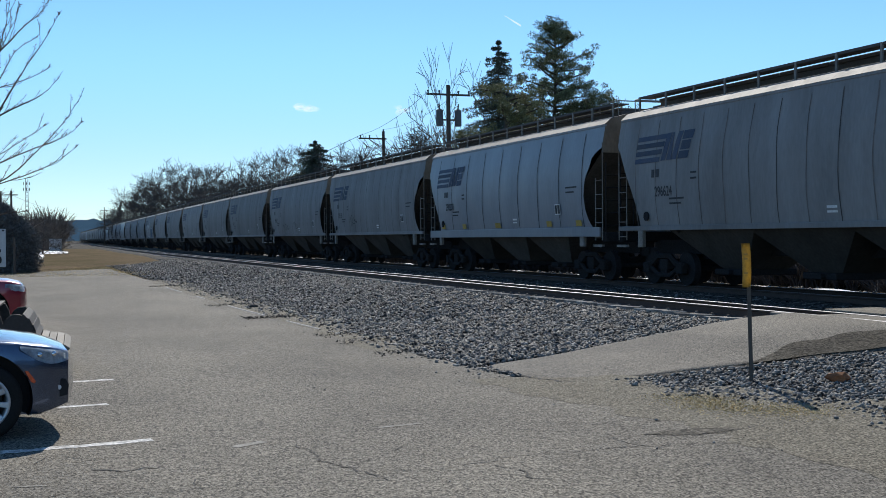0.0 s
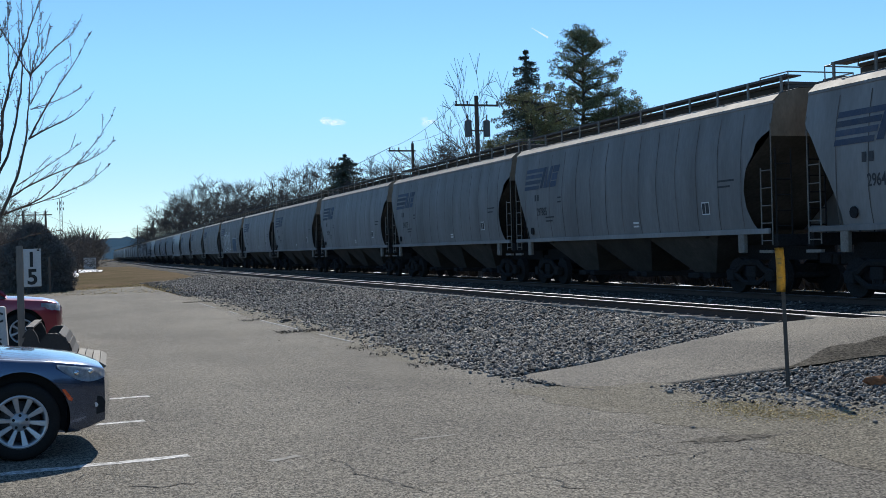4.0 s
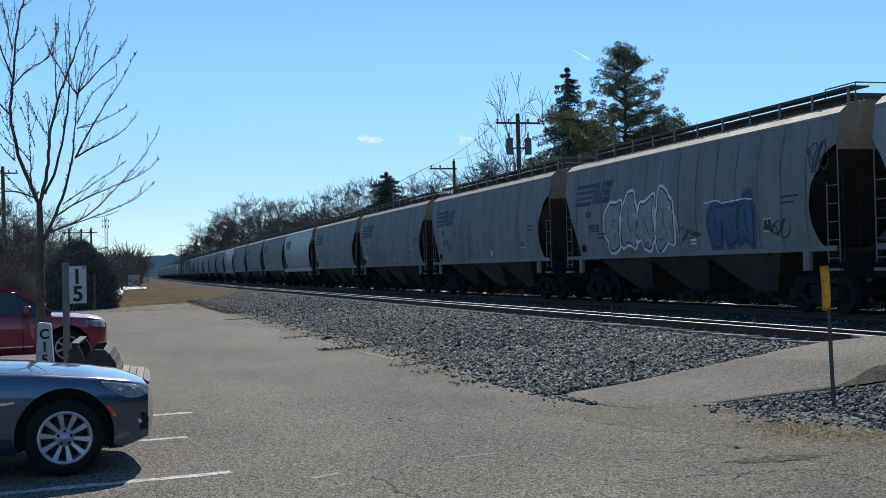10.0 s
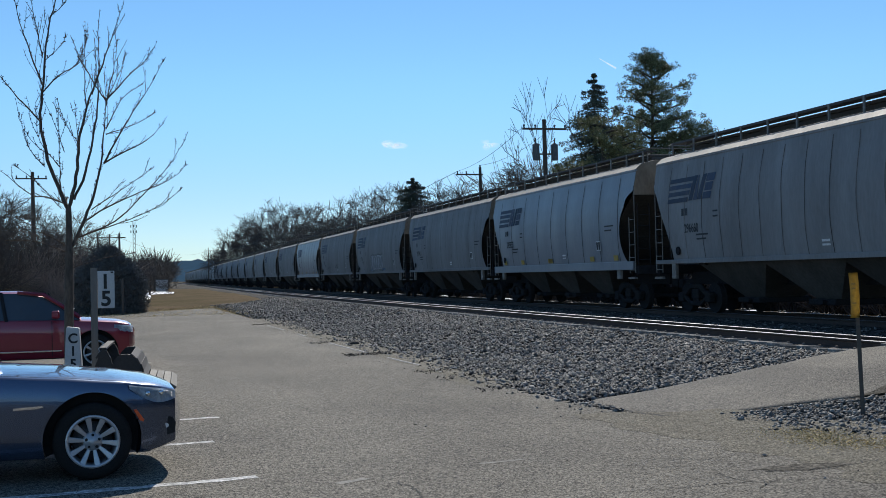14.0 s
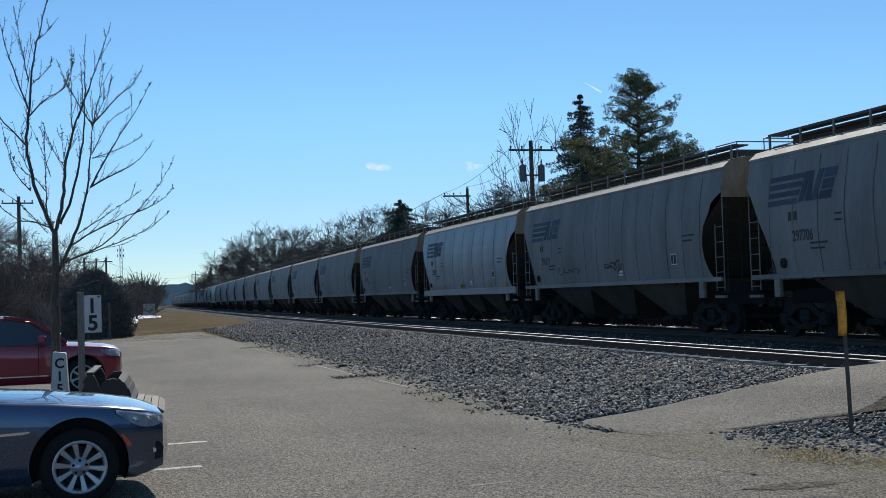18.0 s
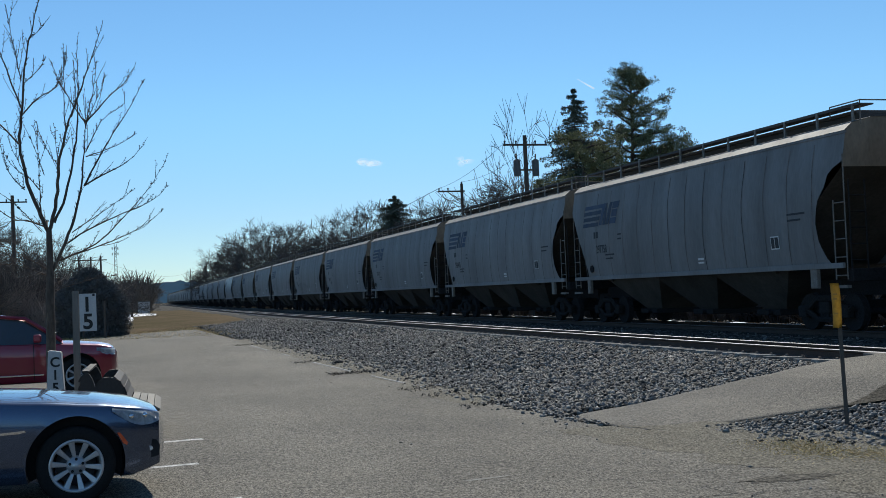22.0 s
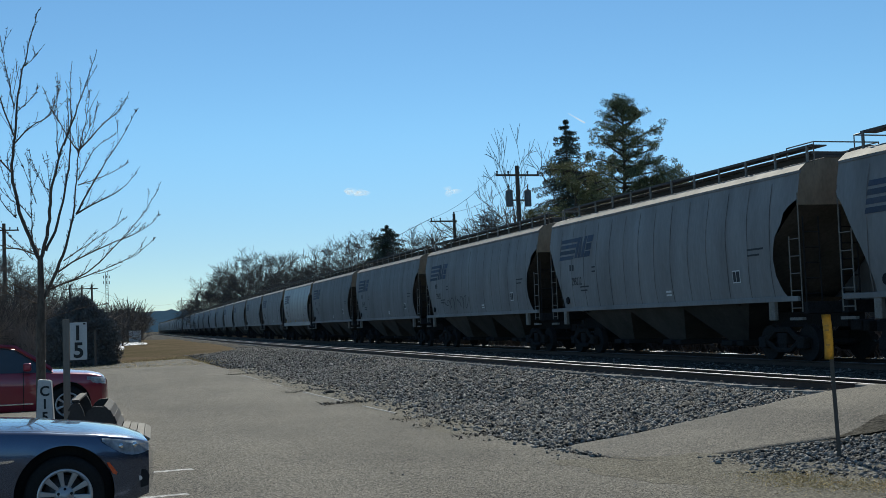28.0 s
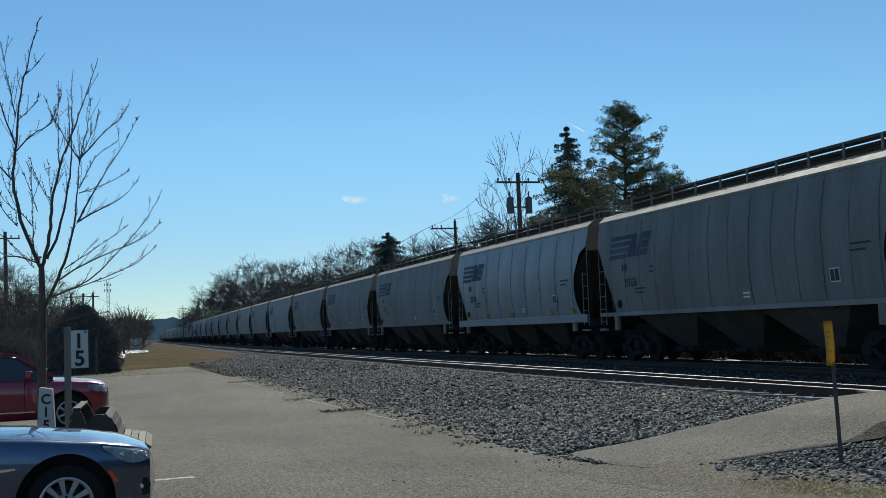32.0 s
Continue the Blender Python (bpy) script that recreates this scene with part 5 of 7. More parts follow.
def build_bench():
    """A bench with two backs; its ends are dark scrolled panels."""
    bench = thing("park_bench", "double park bench with dark scrolled ends and pale wooden slats", "bench", pose(0.075, 15.5, -0.05, 0, 0, -3))
    def squeeze(x):
        return -0.14 + (x + 0.14) * 0.5 if x < -0.14 else 0.24 + (x - 0.24) * 0.74 if x > 0.24 else x

    for y in (0.0, 1.75):
        bm = bmesh.new()
        pts = [(0.70, 0.0), (0.76, 0.30), (0.74, 0.40), (0.66, 0.44), (0.50, 0.45), (0.34, 0.47), (0.24, 0.55), (0.18, 0.74), (0.13, 0.80), (0.05, 0.835), (-0.04, 0.83), (-0.10, 0.78), (-0.14, 0.72), (-0.18, 0.80), (-0.26, 0.88), (-0.36, 0.90), (-0.45, 0.86), (-0.50, 0.76), (-0.54, 0.55), (-0.62, 0.47), (-0.95, 0.44), (-1.02, 0.36), (-0.98, 0.0), (-0.90, 0.0), (-0.85, 0.33), (0.60, 0.33), (0.62, 0.0)]
        side_plate(bm, [(squeeze(x), z) for x, z in pts], y, 0.05)
        part("bench_end", bm, BENCH_DARK, bench)
    for x, z, a in ((0.12, 0.80, 45), (0.175, 0.74, 65), (0.22, 0.66, 70), (0.26, 0.57, 55), (0.36, 0.485, 8), (0.49, 0.465, 3), (0.62, 0.45, 8), (0.735, 0.42, 35), (-0.36, 0.915, 0), (-0.48, 0.83, -55), (-0.53, 0.70, -70), (-0.57, 0.56, -60), (-0.68, 0.475, -5), (-0.82, 0.465, 0), (-0.96, 0.44, 20)):
        seat = x > 0.3
        x = squeeze(x)
        bm = bmesh.new()
        box(bm, -0.045, -0.05 if seat else 0.02, -0.014, 0.045, 1.86 if seat else 1.78, 0.012, 0.004, m=Matrix.Translation((x, 0, z)) @ Matrix.Rotation(radians(a), 4, "Y"))
        part("bench_slat", bm, BENCH_SLAT if seat else BENCH_DARK, bench)


def flat_text(text, size, m, material, parent, name="lettering", extrude=0.002):
    cu = bpy.data.curves.new(name, "FONT")
    cu.body, cu.size, cu.align_x, cu.extrude, cu.offset = text, size, "CENTER", extrude, size * 0.026
    ob = bpy.data.objects.new(name, cu)
    me = bpy.data.meshes.new_from_object(ob)
    bpy.data.objects.remove(ob)
    bpy.data.curves.remove(cu)
    me.materials.clear()
    me.materials.append(material)
    t = new(name, me)
    t.parent = parent
    t.matrix_basis = m
    return t


FADED_PRINT = mat("faded print", (0.33, 0.25, 0.08), 0.7, scale=20, fine=60)
SIGN_WHITE = mat("white sign enamel", (0.56, 0.56, 0.55), 0.6, second=(0.44, 0.43, 0.41), scale=4, fine=30, amount=0.5, grain=0.05)
SIGN_BLACK = mat("black sign enamel", (0.015, 0.015, 0.015), 0.6, scale=4, fine=30)


def build_signs():
    sign = thing("number_sign", "white metal sign reading 15 on a grey wooden post", "sign", pose(-0.33, 19.0, 0))
    bm = bmesh.new()
    box(bm, -0.05, -0.05, -0.1, 0.05, 0.05, 1.92, 0.008)
    part("post", bm, GREY_POST, sign)
    bm = bmesh.new()
    box(bm, 0.055, -0.062, 1.30, 0.305, -0.055, 1.87, 0.003)
    part("plate", bm, SIGN_WHITE, sign)
    face = Matrix.Translation((0.178, -0.066, 0)) @ Matrix.Rotation(radians(90), 4, "X")
    flat_text("1", 0.31, Matrix.Translation((-0.01, 0, 1.605)) @ face, SIGN_BLACK, sign)
    flat_text("5", 0.32, Matrix.Translation((0, 0, 1.34)) @ face, SIGN_BLACK, sign)
    bm = bmesh.new()
    box(bm, 0.25, -0.067, 1.835, 0.285, -0.062, 1.86)
    part("corner_mark", bm, SIGN_BLACK, sign)
    # the tapered white marker beside it
    mark = thing("white_marker_post", "tapered white concrete marker post with dark letters", "marker post", pose(-0.635, 18.7, 0, 0, 0, -6))
    bm = bmesh.new()
    vs = box(bm, -0.15, -0.08, -0.05, 0.15, 0.08, 1.02)
    for v in bm.verts:
        t = (v.co.z + 0.05) / 1.07
        v.co.x *= 1 - 0.38 * t
        if v.co.z > 0.5:
            v.co.z += 0.02 * (v.co.x < 0)
    bmesh.ops.bevel(bm, geom=bm.edges[:], offset=0.012, segments=2, affect="EDGES")
    part("shaft", bm, SIGN_WHITE, mark)
    face = Matrix.Translation((0.005, -0.084, 0)) @ Matrix.Rotation(radians(90), 4, "X")
    for ch, z in (("C", 0.80), ("I", 0.61), ("5", 0.42)):
        flat_text(ch, 0.20, Matrix.Translation((0, 0, z)) @ face, SIGN_BLACK, mark)
    # yellow cable marker by the crossing
    px, py = 7.80, 11.24
    m = thing("cable_marker", "curved yellow marker plate on a dark flat post", "marker", pose(px, py, 0, 0, -1.4, -34))
    bm = bmesh.new()
    box(bm, -0.022, -0.014, -0.2, 0.022, 0.014, 1.20, 0.004)
    part("post", bm, POST_STEEL, m)
    bm = bmesh.new()

    def plate(u, v):
        a = radians(-75 + 150 * u)
        return (-0.025 + 0.050 * math.sin(a) + 0.010 * math.sin(v * 3.0), -0.012 - 0.05 * math.cos(a) + 0.03 * v * v, 1.13 + 0.49 * v)
    grid(bm, 10, 8, plate)
    bmesh.ops.solidify(bm, geom=bm.faces[:], thickness=0.004)
    pl = part("plate", bm, YELLOW, m, "faded yellow curved plate", smooth=True)
    for z, w in ((1.49, 0.03), (1.44, 0.035), (1.28, 0.022)):
        bm = bmesh.new()
        grid(bm, 3, 1, lambda u, v: (-0.025 + 0.052 * math.sin(radians(-24 + 48 * u)), -0.016 - 0.052 * math.cos(radians(-24 + 48 * u)) + 0.03 * ((z - 1.13) / 0.49) ** 2, z + 0.018 * v))
        part("print_bar", bm, FADED_PRINT, pl)


# ---- poles and wires ----
def pole_at(name, label, x, y, h, r=0.15):
    p = thing(name, label, "utility pole", pose(x, y, -0.1))
    bm = bmesh.new()
    tube(bm, ((0, 0, 0), (0.03, 0, h * 0.5), (0, 0, h + 0.1)), [r, r * 0.85, r * 0.66], 10)
    part("shaft", bm, POLE_WOOD, p)
    return p


def arm(p, x0, x1, z, brace=None):
    bm = bmesh.new()
    box(bm, x0, -0.06, z - 0.06, x1, 0.06, z + 0.06, 0.01)
    a = part("crossarm", bm, POLE_WOOD, p)
    if brace:
        bm = bmesh.new()
        tube(bm, ((0, 0.08, z - 0.75), (brace, 0.08, z - 0.03)), 0.03, 5)
        part("brace", bm, POLE_WOOD, p)
    return a


def insulator(p, x, z):
    bm = bmesh.new()
    cyl(bm, (x, 0, z), (x, 0, z + 0.14), 0.05, sides=8)
    bmesh.ops.create_uvsphere(bm, u_segments=8, v_segments=6, radius=0.075, matrix=Matrix.Translation((x, 0, z + 0.15)))
    part("insulator", bm, GALV, p)


def wire(points, sag, r=0.012):
    bm = bmesh.new()
    for a, b in zip(points, points[1:]):
        a, b = Vector(a), Vector(b)
        tube(bm, [a.lerp(b, t / 10) - Vector((0, 0, sag * 4 * (t / 10) * (1 - t / 10))) for t in range(11)], r, 4)
    tagged(finish(bm, "power_line", WIRE), "thin dark overhead wire", "wire")


def build_poles():
    p = pole_at("utility_pole", "tall wooden utility pole with two grey transformer cans", 26.23, 70.27, 11.35, 0.19)
    arm(p, -1.45, 1.5, 10.85)
    for x in (-1.35, -0.6, 0.7, 1.4):
        insulator(p, x, 10.91)
    for x in (-0.62, 0.62):
        bm = bmesh.new()
        cyl(bm, (x, -0.1, 8.85), (x, -0.1, 9.85), 0.22, sides=16)
        cyl(bm, (x, -0.1, 9.85), (x, -0.1, 9.93), 0.20, 0.1, sides=16)
        can = part("transformer", bm, GALV, p, "grey transformer can")
        bm = bmesh.new()
        cyl(bm, (x, -0.1, 9.9), (x * 1.05, -0.1, 10.25), 0.05, sides=8)
        part("bushing", bm, STEEL_RUST, can)
        bm = bmesh.new()
        box(bm, min(0, x), -0.05, 9.2, max(0, x), 0.05, 9.3)
        part("bracket", bm, STEEL_RUST, p)
    q = pole_at("utility_pole", "wooden utility pole with a one sided crossarm", 28.3, 90.7, 10.25, 0.17)
    arm(q, -2.0, 0.25, 9.75, brace=-1.2)
    for x in (-1.9, -1.15):
        insulator(q, x, 9.81)
    insulator(q, 0, 10.3)
    far = pole_at("utility_pole", "distant wooden utility pole with a crossarm", 22.0, 297, 9.6, 0.13)
    arm(far, -0.9, 0.9, 8.9)
    near = pole_at("utility_pole", "wooden utility pole with a crossarm at the wood's edge", -7.07, 111.8, 11.7, 0.22)
    arm(near, -1.45, 1.25, 11.2)
    for x in (-1.35, -0.5, 0.5, 1.15):
        insulator(near, x, 11.26)
    for x, y, h in ((0.45, 150, 7.6), (-0.8, 170, 8.3), (-2.1, 150, 7.6)):
        o = pole_at("utility_pole", "distant wooden utility pole behind the bush", x, y, h, 0.17)
        arm(o, -0.75, 0.75, h - 0.4)
    wire([(24.9, 70.27, 10.95), (26.4, 90.7, 9.9)], 0.4)
    wire([(26.9, 70.27, 10.95), (28.3, 90.7, 10.4)], 0.5)
    wire([(26.4, 90.7, 9.9), (24.5, 180, 9.5), (22.0, 297, 9.0)], 1.4, 0.02)
    wire([(0.45, 150, 7.1), (22.0, 297, 8.9)], 1.6, 0.014)
    wire([(-7.07, 111.8, 11.2), (-2.1, 150, 7.2), (0.45, 150, 7.1)], 0.3, 0.014)
    # lattice mast far off
    m = thing("radio_mast", "distant grey lattice radio mast with antenna panels", "mast", pose(5.8, 400, -0.1))
    bm = bmesh.new()
    for k in range(3):
        a = k * math.tau / 3
        tube(bm, ((0.7 * math.cos(a), 0.7 * math.sin(a), 0), (0.45 * math.cos(a), 0.45 * math.sin(a), 21.4)), 0.09, 4)
    for i in range(14):
        for k in range(3):
            a, b = k * math.tau / 3, (k + 1) * math.tau / 3
            tube(bm, ((0.6 * math.cos(a), 0.6 * math.sin(a), i * 1.5), (0.55 * math.cos(b), 0.55 * math.sin(b), i * 1.5 + 1.5)), 0.05, 4)
    part("lattice", bm, GALV, m)
    for z in (19.8, 18.0):
        for dx in (-0.9, 0, 0.9):
            bm = bmesh.new()
            box(bm, dx - 0.14, -0.7, z - 0.42, dx + 0.14, -0.5, z + 0.42, 0.02)
            part("antenna_panel", bm, GALV, m)
    # a small white cabinet by the line
    c = thing("signal_cabinet", "small pale signal cabinet beside the line", "cabinet", pose(5.4, 150, -0.1))
    bm = bmesh.new()
    box(bm, -0.7, -0.6, 0, 0.7, 0.6, 1.9, 0.03)
    part("case", bm, SIGN_WHITE, c)
    bm = bmesh.new()
    box(bm, -0.8, -0.7, 1.9, 0.8, 0.7, 2.0, 0.02)
    part("lid", bm, GALV, c)


build_sedan()
build_suv()
build_bench()
build_signs()
build_poles()


# ---- trees ----
def limbs_to_np(segs, sides=3):
    """Tapered prisms for many limbs at once: rows of start, end, two radii."""
    a = np.array([s[0] for s in segs], float)
    b = np.array([s[1] for s in segs], float)
    r0, r1 = np.array([s[2] for s in segs]), np.array([s[3] for s in segs])
    d = b - a
    d /= np.maximum(np.linalg.norm(d, axis=1, keepdims=True), 1e-6)
    ref = np.where(np.abs(d[:, 2:3]) > 0.9, [[1.0, 0, 0]], [[0, 0, 1.0]])
    u = np.cross(d, ref)
    u /= np.linalg.norm(u, axis=1, keepdims=True)
    w = np.cross(d, u)
    vs = []
    for c, r in ((a, r0), (b, r1)):
        for k in range(sides):
            t = k * math.tau / sides
            vs.append(c + r[:, None] * (math.cos(t) * u + math.sin(t) * w))
    v = np.stack(vs, 1)
    q = np.array([(k, (k + 1) % sides, sides + (k + 1) % sides, sides + k) for k in range(sides)])
    f = (q[None] + (np.arange(len(segs)) * 2 * sides)[:, None, None]).reshape(-1, 4)
    return v.reshape(-1, 3), f


def grow(segs, rng, p, d, length, r, level, spread, droop=0.0, kids=(3, 4), min_r=0.006, shrink=0.68, steps=4):
    """One limb in a few bends, with its side limbs."""
    p, d = Vector(p), Vector(d).normalized()
    nodes = [(p.copy(), d.copy(), r)]
    for i in range(steps):
        d = (d + Vector((rng.gauss(0, 0.07), rng.gauss(0, 0.07), rng.gauss(0.03, 0.06) - droop))).normalized()
        q = p + d * (length / steps)
        r2 = max(min_r, r * (1 - 0.75 * (i + 1) / steps))
        segs.append((tuple(p), tuple(q), nodes[-1][2], r2, level))
        p = q
        nodes.append((p.copy(), d.copy(), r2))
    if level <= 0:
        return
    for k in range(rng.randint(*kids)):
        t = rng.uniform(0.3, 1.0) * steps
        i = min(steps - 1, int(t))
        base = nodes[i][0].lerp(nodes[i + 1][0], t - i)
        axis = nodes[i][1].orthogonal().normalized()
        axis.rotate(Matrix.Rotation(rng.uniform(0, math.tau), 3, nodes[i][1]))
        nd = (nodes[i][1] * math.cos(spread) + axis * math.sin(spread) * rng.uniform(0.7, 1.3)).normalized()
        grow(segs, rng, base, nd, length * shrink * rng.uniform(0.7, 1.15), max(min_r, nodes[i][2] * 0.62), level - 1, spread, droop, kids, min_r, shrink, max(2, steps - 1))


def bare_tree(seed, h, trunk, levels, spread, kids, min_r, lean=(0, 0), droop=0.0, label="tall leafless tree with a fine bare crown", material=None):
    rng = random.Random(seed)
    tree = thing("bare_tree", label, "tree", group="bare trees")
    segs = []
    p = Vector((0, 0, -0.2))
    d = Vector((lean[0], lean[1], 1)).normalized()
    n, r = 7, trunk
    for i in range(n):
        q = p + d * (h * 0.72 / n)
        r2 = trunk * (1 - 0.8 * (i + 1) / n) + min_r
        segs.append((tuple(p), tuple(q), r, r2, 99))
        if i >= 1:
            for k in range(rng.randint(2, 3)):
                a = rng.uniform(0, math.tau)
                up = rng.uniform(0.35, 0.9)
                grow(segs, rng, p.lerp(q, rng.random()), (math.cos(a), math.sin(a), up), h * rng.uniform(0.26, 0.40) * (1.15 - 0.07 * i), r2 * 0.6, levels, spread, droop, kids, min_r)
        p, r = q, r2
        d = (d + Vector((rng.gauss(0, 0.08), rng.gauss(0, 0.08), 0.05))).normalized()
    grow(segs, rng, p, d, h * 0.28, r * 0.9, levels, spread, droop, kids, min_r)
    v, f = limbs_to_np([s for s in segs if s[4] == 99], 7)
    mesh_np("trunk", v, f, BARK, tree)
    v, f = limbs_to_np([s for s in segs if s[4] != 99], 3)
    mesh_np("crown", v, f, material or FAR_TWIG, tree)
    return tree


def place(az, dist, top, proto, proto_h, seed, width=1.0):
    """Sets a copy of a tree at a bearing and distance from the lot, with its top at a height."""
    rng = random.Random(seed)
    k = (top + (1.0 if dist * math.sin(radians(az)) > 26 else 0.1)) / proto_h
    m = Matrix.Translation((dist * math.sin(radians(az)), dist * math.cos(radians(az)), -0.05 if dist * math.sin(radians(az)) < 26 else -1.0)) @ Matrix.Rotation(rng.uniform(0, math.tau), 4, "Z") @ Matrix.Diagonal((k * width, k * width, k, 1))
    return copy_thing(proto, m)


def real_height(tree):
    return max(v.co.z for c in tree.children for v in c.data.vertices)


def needle_cloud(rng, centers, sizes, count, blade, flat=0.6, droop=0.0):
    """Many thin leaf blades strewn through clumps."""
    n = len(centers) * count
    c = np.repeat(np.array(centers, float), count, 0)
    s = np.repeat(np.array(sizes, float), count)
    d = rng.normal(size=(n, 3))
    d /= np.linalg.norm(d, axis=1, keepdims=True)
    rad = rng.uniform(0.15, 1.0, n) ** 0.6
    p = c + d * (rad * s)[:, None] * [1, 1, flat]
    t = d + rng.normal(scale=0.5, size=(n, 3)) + [0, 0, 0.25 - droop]
    t /= np.linalg.norm(t, axis=1, keepdims=True)
    u = np.cross(t, rng.normal(size=(n, 3)))
    u /= np.linalg.norm(u, axis=1, keepdims=True)
    ln, wd = blade * rng.uniform(0.6, 1.3, n), blade * 0.22 * rng.uniform(0.6, 1.3, n)
    v = np.stack([p - u * wd[:, None], p + u * wd[:, None], p + t * ln[:, None]], 1)
    f = np.arange(n * 3).reshape(-1, 3)
    return v.reshape(-1, 3), f


def build_spruce(name, label, x, y, h, width, seed, layers=26, material=None, blade=0.30, power=0.62):
    rng, nr = random.Random(seed), np.random.default_rng(seed)
    tree = thing(name, label, "tree", pose(x, y, -0.05))
    segs, cs, ss = [((0, 0, 0), (0, 0, h * 0.97), 0.24, 0.03)], [], []
    for i in range(layers):
        t = i / (layers - 1)
        z = h * (0.10 + 0.86 * t)
        reach = width * (1 - t) ** power + 0.07
        for k in range(rng.randint(5, 8) if t < 0.95 else 4):
            a = rng.uniform(0, math.tau)
            ln = reach * rng.uniform(0.55, 1.15)
            tip = (ln * math.cos(a), ln * math.sin(a), z - 0.25 * ln + 0.1)
            segs.append(((0, 0, z), tip, 0.05, 0.015))
            n = max(2, int(ln / 0.42))
            for j in range(n):
                u = (j + 0.6) / n
                cs.append((tip[0] * u, tip[1] * u, z + (tip[2] - z) * u - 0.05))
                ss.append((0.22 + 0.18 * (1 - u) * min(1, ln / 2)) * min(1, 0.62 + 2.0 * (1 - t)))
    v, f = limbs_to_np(segs, 5)
    mesh_np("trunk", v, f, BARK, tree)
    v, f = needle_cloud(nr, cs, ss, 70, blade * 0.68, 0.75, 0.3)
    mesh_np("crown", v, f, material or NEEDLE_DARK, tree)


def build_pine(name, label, x, y, h, seed, limbs, material=None, count=46, blade=0.26):
    """An open pine: limbs (height share, bearing, reach, rise) that end in tufts."""
    rng, nr = random.Random(seed), np.random.default_rng(seed)
    tree = thing(name, label, "tree", pose(x, y, -0.05))
    segs, cs, ss = [], [], []
    p = Vector((0, 0, 0))
    n = 9
    nodes = [p]
    for i in range(n):
        q = Vector((0.12 * math.sin(i * 1.3), 0.1 * math.cos(i * 2.1), h * 0.97 * (i + 1) / n))
        segs.append((tuple(nodes[-1]), tuple(q), 0.30 * (1 - i / n) + 0.03, 0.30 * (1 - (i + 1) / n) + 0.03))
        nodes.append(q)
    for share, a, reach, rise in limbs:
        i = min(n - 1, int(share * n))
        base = nodes[i].lerp(nodes[i + 1], share * n - i)
        d = Vector((math.cos(a), math.sin(a), rise))
        q, r = base.copy(), 0.09
        steps = max(3, int(reach / 0.55))
        for k in range(steps):
            d2 = (d + Vector((rng.gauss(0, 0.25), rng.gauss(0, 0.25), rng.gauss(0.04, 0.12)))).normalized()
            q2 = q + d2 * (reach / steps)
            segs.append((tuple(q), tuple(q2), r, r * 0.8))
            r *= 0.8
            q = q2
            if k >= steps * 0.15:
                for _ in range(rng.randint(3, 4)):
                    off = Vector((rng.gauss(0, 0.36), rng.gauss(0, 0.36), rng.gauss(0.10, 0.20)))
                    segs.append((tuple(q), tuple(q + off), 0.025, 0.012))
                    cs.append(tuple(q + off))
                    ss.append(rng.uniform(0.22, 0.46))
    v, f = limbs_to_np(segs, 5)
    mesh_np("trunk", v, f, BARK, tree)
    v, f = needle_cloud(nr, cs, ss, count, blade, 0.7)
    mesh_np("crown", v, f, material or NEEDLE, tree)


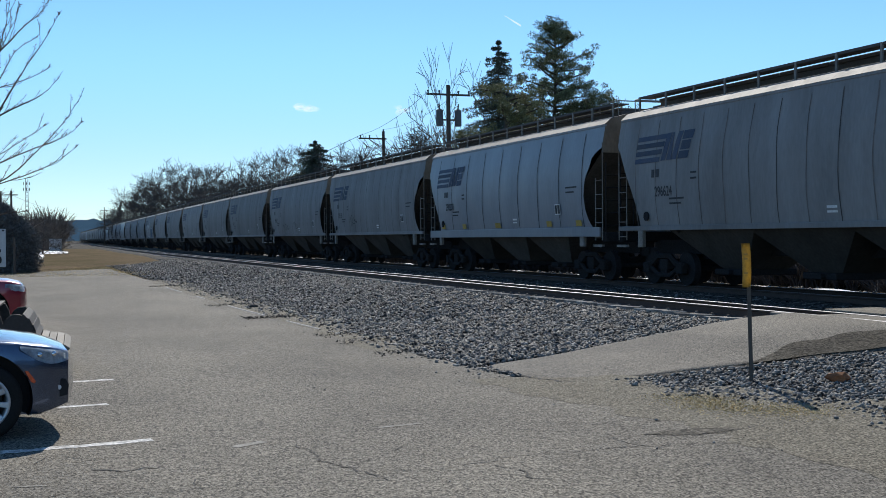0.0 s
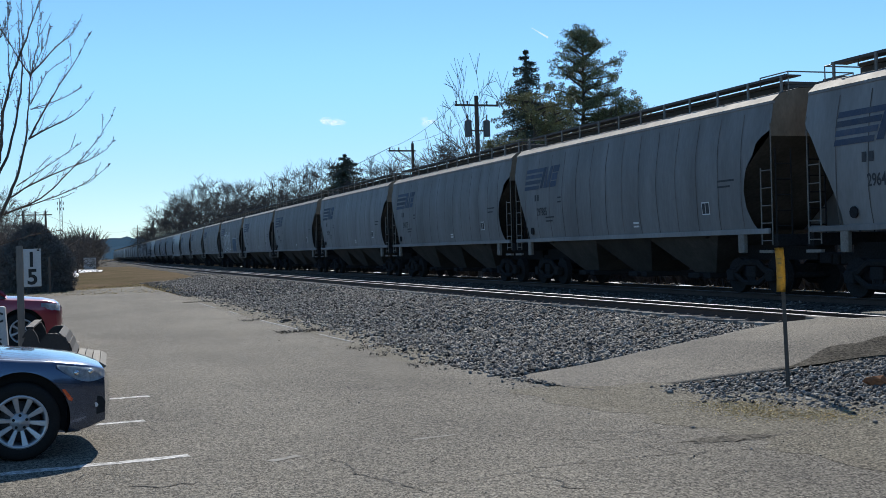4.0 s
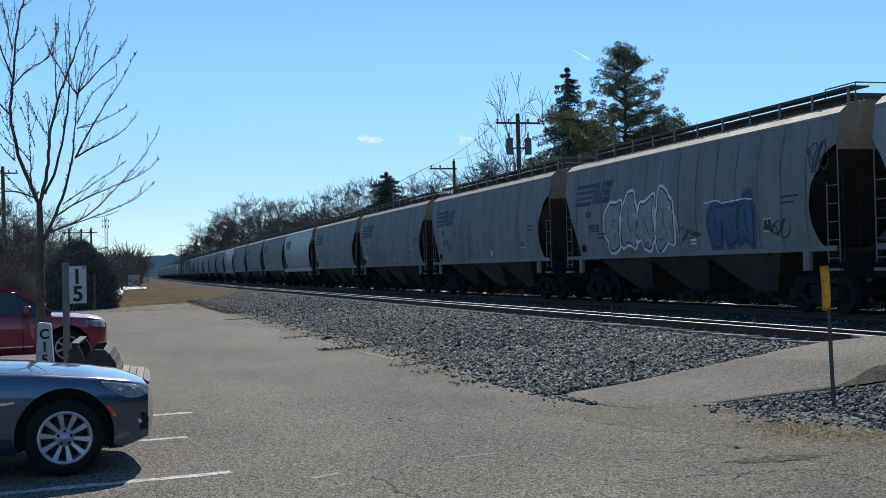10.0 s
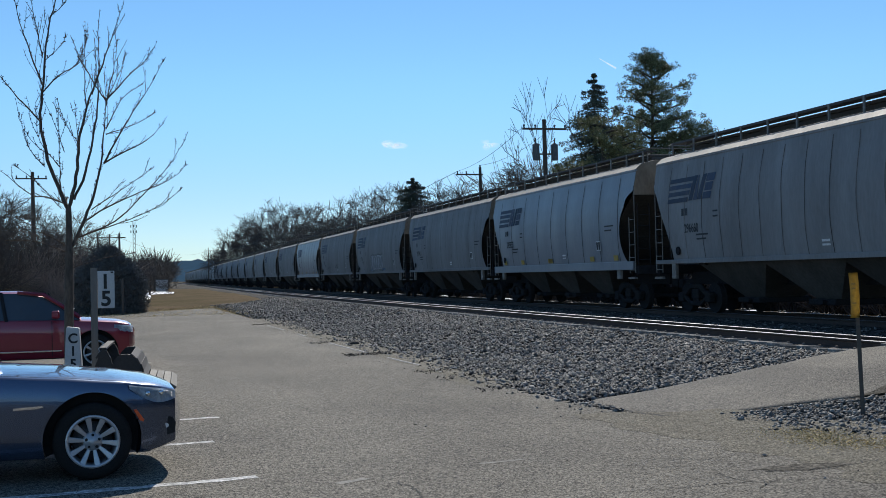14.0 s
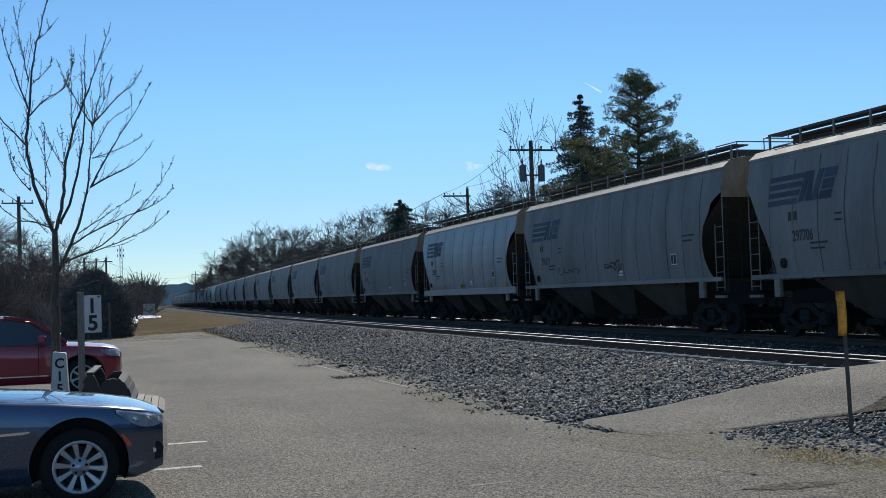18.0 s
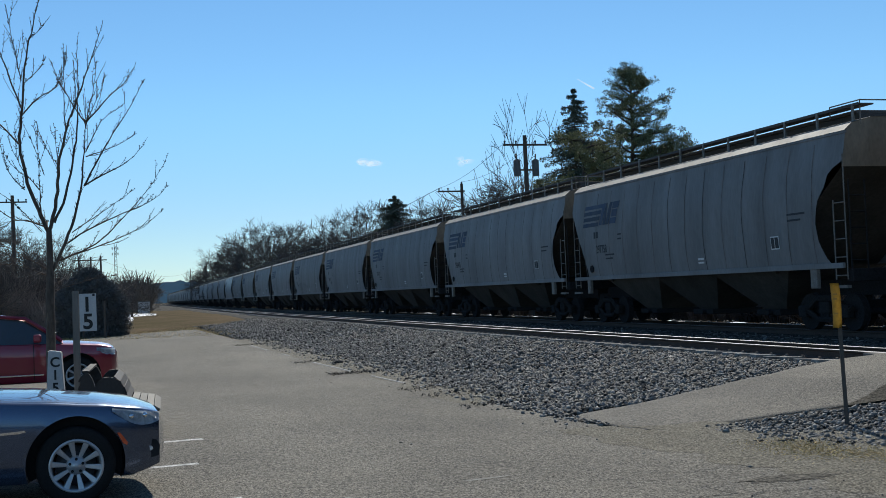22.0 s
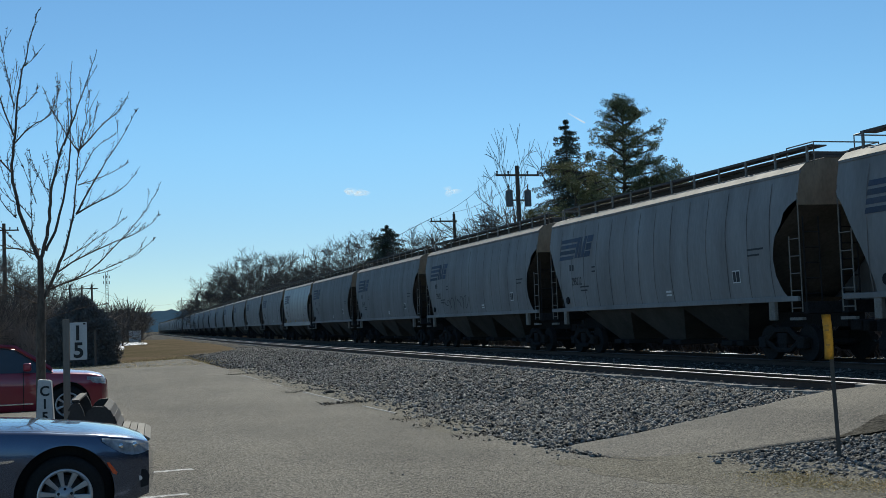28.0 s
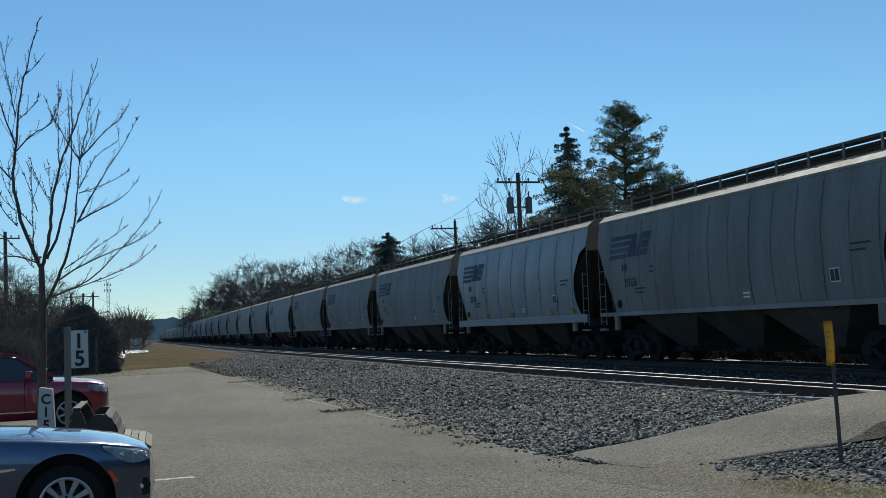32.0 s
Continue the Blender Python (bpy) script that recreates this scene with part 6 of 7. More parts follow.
def build_near_tree():
    """The young leafless tree on the lot: two leaning stems, a fan of upright shoots and long low limbs."""
    rng = random.Random(31)
    tree = thing("young_bare_tree", "young leafless tree with budding twigs standing on the lot", "tree", pose(-0.72, 19.4, 0))
    segs, buds = [], []
    # radius, depth that the limb reaches, and its course (out, up)
    left = [(0.046, 0.25, ((0.02, 2.85), (-0.09, 3.10), (-0.27, 3.63), (-0.38, 4.23), (-0.34, 4.82), (-0.28, 5.49), (-0.15, 6.16), (0.04, 6.88))),
            (0.020, -0.3, ((-0.38, 4.23), (-0.69, 4.57), (-0.94, 4.89), (-1.10, 5.14))), (0.020, 0.3, ((-0.34, 4.80), (-0.50, 5.26), (-0.68, 5.83), (-0.82, 6.44))),
            (0.014, -0.2, ((-0.33, 5.22), (-0.44, 5.83), (-0.52, 6.36))), (0.018, -0.3, ((-0.32, 4.70), (-0.08, 4.95), (0.18, 5.10), (0.37, 5.55))),
            (0.010, 0.2, ((-0.31, 5.16), (-0.05, 5.45), (0.01, 5.61))), (0.008, 0.2, ((-0.23, 5.84), (-0.04, 6.05), (0.02, 6.16))),
            (0.018, -0.5, ((0.02, 2.91), (-0.30, 3.04), (-0.51, 3.06), (-0.87, 3.36), (-1.05, 3.51))), (0.014, 0.4, ((-0.31, 3.52), (-0.55, 3.81), (-0.74, 4.46))),
            (0.012, 0.3, ((-0.10, 3.12), (-0.11, 4.21), (-0.13, 4.64))), (0.010, 0.5, ((-0.30, 3.70), (-0.44, 4.10), (-0.47, 4.60)))]
    middle = [(0.042, -0.2, ((0.02, 2.85), (0.15, 3.37), (0.19, 3.88), (0.33, 4.48), (0.57, 5.12), (0.85, 5.94))), (0.032, 0.3, ((0.10, 3.00), (0.28, 3.45), (0.46, 4.30), (0.50, 5.12), (0.51, 5.89))),
              (0.042, -0.3, ((0.03, 2.20), (0.27, 2.70), (0.46, 3.28), (0.57, 3.96), (0.61, 4.56))), (0.016, 0.2, ((0.61, 4.56), (0.34, 5.02), (0.12, 5.56))),
              (0.014, 0.3, ((0.40, 4.66), (0.47, 4.94), (0.45, 5.54))), (0.014, -0.3, ((0.31, 4.43), (0.30, 4.99), (0.33, 5.62))),
              (0.014, 0.1, ((0.60, 4.48), (0.75, 5.17), (0.80, 5.56))), (0.012, -0.2, ((0.61, 4.56), (0.79, 4.93), (0.90, 5.23))),
              (0.010, 0.3, ((0.18, 3.76), (0.16, 4.16), (0.14, 4.55))), (0.010, -0.4, ((0.19, 3.85), (0.04, 4.12), (-0.04, 4.30)))]
    right = [(0.018, -0.3, ((0.61, 4.56), (1.00, 5.00), (1.17, 5.13), (1.34, 5.35))), (0.020, 0.4, ((0.56, 3.57), (0.94, 3.80), (1.23, 3.97), (1.52, 4.28))),
             (0.022, -0.3, ((0.56, 3.57), (0.95, 4.27), (1.24, 4.70), (1.50, 5.19))), (0.012, 0.5, ((0.60, 4.03), (1.07, 4.23), (1.40, 4.47))),
             (0.014, 0.2, ((0.60, 4.11), (0.86, 4.61), (1.18, 4.87))), (0.019, 0.5, ((0.29, 2.68), (0.63, 2.90), (1.14, 3.14), (1.64, 3.37), (1.86, 3.61))),
             (0.013, -0.4, ((0.36, 2.84), (0.84, 3.15), (1.26, 3.44))), (0.020, -0.6, ((0.14, 2.40), (0.71, 2.65), (1.13, 3.03), (1.51, 3.46), (1.79, 3.89))),
             (0.016, 0.6, ((0.26, 2.45), (1.04, 2.73), (1.55, 3.00), (1.81, 3.24))), (0.010, -0.5, ((0.02, 1.92), (0.54, 2.07), (0.99, 2.14)))]
    low = [(0.012, -0.4, ((0.01, 2.17), (-0.47, 2.35), (-0.89, 2.36))), (0.014, 0.4, ((0.01, 2.26), (-0.63, 2.66), (-0.96, 2.87))), (0.008, 0.5, ((-0.51, 3.06), (-0.72, 2.90), (-1.00, 2.75)))]
    full = left + middle + right + low
    # a few more reach towards and away from the lot
    for r, depth, pts in (left[7], right[1], right[6], middle[8]):
        full.append((r * 0.8, (depth, 1.8 * math.copysign(1, depth)), pts))
    for r, depth, pts in full:
        turn = 0.0
        if isinstance(depth, tuple):
            depth, turn = depth
        ctrl = [Vector((x, depth * (i / (len(pts) - 1)) ** 1.3, z)) for i, (x, z) in enumerate(pts)]
        path = []
        for i in range(len(ctrl) - 1):
            p0, p1, p2, p3 = ctrl[max(0, i - 1)], ctrl[i], ctrl[i + 1], ctrl[min(len(ctrl) - 1, i + 2)]
            n = max(3, int((p2 - p1).length / 0.12))
            for j in range(n):
                t = j / n
                path.append(0.5 * (2 * p1 + (p2 - p0) * t + (2 * p0 - 5 * p1 + 4 * p2 - p3) * t * t + (3 * p1 - p0 - 3 * p2 + p3) * t ** 3) + Vector((rng.gauss(0, 0.006), rng.gauss(0, 0.006), 0)))
        path.append(ctrl[-1])
        if turn:
            c, d = math.cos(turn), math.sin(turn)
            path = [Vector((p.x * c - p.y * d, p.x * d + p.y * c, p.z)) for p in path]
        n = len(path) - 1
        for i in range(n):
            ra, rb = max(0.0035, 0.72 * r * (1 - 0.9 * i / n)), max(0.0035, 0.72 * r * (1 - 0.9 * (i + 1) / n))
            segs.append((tuple(path[i]), tuple(path[i + 1]), ra, rb, 99 if ra > 0.018 else 2))
            if i < n * 0.22 and r > 0.03:
                continue
            for _ in range(rng.choice((1, 1, 2))):
                d = (path[i + 1] - path[i]).normalized()
                side = d.orthogonal().normalized()
                side.rotate(Matrix.Rotation(rng.uniform(0, math.tau), 3, d))
                p, way = path[i].lerp(path[i + 1], rng.random()), (d * 0.95 + side * rng.uniform(0.3, 0.65) + Vector((0, 0, 0.25))).normalized()
                ln = rng.choice((0.06, 0.10, 0.14, 0.22, 0.35, 0.55)) * rng.uniform(0.7, 1.2) * (1 - 0.5 * i / n)
                steps = 4 if ln > 0.25 else 2
                for k in range(steps):
                    q = p + way * (ln / steps)
                    segs.append((tuple(p), tuple(q), 0.0042 - 0.002 * k / steps, 0.0042 - 0.002 * (k + 1) / steps, 1))
                    if ln > 0.35 and k == 1 and rng.random() < 0.6:
                        o = (way + Vector((rng.gauss(0, 0.5), rng.gauss(0, 0.5), 0.2))).normalized() * rng.uniform(0.08, 0.25)
                        segs.append((tuple(q), tuple(q + o), 0.003, 0.0022, 1))
                    p = q
                    way = (way + Vector((rng.gauss(0, 0.08), rng.gauss(0, 0.08), 0.16))).normalized()
    for a, b, r0, r1 in (((0, 0, -0.15), (0, 0, 0.9), 0.082, 0.072), ((0, 0, 0.9), (0.01, 0, 1.75), 0.072, 0.068), ((0.01, 0, 1.75), (0.025, 0, 2.2), 0.068, 0.062), ((0.025, 0, 2.2), (0.02, 0, 2.88), 0.058, 0.042)):
        segs.append((a, b, r0, r1, 99))
    v, f = limbs_to_np([s for s in segs if s[4] == 99], 8)
    mesh_np("trunk", v, f, BARK, tree)
    thin = [s for s in segs if s[4] != 99]
    v, f = limbs_to_np(thin, 4)
    mesh_np("branchwork", v, f, TWIG, tree)
    for s in thin:
        if s[4] == 1 or s[3] < 0.008:
            for t in (0.25, 0.75):
                c = Vector(s[0]).lerp(Vector(s[1]), t)
                o = Vector((rng.gauss(0, 0.014), rng.gauss(0, 0.014), rng.gauss(0.012, 0.01)))
                buds.append((tuple(c), tuple(c + o), 0.0058, 0.004))
    v, f = limbs_to_np(buds, 4)
    tagged(mesh_np("bud_scatter", v, f, TWIG, tree), "small dark buds", kind="stuff")


def build_bush():
    """The large rounded evergreen bush beyond the lot."""
    rng, nr = random.Random(77), np.random.default_rng(77)
    bush = thing("evergreen_bush", "large dark rounded evergreen bush on the brown grass", "bush", pose(-0.40, 66.5, -0.1))
    segs, cs, ss = [], [], []
    for i in range(1150):
        a, t = rng.uniform(0, math.tau), rng.random()
        z = 3.5 * t
        r = 1.95 * (1 - max(0, t - 0.45) ** 2 * 2.9) * rng.uniform(0.75, 1.0) * (0.9 + 0.12 * math.sin(3 * a + 5 * t))
        if r < 0.1:
            continue
        c = (r * math.cos(a), r * math.sin(a), z)
        cs.append(c)
        ss.append(rng.uniform(0.2, 0.36))
        if i % 5 == 0:
            segs.append(((0, 0, max(0.1, z * 0.5)), c, 0.035, 0.01))
    v, f = limbs_to_np(segs, 4)
    mesh_np("stems", v, f, BARK, bush)
    v, f = needle_cloud(nr, cs, ss, 60, 0.15, 0.9)
    mesh_np("crown", v, f, BUSH_LEAF, bush)


def build_brush(name, label, count, area, h, seed, per=26, r=0.012, base=-0.1, material=BRUSH):
    """A thicket of bare shrubs as one piece."""
    rng = random.Random(seed)
    segs = []
    for i in range(count):
        x, y = area(rng)
        hh = rng.uniform(*h)
        for k in range(per):
            a, lean = rng.uniform(0, math.tau), rng.uniform(0.05, 0.6)
            p = (x + rng.gauss(0, 0.3), y + rng.gauss(0, 0.3), base)
            d = Vector((math.cos(a) * lean, math.sin(a) * lean, 1)).normalized()
            q = Vector(p) + d * hh * rng.uniform(0.4, 0.6)
            segs.append((p, tuple(q), r * 1.8, r * 1.2))
            for j in range(3):
                e = q + (d + Vector((rng.gauss(0, 0.5), rng.gauss(0, 0.5), rng.gauss(0.1, 0.3)))) * hh * rng.uniform(0.2, 0.5)
                segs.append((tuple(q), tuple(e), r * 1.2, r * 0.6))
    v, f = limbs_to_np(segs, 3)
    return mesh_np(name, v, f, material, None, label, "shrubs", "stuff")


def build_trees():
    protos = []
    for seed, h, tr, lv, sp, kids, mr in ((1, 16, 0.36, 3, 0.66, (4, 6), 0.023), (2, 15, 0.34, 3, 0.55, (4, 6), 0.023), (3, 17, 0.38, 3, 0.72, (4, 6), 0.023), (4, 13, 0.30, 3, 0.78, (4, 6), 0.021)):
        t = bare_tree(seed, h, tr, lv, sp, kids, mr)
        protos.append((t, real_height(t)))
    # the row beyond the line
    spots = [(5.33, 330, 16.2), (5.85, 300, 16.6), (6.5, 270, 17.5), (7.05, 250, 18.6), (7.7, 240, 18.2), (8.2, 230, 16.4), (8.9, 212, 15.3), (9.4, 200, 14.2), (10.2, 180, 14.0), (10.9, 170, 14.2), (11.5, 165, 14.4), (12.0, 160, 13.4),
             (12.7, 150, 13.0), (13.25, 140, 13.2), (14.9, 125, 11.9), (15.4, 120, 11.4), (16.1, 118, 12.0), (16.7, 116, 10.6), (18.3, 115, 12.0), (18.85, 112, 12.6), (19.4, 112, 12.0), (5.1, 345, 13.0), (7.35, 290, 19.5), (9.8, 215, 14.0),
             (28.2, 92, 12.8), (29.5, 100, 9.0), (31.0, 100, 8.0), (33, 95, 7.0), (36, 90, 6.5), (24.5, 110, 11.0), (26.5, 112, 11.0), (22.6, 112, 12.0), (20.4, 104, 10.0)]
    # the wood at the end of the lot
    spots += [(-0.9, 90, 6.0), (-1.6, 84, 6.6), (-2.3, 92, 7.2), (-2.9, 78, 6.4), (-3.5, 88, 7.6), (-4.1, 76, 6.6), (-4.8, 84, 7.6), (-5.5, 74, 7.6), (-6.4, 80, 8.2), (-7.4, 76, 8.0), (-9, 74, 9.0), (-11, 72, 9.0), (-13, 70, 9.5), (-16, 68, 9), (-20, 66, 9), (-24, 62, 9),
              (0.0, 120, 5.2), (0.9, 135, 5.0), (1.5, 118, 4.8), (2.05, 150, 5.2), (-1.2, 130, 7.5), (-3.0, 125, 9.5), (-4.4, 120, 9.5), (-5.6, 118, 10)]
    for i, (az, dist, top) in enumerate(spots):
        t, h = protos[(i * 7 + i // 3) % 4]
        place(az, dist, top, t, h, i + 100, 1.15 if az > 0 else 1.0)
    for i, (t, h) in enumerate(protos):
        t.matrix_basis = Matrix.Translation((60 + 14 * i, 210 + 20 * i, -0.05))
    # slender saplings round the pole
    sap = bare_tree(9, 13, 0.13, 3, 0.45, (2, 3), 0.018, label="slender leafless tree beside the utility pole", material=TWIG)
    sh = real_height(sap)
    for i, (az, dist, top) in enumerate(((19.0, 84, 12.8), (19.9, 82, 14.8), (20.7, 84, 13.9), (21.4, 86, 15.8), (20.4, 88, 12.5), (28.1, 88, 13.4))):
        place(az, dist, top, sap, sh, i + 300, 0.8)
    sap.matrix_basis = Matrix.Translation((36.5, 84, -0.05))
    d = 86
    build_spruce("spruce", "dark spruce with a pointed top", d * math.sin(radians(22.9)), d * math.cos(radians(22.9)), 16.5, 5.4, 5, 40, blade=0.2, power=0.7)
    rng = random.Random(8)
    crown = []
    for i in range(64):
        share = 0.97 - 0.55 * (i / 63)
        reach = 0.45 + 2.45 * min(1, (0.97 - share) / 0.15) if share > 0.78 else 2.1 if share > 0.71 else 3.5
        crown.append((share, i * 2.4, reach * rng.uniform(0.65, 1.08), rng.uniform(0.35, 0.75) if share > 0.85 else rng.uniform(0.0, 0.4)))
    crown += [(0.62, 0.0, 4.6, 0.05), (0.60, 0.3, 4.4, 0.1), (0.55, 0.1, 4.8, 0.12), (0.50, -0.2, 5.0, 0.08), (0.55, 3.3, 3.5, 0.0), (0.48, 0.2, 5.2, 0.05), (0.58, -0.4, 4.6, 0.1), (0.53, 0.5, 4.7, 0.1), (0.45, -0.1, 5.3, 0.1), (0.44, 0.4, 5.0, 0.05), (0.42, -0.5, 5.0, 0.08), (0.50, 2.8, 3.6, 0.1), (0.45, 3.6, 3.8, 0.05), (0.62, -0.45, 4.5, 0.06), (0.64, -0.7, 4.3, 0.08), (0.60, -0.25, 4.6, 0.1), (0.66, -0.5, 3.9, 0.1), (0.58, -0.55, 4.8, 0.1)]
    build_pine("pine", "tall open crowned pine tree", 89 * math.sin(radians(25.6)), 89 * math.cos(radians(25.6)), 18.5, 21, crown, count=110, blade=0.125)
    low = [(0.15 + 0.8 * (i / 39), rng.uniform(0, math.tau), (5.4 - 3.8 * (i / 39)) * rng.uniform(0.7, 1.1), rng.uniform(0.0, 0.35)) for i in range(40)]
    build_pine("pine", "broad yellowish green pine beside the spruce", 80 * math.sin(radians(23.2)), 80 * math.cos(radians(23.2)), 12.6, 22, low, OLIVE_NEEDLE, count=100, blade=0.13)
    low2 = [(0.2 + 0.75 * (i / 19), rng.uniform(0, math.tau), (3.0 - 2.0 * (i / 19)) * rng.uniform(0.7, 1.1), rng.uniform(0.0, 0.4)) for i in range(20)]
    build_pine("pine", "low yellowish green pine beside the pole", 78 * math.sin(radians(21.6)), 78 * math.cos(radians(21.6)), 8.9, 23, low2, OLIVE_NEEDLE, count=100, blade=0.13)
    build_spruce("spruce", "dark ragged spruce among bare trees", 128 * math.sin(radians(14.05)), 128 * math.cos(radians(14.05)), 12.6, 5.0, 15, 46, blade=0.22, power=0.5)
    build_spruce("spruce", "distant dark spruce beside the line", 360 * math.sin(radians(4.95)), 360 * math.cos(radians(4.95)), 12.2, 2.6, 16, 16, blade=0.5)
    build_near_tree()
    build_bush()
    build_brush("thicket", "dense dark bare thicket beyond the tracks", 420, lambda r: (lambda y: (31 + bend(y) + r.uniform(0, 6), y))(r.uniform(-20, 300) if r.random() < 0.6 else r.uniform(10, 110)), (3.0, 5.0), 41, 34, 0.035, -1.0)
    build_brush("thicket", "dense dark bare thicket beyond the tracks", 700, lambda r: (lambda y: (33 + bend(y) + r.uniform(0, 14), y))(100 + 560 * r.random()), (3.0, 6.0), 43, 26, 0.06, -1.0)
    build_brush("undergrowth", "low dark brush behind the far track", 260, lambda r: (lambda y: (29 + bend(y) + r.uniform(0, 2.5), y))(r.uniform(0, 130)), (1.4, 2.6), 47, 40, 0.025, -1.0, FAR_TWIG)
    build_brush("undergrowth", "far bare trees beside the line", 120, lambda r: (lambda y: (y * math.tan(radians(r.uniform(0.9, 2.3))), y))(r.uniform(180, 420)), (3.0, 6.5), 44, 30, 0.05)
    build_brush("undergrowth", "brown bare undergrowth at the wood's edge", 260, lambda r: (r.uniform(-30, 0.6), r.uniform(74, 110)), (1.5, 4.0), 42, 40, 0.012, material=EDGE_BRUSH)
    # wooded hills on the horizon; a faint blue glow paints their haze
    for k, (dist, h0, col) in enumerate(((1500, 14, GLOWING_HILL), (2300, 36, GLOWING_HILL))):
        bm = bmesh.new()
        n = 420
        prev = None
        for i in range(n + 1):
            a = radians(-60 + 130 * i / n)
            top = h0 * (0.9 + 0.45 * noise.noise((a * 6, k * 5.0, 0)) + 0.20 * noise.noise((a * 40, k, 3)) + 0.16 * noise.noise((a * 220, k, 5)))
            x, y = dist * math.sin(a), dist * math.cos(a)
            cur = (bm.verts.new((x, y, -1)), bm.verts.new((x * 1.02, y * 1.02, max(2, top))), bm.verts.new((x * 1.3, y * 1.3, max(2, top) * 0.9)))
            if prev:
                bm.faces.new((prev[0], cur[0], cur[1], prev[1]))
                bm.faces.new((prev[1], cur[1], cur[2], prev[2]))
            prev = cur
        tagged(finish(bm, "backdrop_hill", col, smooth=True), "distant wooded hill with its haze painted as a glow", "hill", kind="structure")


build_trees()


def blades(name, label, n, spot, h, seed, width=0.006):
    rng = np.random.default_rng(seed)
    r = random.Random(seed)
    c = np.array([spot(r) for _ in range(n)])
    a = rng.uniform(0, math.tau, n)
    hh = rng.uniform(*h, n)
    lean = rng.normal(scale=1.5, size=(n, 2)) * hh[:, None]
    w = np.stack([np.cos(a), np.sin(a), 0 * a], 1) * width
    tip = c + np.concatenate([lean, hh[:, None]], 1)
    v = np.stack([c - w, c + w, tip], 1).reshape(-1, 3)
    return mesh_np(name, v, np.arange(3 * n).reshape(-1, 3), STRAW, None, label, "grass", "stuff")


# ---- markings, cracks, loose stone, grass and snow ----
stripe(-4.5, 9.58, 1.14, 10.26, 0.145, 1)
stripe(-4.5, 11.9, 0.96, 12.69, 0.12, 2)
stripe(-4.5, 14.2, 1.19, 14.89, 0.12, 3)
stripe(-4.0, 24.9, 0.67, 25.5, 0.08, 4)
stripe(0.0, 8.66, 0.24, 8.63, 0.035, 6, "faint remnant of a white parking line", FADED_LINE)
stripe(1.72, 9.66, 2.0, 9.82, 0.10, 7, "faint remnant of a white parking line", FADED_LINE)
stripe(3.1, 10.17, 3.54, 10.24, 0.05, 8, "faint remnant of a white parking line", FADED_LINE)
crack("pavement_crack", [(2.2, 9.6), (2.28, 9.2), (2.2, 8.9), (2.4, 8.3), (2.5, 7.9)], 0.009, 1)
crack("pavement_crack", [(2.4, 8.3), (3.0, 8.15), (3.6, 8.42), (4.2, 8.45), (4.9, 8.5)], 0.007, 2)
crack("pavement_crack", [(3.4, 8.15), (3.5, 7.9), (3.45, 7.7), (3.6, 7.5)], 0.009, 3)
crack("pavement_crack", [(0.55, 9.1), (0.8, 8.95), (1.0, 9.0), (1.1, 9.1)], 0.013, 4)
crack("pavement_crack", [(4.9, 8.5), (5.6, 8.3), (6.4, 8.6), (7.0, 8.4)], 0.006, 5)
crack("pavement_crack", [(5.15, 8.86), (5.4, 8.76), (5.7, 8.77), (6.0, 8.85), (6.4, 9.0)], 0.011, 6)
crack("pavement_crack", [(1.4, 18.0), (1.7, 15.5), (2.1, 13.2), (2.3, 11.8)], 0.003, 7)
crack("pavement_crack", [(2.6, 27.0), (2.4, 22.0), (2.9, 17.5), (2.7, 15.0)], 0.003, 8)
crack("pavement_crack", [(5.85, 14.7), (5.82, 14.0), (5.95, 13.2), (6.1, 12.6), (6.7, 12.4), (7.5, 12.35), (8.4, 12.3)], 0.03, 9, label="open joint along the foot of the ramp")
crack("pavement_crack", [(4.6, 9.9), (5.0, 9.6), (5.4, 9.7), (5.8, 9.5)], 0.006, 10)
crack("pavement_crack", [(-0.2, 8.2), (0.4, 8.3), (0.9, 8.1), (1.6, 8.2)], 0.006, 11)
crack("pavement_crack", [(4.7, 18.6), (5.1, 18.5), (5.5, 18.7), (5.75, 18.6)], 0.03, 12)
crack("pavement_crack", [(4.5, 25.2), (4.9, 25.1), (5.3, 25.3)], 0.035, 13)
crack("pavement_crack", [(3.4, 44), (4.2, 43.6), (4.9, 43.9)], 0.05, 14)
rng_c = random.Random(5)
for k in range(80):
    x, y = rng_c.uniform(-1.0, 7.5), 6.5 + 9.5 * rng_c.random() ** 1.4
    if x > 5.2 and y > 9:
        continue
    a = rng_c.uniform(0, math.tau)
    pts = [(x, y)]
    for i in range(rng_c.randint(2, 6)):
        a += rng_c.gauss(0, 0.8)
        pts.append((pts[-1][0] + 0.16 * math.cos(a), pts[-1][1] + 0.16 * math.sin(a)))
    crack("hairline_crack", pts, rng_c.choice((0.0025, 0.0035, 0.006)), 50 + k, label="hairline crack in the asphalt")


def stone_edge(y):
    return 5.5 + 0.25 * noise.noise((0, y * 0.8, 0)) + 0.35 * ease(18, 11, y) + 0.45 * ease(12.5, 9, y) + 0.75 * ease(11.7, 10.7, y) + 0.35 * ease(10.5, 9, y) + 0.15 * ease(18, 21, y)


def shoulder(x, y):
    off = x - stone_edge(y)
    if (y < 12.6 and x < 6.75 + 0.5 * noise.noise((x, y * 2, 4))) or (y < 13.3 and x < 6.5):
        return False
    if y > 17 and 0 < off < 1.0 and random.random() > 0.15 + 0.85 * off:
        return False
    return off > -0.45 * random.random() ** 4 + 0.25 * random.random() ** 2 and not on_ramp(x, y) and not (12.3 < y < 17.2 and x > 12)


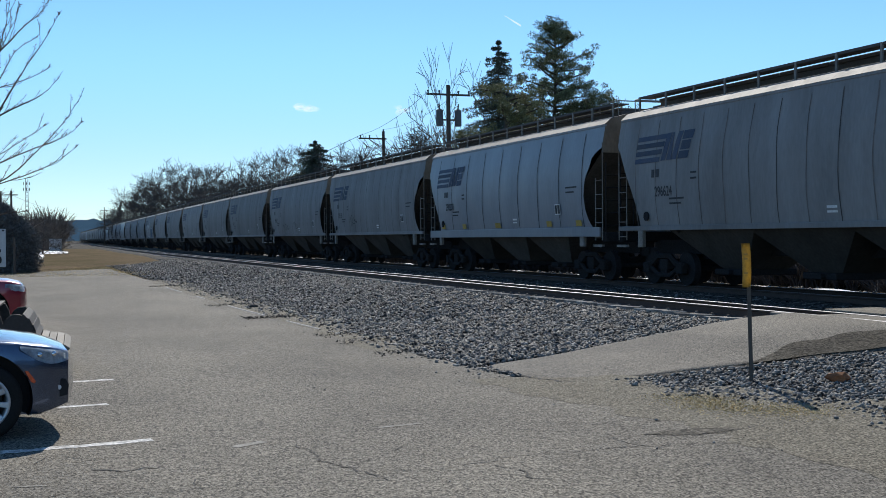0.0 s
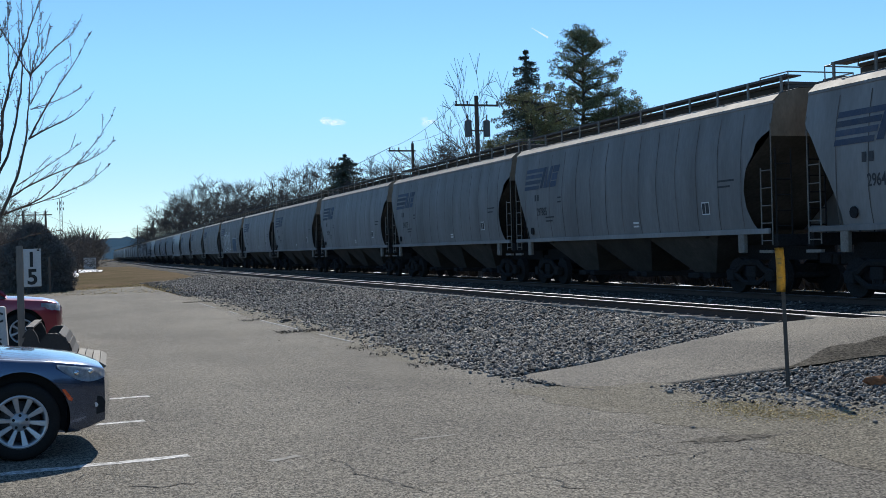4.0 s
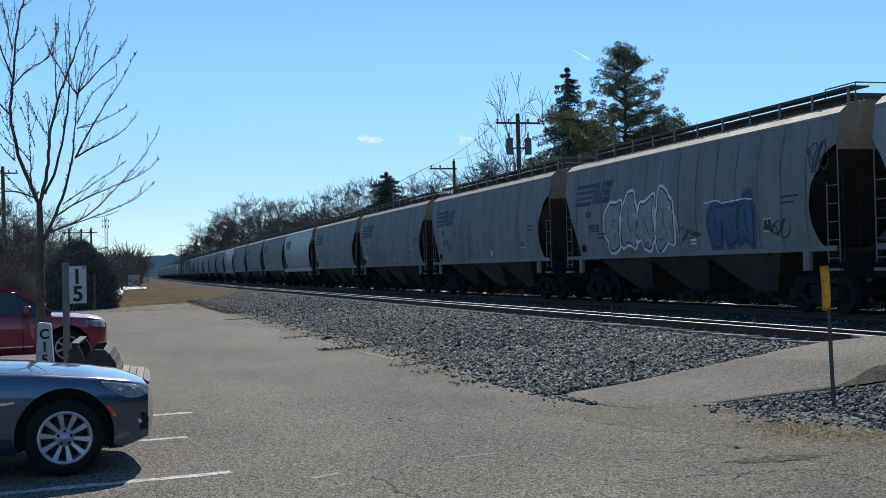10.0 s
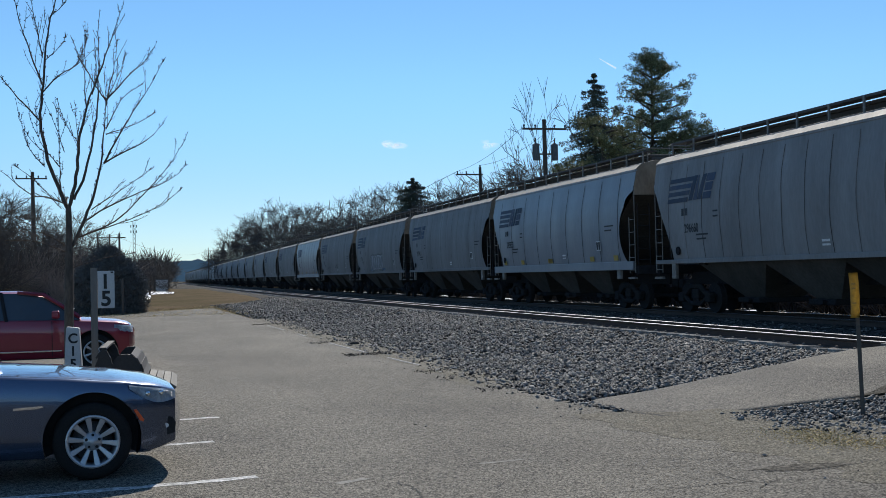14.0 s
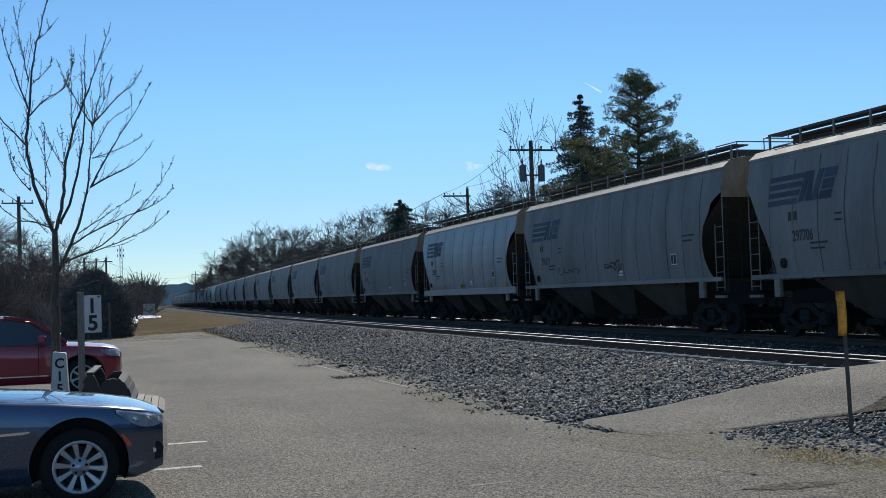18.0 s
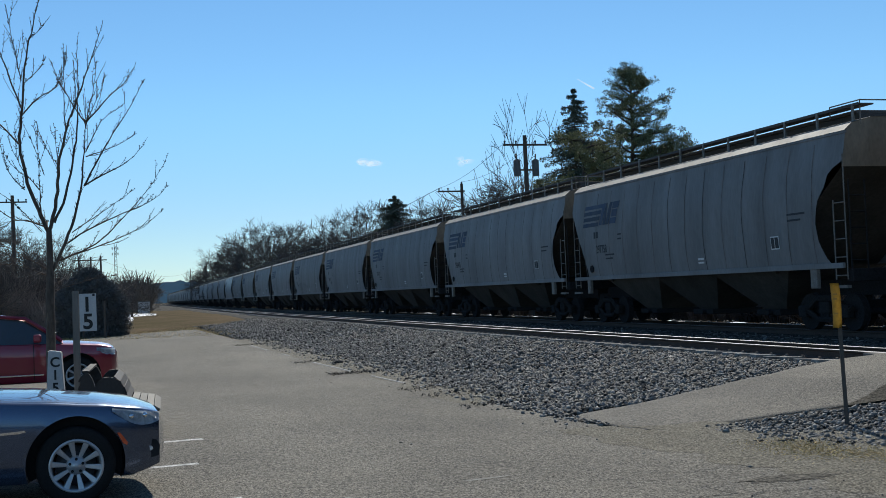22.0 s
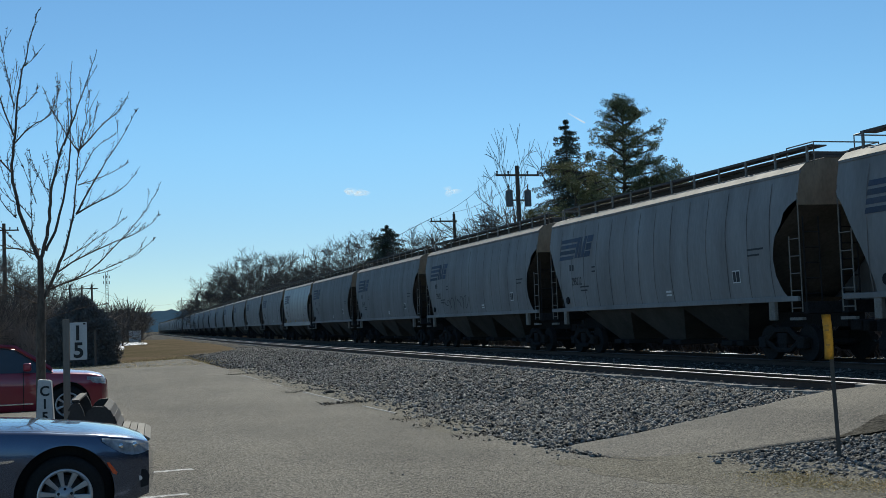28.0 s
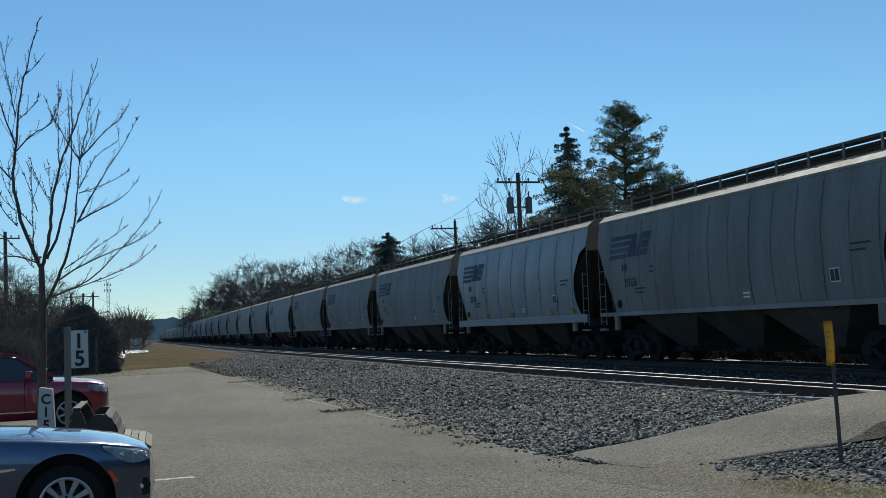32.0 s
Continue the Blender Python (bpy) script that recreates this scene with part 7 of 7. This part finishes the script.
# pale concrete edging, broken in places, where the asphalt ends
for ya, yb in ((35.6, 33.9), (30.2, 25.5), (24.0, 21.6), (43.0, 38.5)):
    bm = bmesh.new()
    grid(bm, 12, 3, lambda u, v: (5.24 + 0.022 * max(0.0, 30 - (ya + (yb - ya) * u)) + 0.0022 * max(0.0, 26 - (ya + (yb - ya) * u)) ** 2 + (0.12 * (v - 0.5) if 0 < v < 1 else 0.13 * (v - 0.5)) + 0.02 * noise.noise((u * 9, v, ya)), ya + (yb - ya) * u, 0.014 if 0 < v < 1 else -0.05), flip=True)
    tagged(finish(bm, "edging_strip", EDGING), "pale worn concrete edging along the asphalt", "kerb", "edging strips", "structure")
bm = bmesh.new()
grid(bm, 16, 70, lambda u, v: (lambda x, y: (x, y, 0.003 + max(0.0, bed_z(x, y) + 0.022) * ease(0.1, 0.45, u) - (0.10 if u == 1 else 0)))(stone_edge(17 + 33 * v) - 0.35 + 1.35 * u + 0.15 * noise.noise((9, v * 60, 2)), 17 + 33 * v))
tagged(finish(bm, "dirt_shoulder", DIRT), "strip of dirt and grit where asphalt meets stone", "dirt", kind="structure")
stones("loose_stone", 40000, (6.0, 13.0), (7, 12.5), (0.015, 0.034), 1, "grey rounded stone heaped beside the crossing", shoulder)
stones("loose_stone", 52000, (5.3, 11.62), (12.4, 22), (0.026, 0.05), 7, "grey crushed stone heaped beside the track", shoulder, solid=False)
stones("loose_stone", 46000, (5.3, 11.62), (21, 44), (0.03, 0.056), 2, "grey crushed stone beside the track", shoulder, solid=False)
stones("loose_stone", 26000, (5.3, 11.7), (44, 90), (0.04, 0.07), 3, "grey crushed stone beside the track", shoulder, solid=False)
stones("loose_stone", 3000, (14.3, 17.2), (4, 60), (0.03, 0.05), 4, "grey crushed stone between the tracks", lambda x, y: not 12.3 < y < 18.2, solid=False)
stones("loose_stone", 4500, (19.3, 25), (4, 100), (0.04, 0.07), 5, "grey crushed stone beyond the tracks", lambda x, y: not 12.6 < y < 19.8, solid=False)
stones("scattered_pebbles", 260, (1.0, 6.0), (7, 24), (0.008, 0.018), 6, "pebbles scattered on the asphalt", lambda x, y: x > 2 + 3.5 * random.random(), lift=0.025)

# a shallow pothole and dark litter along the asphalt's edge
bm = bmesh.new()
grid(bm, 40, 3, lambda u, v: (5.62 + 0.44 * v * math.cos(u * math.tau) * (1 + 0.5 * noise.noise((3 * math.cos(u * math.tau), 3 * math.sin(u * math.tau), 1))), 8.92 + 0.13 * v * math.sin(u * math.tau) * (1 + 0.6 * noise.noise((3 * math.cos(u * math.tau), 3 * math.sin(u * math.tau), 4))), 0.004))
tagged(finish(bm, "pothole", POTHOLE), "shallow dark pothole in the asphalt", "pothole", kind="structure")


def litter_spot(r):
    k = r.choice((16.6, 18.7, 20.2, 25.2, 25.4, 30.5, 43.8))
    x = r.uniform(4.7, 5.9) if k > 24 else r.uniform(5.0, 6.3)
    return (x, k + r.gauss(0, 0.22) + 0.4 * (x - 5.4), max(0.01, bed_z(x, k) + 0.02))


litter = blades("dark_litter", "dark dead litter along the edge of the asphalt", 900, litter_spot, (0.0, 0.05), 9, 0.016)
litter.data.materials[0] = CRACK

# a rusty lump, a clod and dark debris among the stones
for name, x, y, z, r, material, label in (("rusty_scrap", 8.5, 10.65, 0.15, 0.13, RUST, "flat piece of rusty scrap on the stones"), ("dark_rock", 5.72, 29.3, 0.03, 0.11, CRACK, "dark clod on the edge of the stones"), ("dark_rock", 5.62, 16.2, 0.0, 0.06, CRACK, "small dark lump on the asphalt"), ("dark_rock", 9.4, 17.6, 0.16, 0.13, CRACK, "dark lump among the stones"), ("dark_rock", 10.3, 18.6, 0.18, 0.12, CRACK, "dark lump among the stones")):
    bm = bmesh.new()
    bmesh.ops.create_icosphere(bm, subdivisions=2, radius=r, matrix=Matrix.Translation((x, y, z)))
    for v in bm.verts:
        k = 1 + 0.5 * noise.noise(v.co * 9)
        v.co = Vector((x, y, z)) + (v.co - Vector((x, y, z))) * k
        v.co.z = z + (v.co.z - z) * 0.5
    tagged(finish(bm, name, material), label, "rock")


def tuft_spot(r):
    t = r.random()
    x, y = 6.5 + 0.45 * t + r.gauss(0, 0.2) + 0.15 * math.sin(9 * t), 10.8 - 1.6 * t + r.gauss(0, 0.2)
    return (x, y, max(0.006, bed_z(x, y) + 0.026))


blades("dead_grass", "tufts of dead yellow grass at the edge of the stones", 3000, tuft_spot, (0.004, 0.016), 1, 0.006)
blades("dead_grass", "brown dormant grass beyond the lot", 26000, lambda r: (lambda x, y: (x, y, -0.06))(r.uniform(-12, 10), 58 + 60 * r.random() ** 1.5), (0.04, 0.14), 2, 0.02)
# dirt verge round the tufts
bm = bmesh.new()


def verge(u, v):
    y = 13.2 - 8.2 * v
    edge = 5.75 + 0.35 * ease(18, 11, y) + 0.45 * ease(12.5, 9, y)
    x = edge - 0.85 + 0.25 * noise.noise((3, v * 14, 1)) + 0.12 * noise.noise((3, v * 60, 1)) + u * (1.75 + 0.35 * ease(11.9, 10.7, y) + 0.2 * ease(10.5, 9, y))
    return (x, y, 0.0025 + max(0.0, bed_z(x, y) + 0.02) * ease(0.25, 0.6, u))


grid(bm, 14, 50, verge)
tagged(finish(bm, "dirt_verge", DIRT), "strip of dry brown dirt between asphalt and stones", "dirt", kind="structure")
# grass bank between the lot's end and the line
bm = bmesh.new()
grid(bm, 24, 30, lambda u, v: (-16 + 25.5 * u + bend(62 + 110 * v) * u, 60 + 14 * ease(0.4, 0.9, u) + 110 * v, -0.05 + 0.42 * ease(0.3, 0.95, u) * ease(0, 0.2, v) + 0.10 * noise.noise((u * 9, v * 14, 2)) * (1 if 0 < v else 0)))
tagged(finish(bm, "grass_bank", GRASS_GROUND, smooth=True), "low bank of brown dormant grass", "ground", kind="structure")
# old snow under the wood and beyond the line
for x, y, lx, ly in ((4.6, 138, 2.0, 12), (2.3, 112, 0.9, 10), (1.75, 93, 0.7, 4.5), (-3.2, 76, 2.4, 2.4), (-5.5, 86, 3, 4), (0.2, 74, 1.2, 1.6), (-8, 78, 3, 3), (-3.2, 108, 2.2, 6)):
    bm = bmesh.new()

    def drift(u, v):
        a, r = u * math.tau, v
        k = 1 + 0.35 * noise.noise((math.cos(a) * 1.5 + x, math.sin(a) * 1.5 + y, 0))
        zz = 0.12 * (1 - r * r) + 0.32 * ease(0.5, 2.5, x) + 0.03
        return (x + lx * r * k * math.cos(a), y + ly * r * k * math.sin(a), zz if r < 1 else -0.05)
    grid(bm, 24, 5, drift)
    tagged(finish(bm, "snow_patch", SNOW, smooth=True), "patch of old snow on the grass", "snow", "snow patches")
rng_s = random.Random(19)
y = 26.0
while y < 150:
    ln, wd = rng_s.uniform(0.4, 1.8), rng_s.uniform(0.10, 0.25)
    x0 = 20.35 + bend(y) + rng_s.uniform(-0.2, 0.5)
    bm = bmesh.new()
    grid(bm, 18, 4, lambda u, v: (x0 + wd * v * math.cos(u * math.tau) * (1 + 0.3 * noise.noise((math.cos(u * 6.283) * 2, math.sin(u * 6.283) * 2, y))), y + ln * v * math.sin(u * math.tau), bed_z(x0, y) + (0.08 * (1 - v * v) if v < 1 else -0.05)))
    tagged(finish(bm, "snow_patch", SNOW, smooth=True), "thin strip of old snow beside the far track", "snow", "snow patches")
    y += ln * 2 + rng_s.uniform(2, 11)
for x, y, h in ((0.3, 66.3 - 3.5, 1.9), (-0.75, 64, 0.7)):
    p = thing("wooden_stake", "short dark post at the end of the lot", "post", pose(x, y, -0.05))
    bm = bmesh.new()
    cyl(bm, (0, 0, 0), (0.02, 0, h), 0.06, 0.055, 8)
    part("stake", bm, POLE_WOOD, p)

# ---- small clouds and a vapour trail: their sunlit white is painted as emission ----
CLOUD = bpy.data.materials.new("self-lit cloud")
CLOUD.use_nodes = True
cn, cl = CLOUD.node_tree.nodes, CLOUD.node_tree.links
cn.remove(cn["Principled BSDF"])
em, tr, mx, nz, rg, co = (cn.new(k) for k in ("ShaderNodeEmission", "ShaderNodeBsdfTransparent", "ShaderNodeMixShader", "ShaderNodeTexNoise", "ShaderNodeMapRange", "ShaderNodeTexCoord"))
em.inputs["Color"].default_value, em.inputs["Strength"].default_value = (0.9, 0.96, 1.0, 1), 1.0
nz.inputs["Scale"].default_value, nz.inputs["Detail"].default_value = 0.09, 6
rg.inputs["From Min"].default_value, rg.inputs["From Max"].default_value = 0.42, 0.75
rg.inputs["To Min"].default_value, rg.inputs["To Max"].default_value = 0.0, 0.30
cl.new(co.outputs["Object"], nz.inputs["Vector"])
cl.new(nz.outputs["Fac"], rg.inputs["Value"])
cl.new(rg.outputs[0], mx.inputs["Fac"])
cl.new(tr.outputs[0], mx.inputs[1])
cl.new(em.outputs[0], mx.inputs[2])
cl.new(mx.outputs[0], cn["Material Output"].inputs["Surface"])


def sky_place(az, el, dist):
    return pose(dist * math.sin(radians(az)) * math.cos(radians(el)), dist * math.cos(radians(az)) * math.cos(radians(el)), EYE + dist * math.sin(radians(el)), 0, 0, -az)


CLOUDS = []
for az, el, w, h, seed in ((14.0, 6.25, 26, 7, 1), (17.95, 6.1, 14, 6, 2)):
    c = thing("cloud", "small wispy white cloud", "cloud", sky_place(az, el, 2000))
    for k in range(4):
        r = random.Random(seed * 10 + k)
        bm = bmesh.new()
        bmesh.ops.create_icosphere(bm, subdivisions=3, radius=1, matrix=Matrix.LocRotScale((r.gauss(0, w * 0.5), r.gauss(0, 4), r.gauss(0, h * 0.3)), None, (w * r.uniform(0.5, 0.8), 8, h * r.uniform(0.5, 0.9))))
        for v in bm.verts:
            v.co *= 1 + 0.3 * noise.noise(v.co * 0.12)
        part("wisp", bm, CLOUD, c, smooth=True)
    CLOUDS.append((c, az, el))
trail = thing("vapour_trail", "short white vapour trail in the blue sky", "vapour trail", sky_place(23.6, 10.33, 3000))
bm = bmesh.new()
tube(bm, ((-20, 0, 13), (0, 0, 0), (20, 0, -13)), [0.5, 1.5, 2.0], 8)
# the trail glows as the clouds do, only denser
TRAIL = CLOUD.copy()
TRAIL.name = "vapour"
TRAIL.node_tree.nodes["Map Range"].inputs["To Min"].default_value, TRAIL.node_tree.nodes["Map Range"].inputs["To Max"].default_value = 0.25, 0.7
part("plume", bm, TRAIL, trail, smooth=True)


def motions():
    rows_t = list(range(0, 33, 2))
    for car, mid, rear in TRAIN:
        walk(car, [(t, train_pose(mid - travel(t))) for t in rows_t])
    # wheels roll: the two axles of a truck are keyed once, and all trucks share their turning
    spin = {}
    for car, mid, rear in TRAIN:
        for truck in [c for c in car.children if c.name.startswith("truck")]:
            for w in [c for c in truck.children if c.name.startswith("wheelset")]:
                y = round(w.location.y, 2)
                if y not in spin:
                    walk(w, [(k / FPS, Matrix.Translation((0, y, 0.457)) @ Matrix.Rotation(travel(k / FPS) / 0.457, 4, "X")) for k in range(0, 32 * FPS + 1)])
                    spin[y] = w.animation_data
                else:
                    w.rotation_mode = "QUATERNION"
                    w.animation_data_create()
                    w.animation_data.action = spin[y].action
                    w.animation_data.action_slot = spin[y].action_slot
    for cloud, az, el in CLOUDS:
        walk(cloud, [(0, sky_place(az, el, 2000)), (13, sky_place(az - 0.4, el + 0.05, 2000)), (32, sky_place(az - 1.15, el + 0.1, 2000))])
    walk(trail, [(t, sky_place(az, el, 3000)) for t, az, el in ((0, 23.6, 10.33), (8, 23.62, 10.06), (16, 23.57, 9.79), (24, 23.5, 9.56), (32, 23.38, 9.38))])


motions()
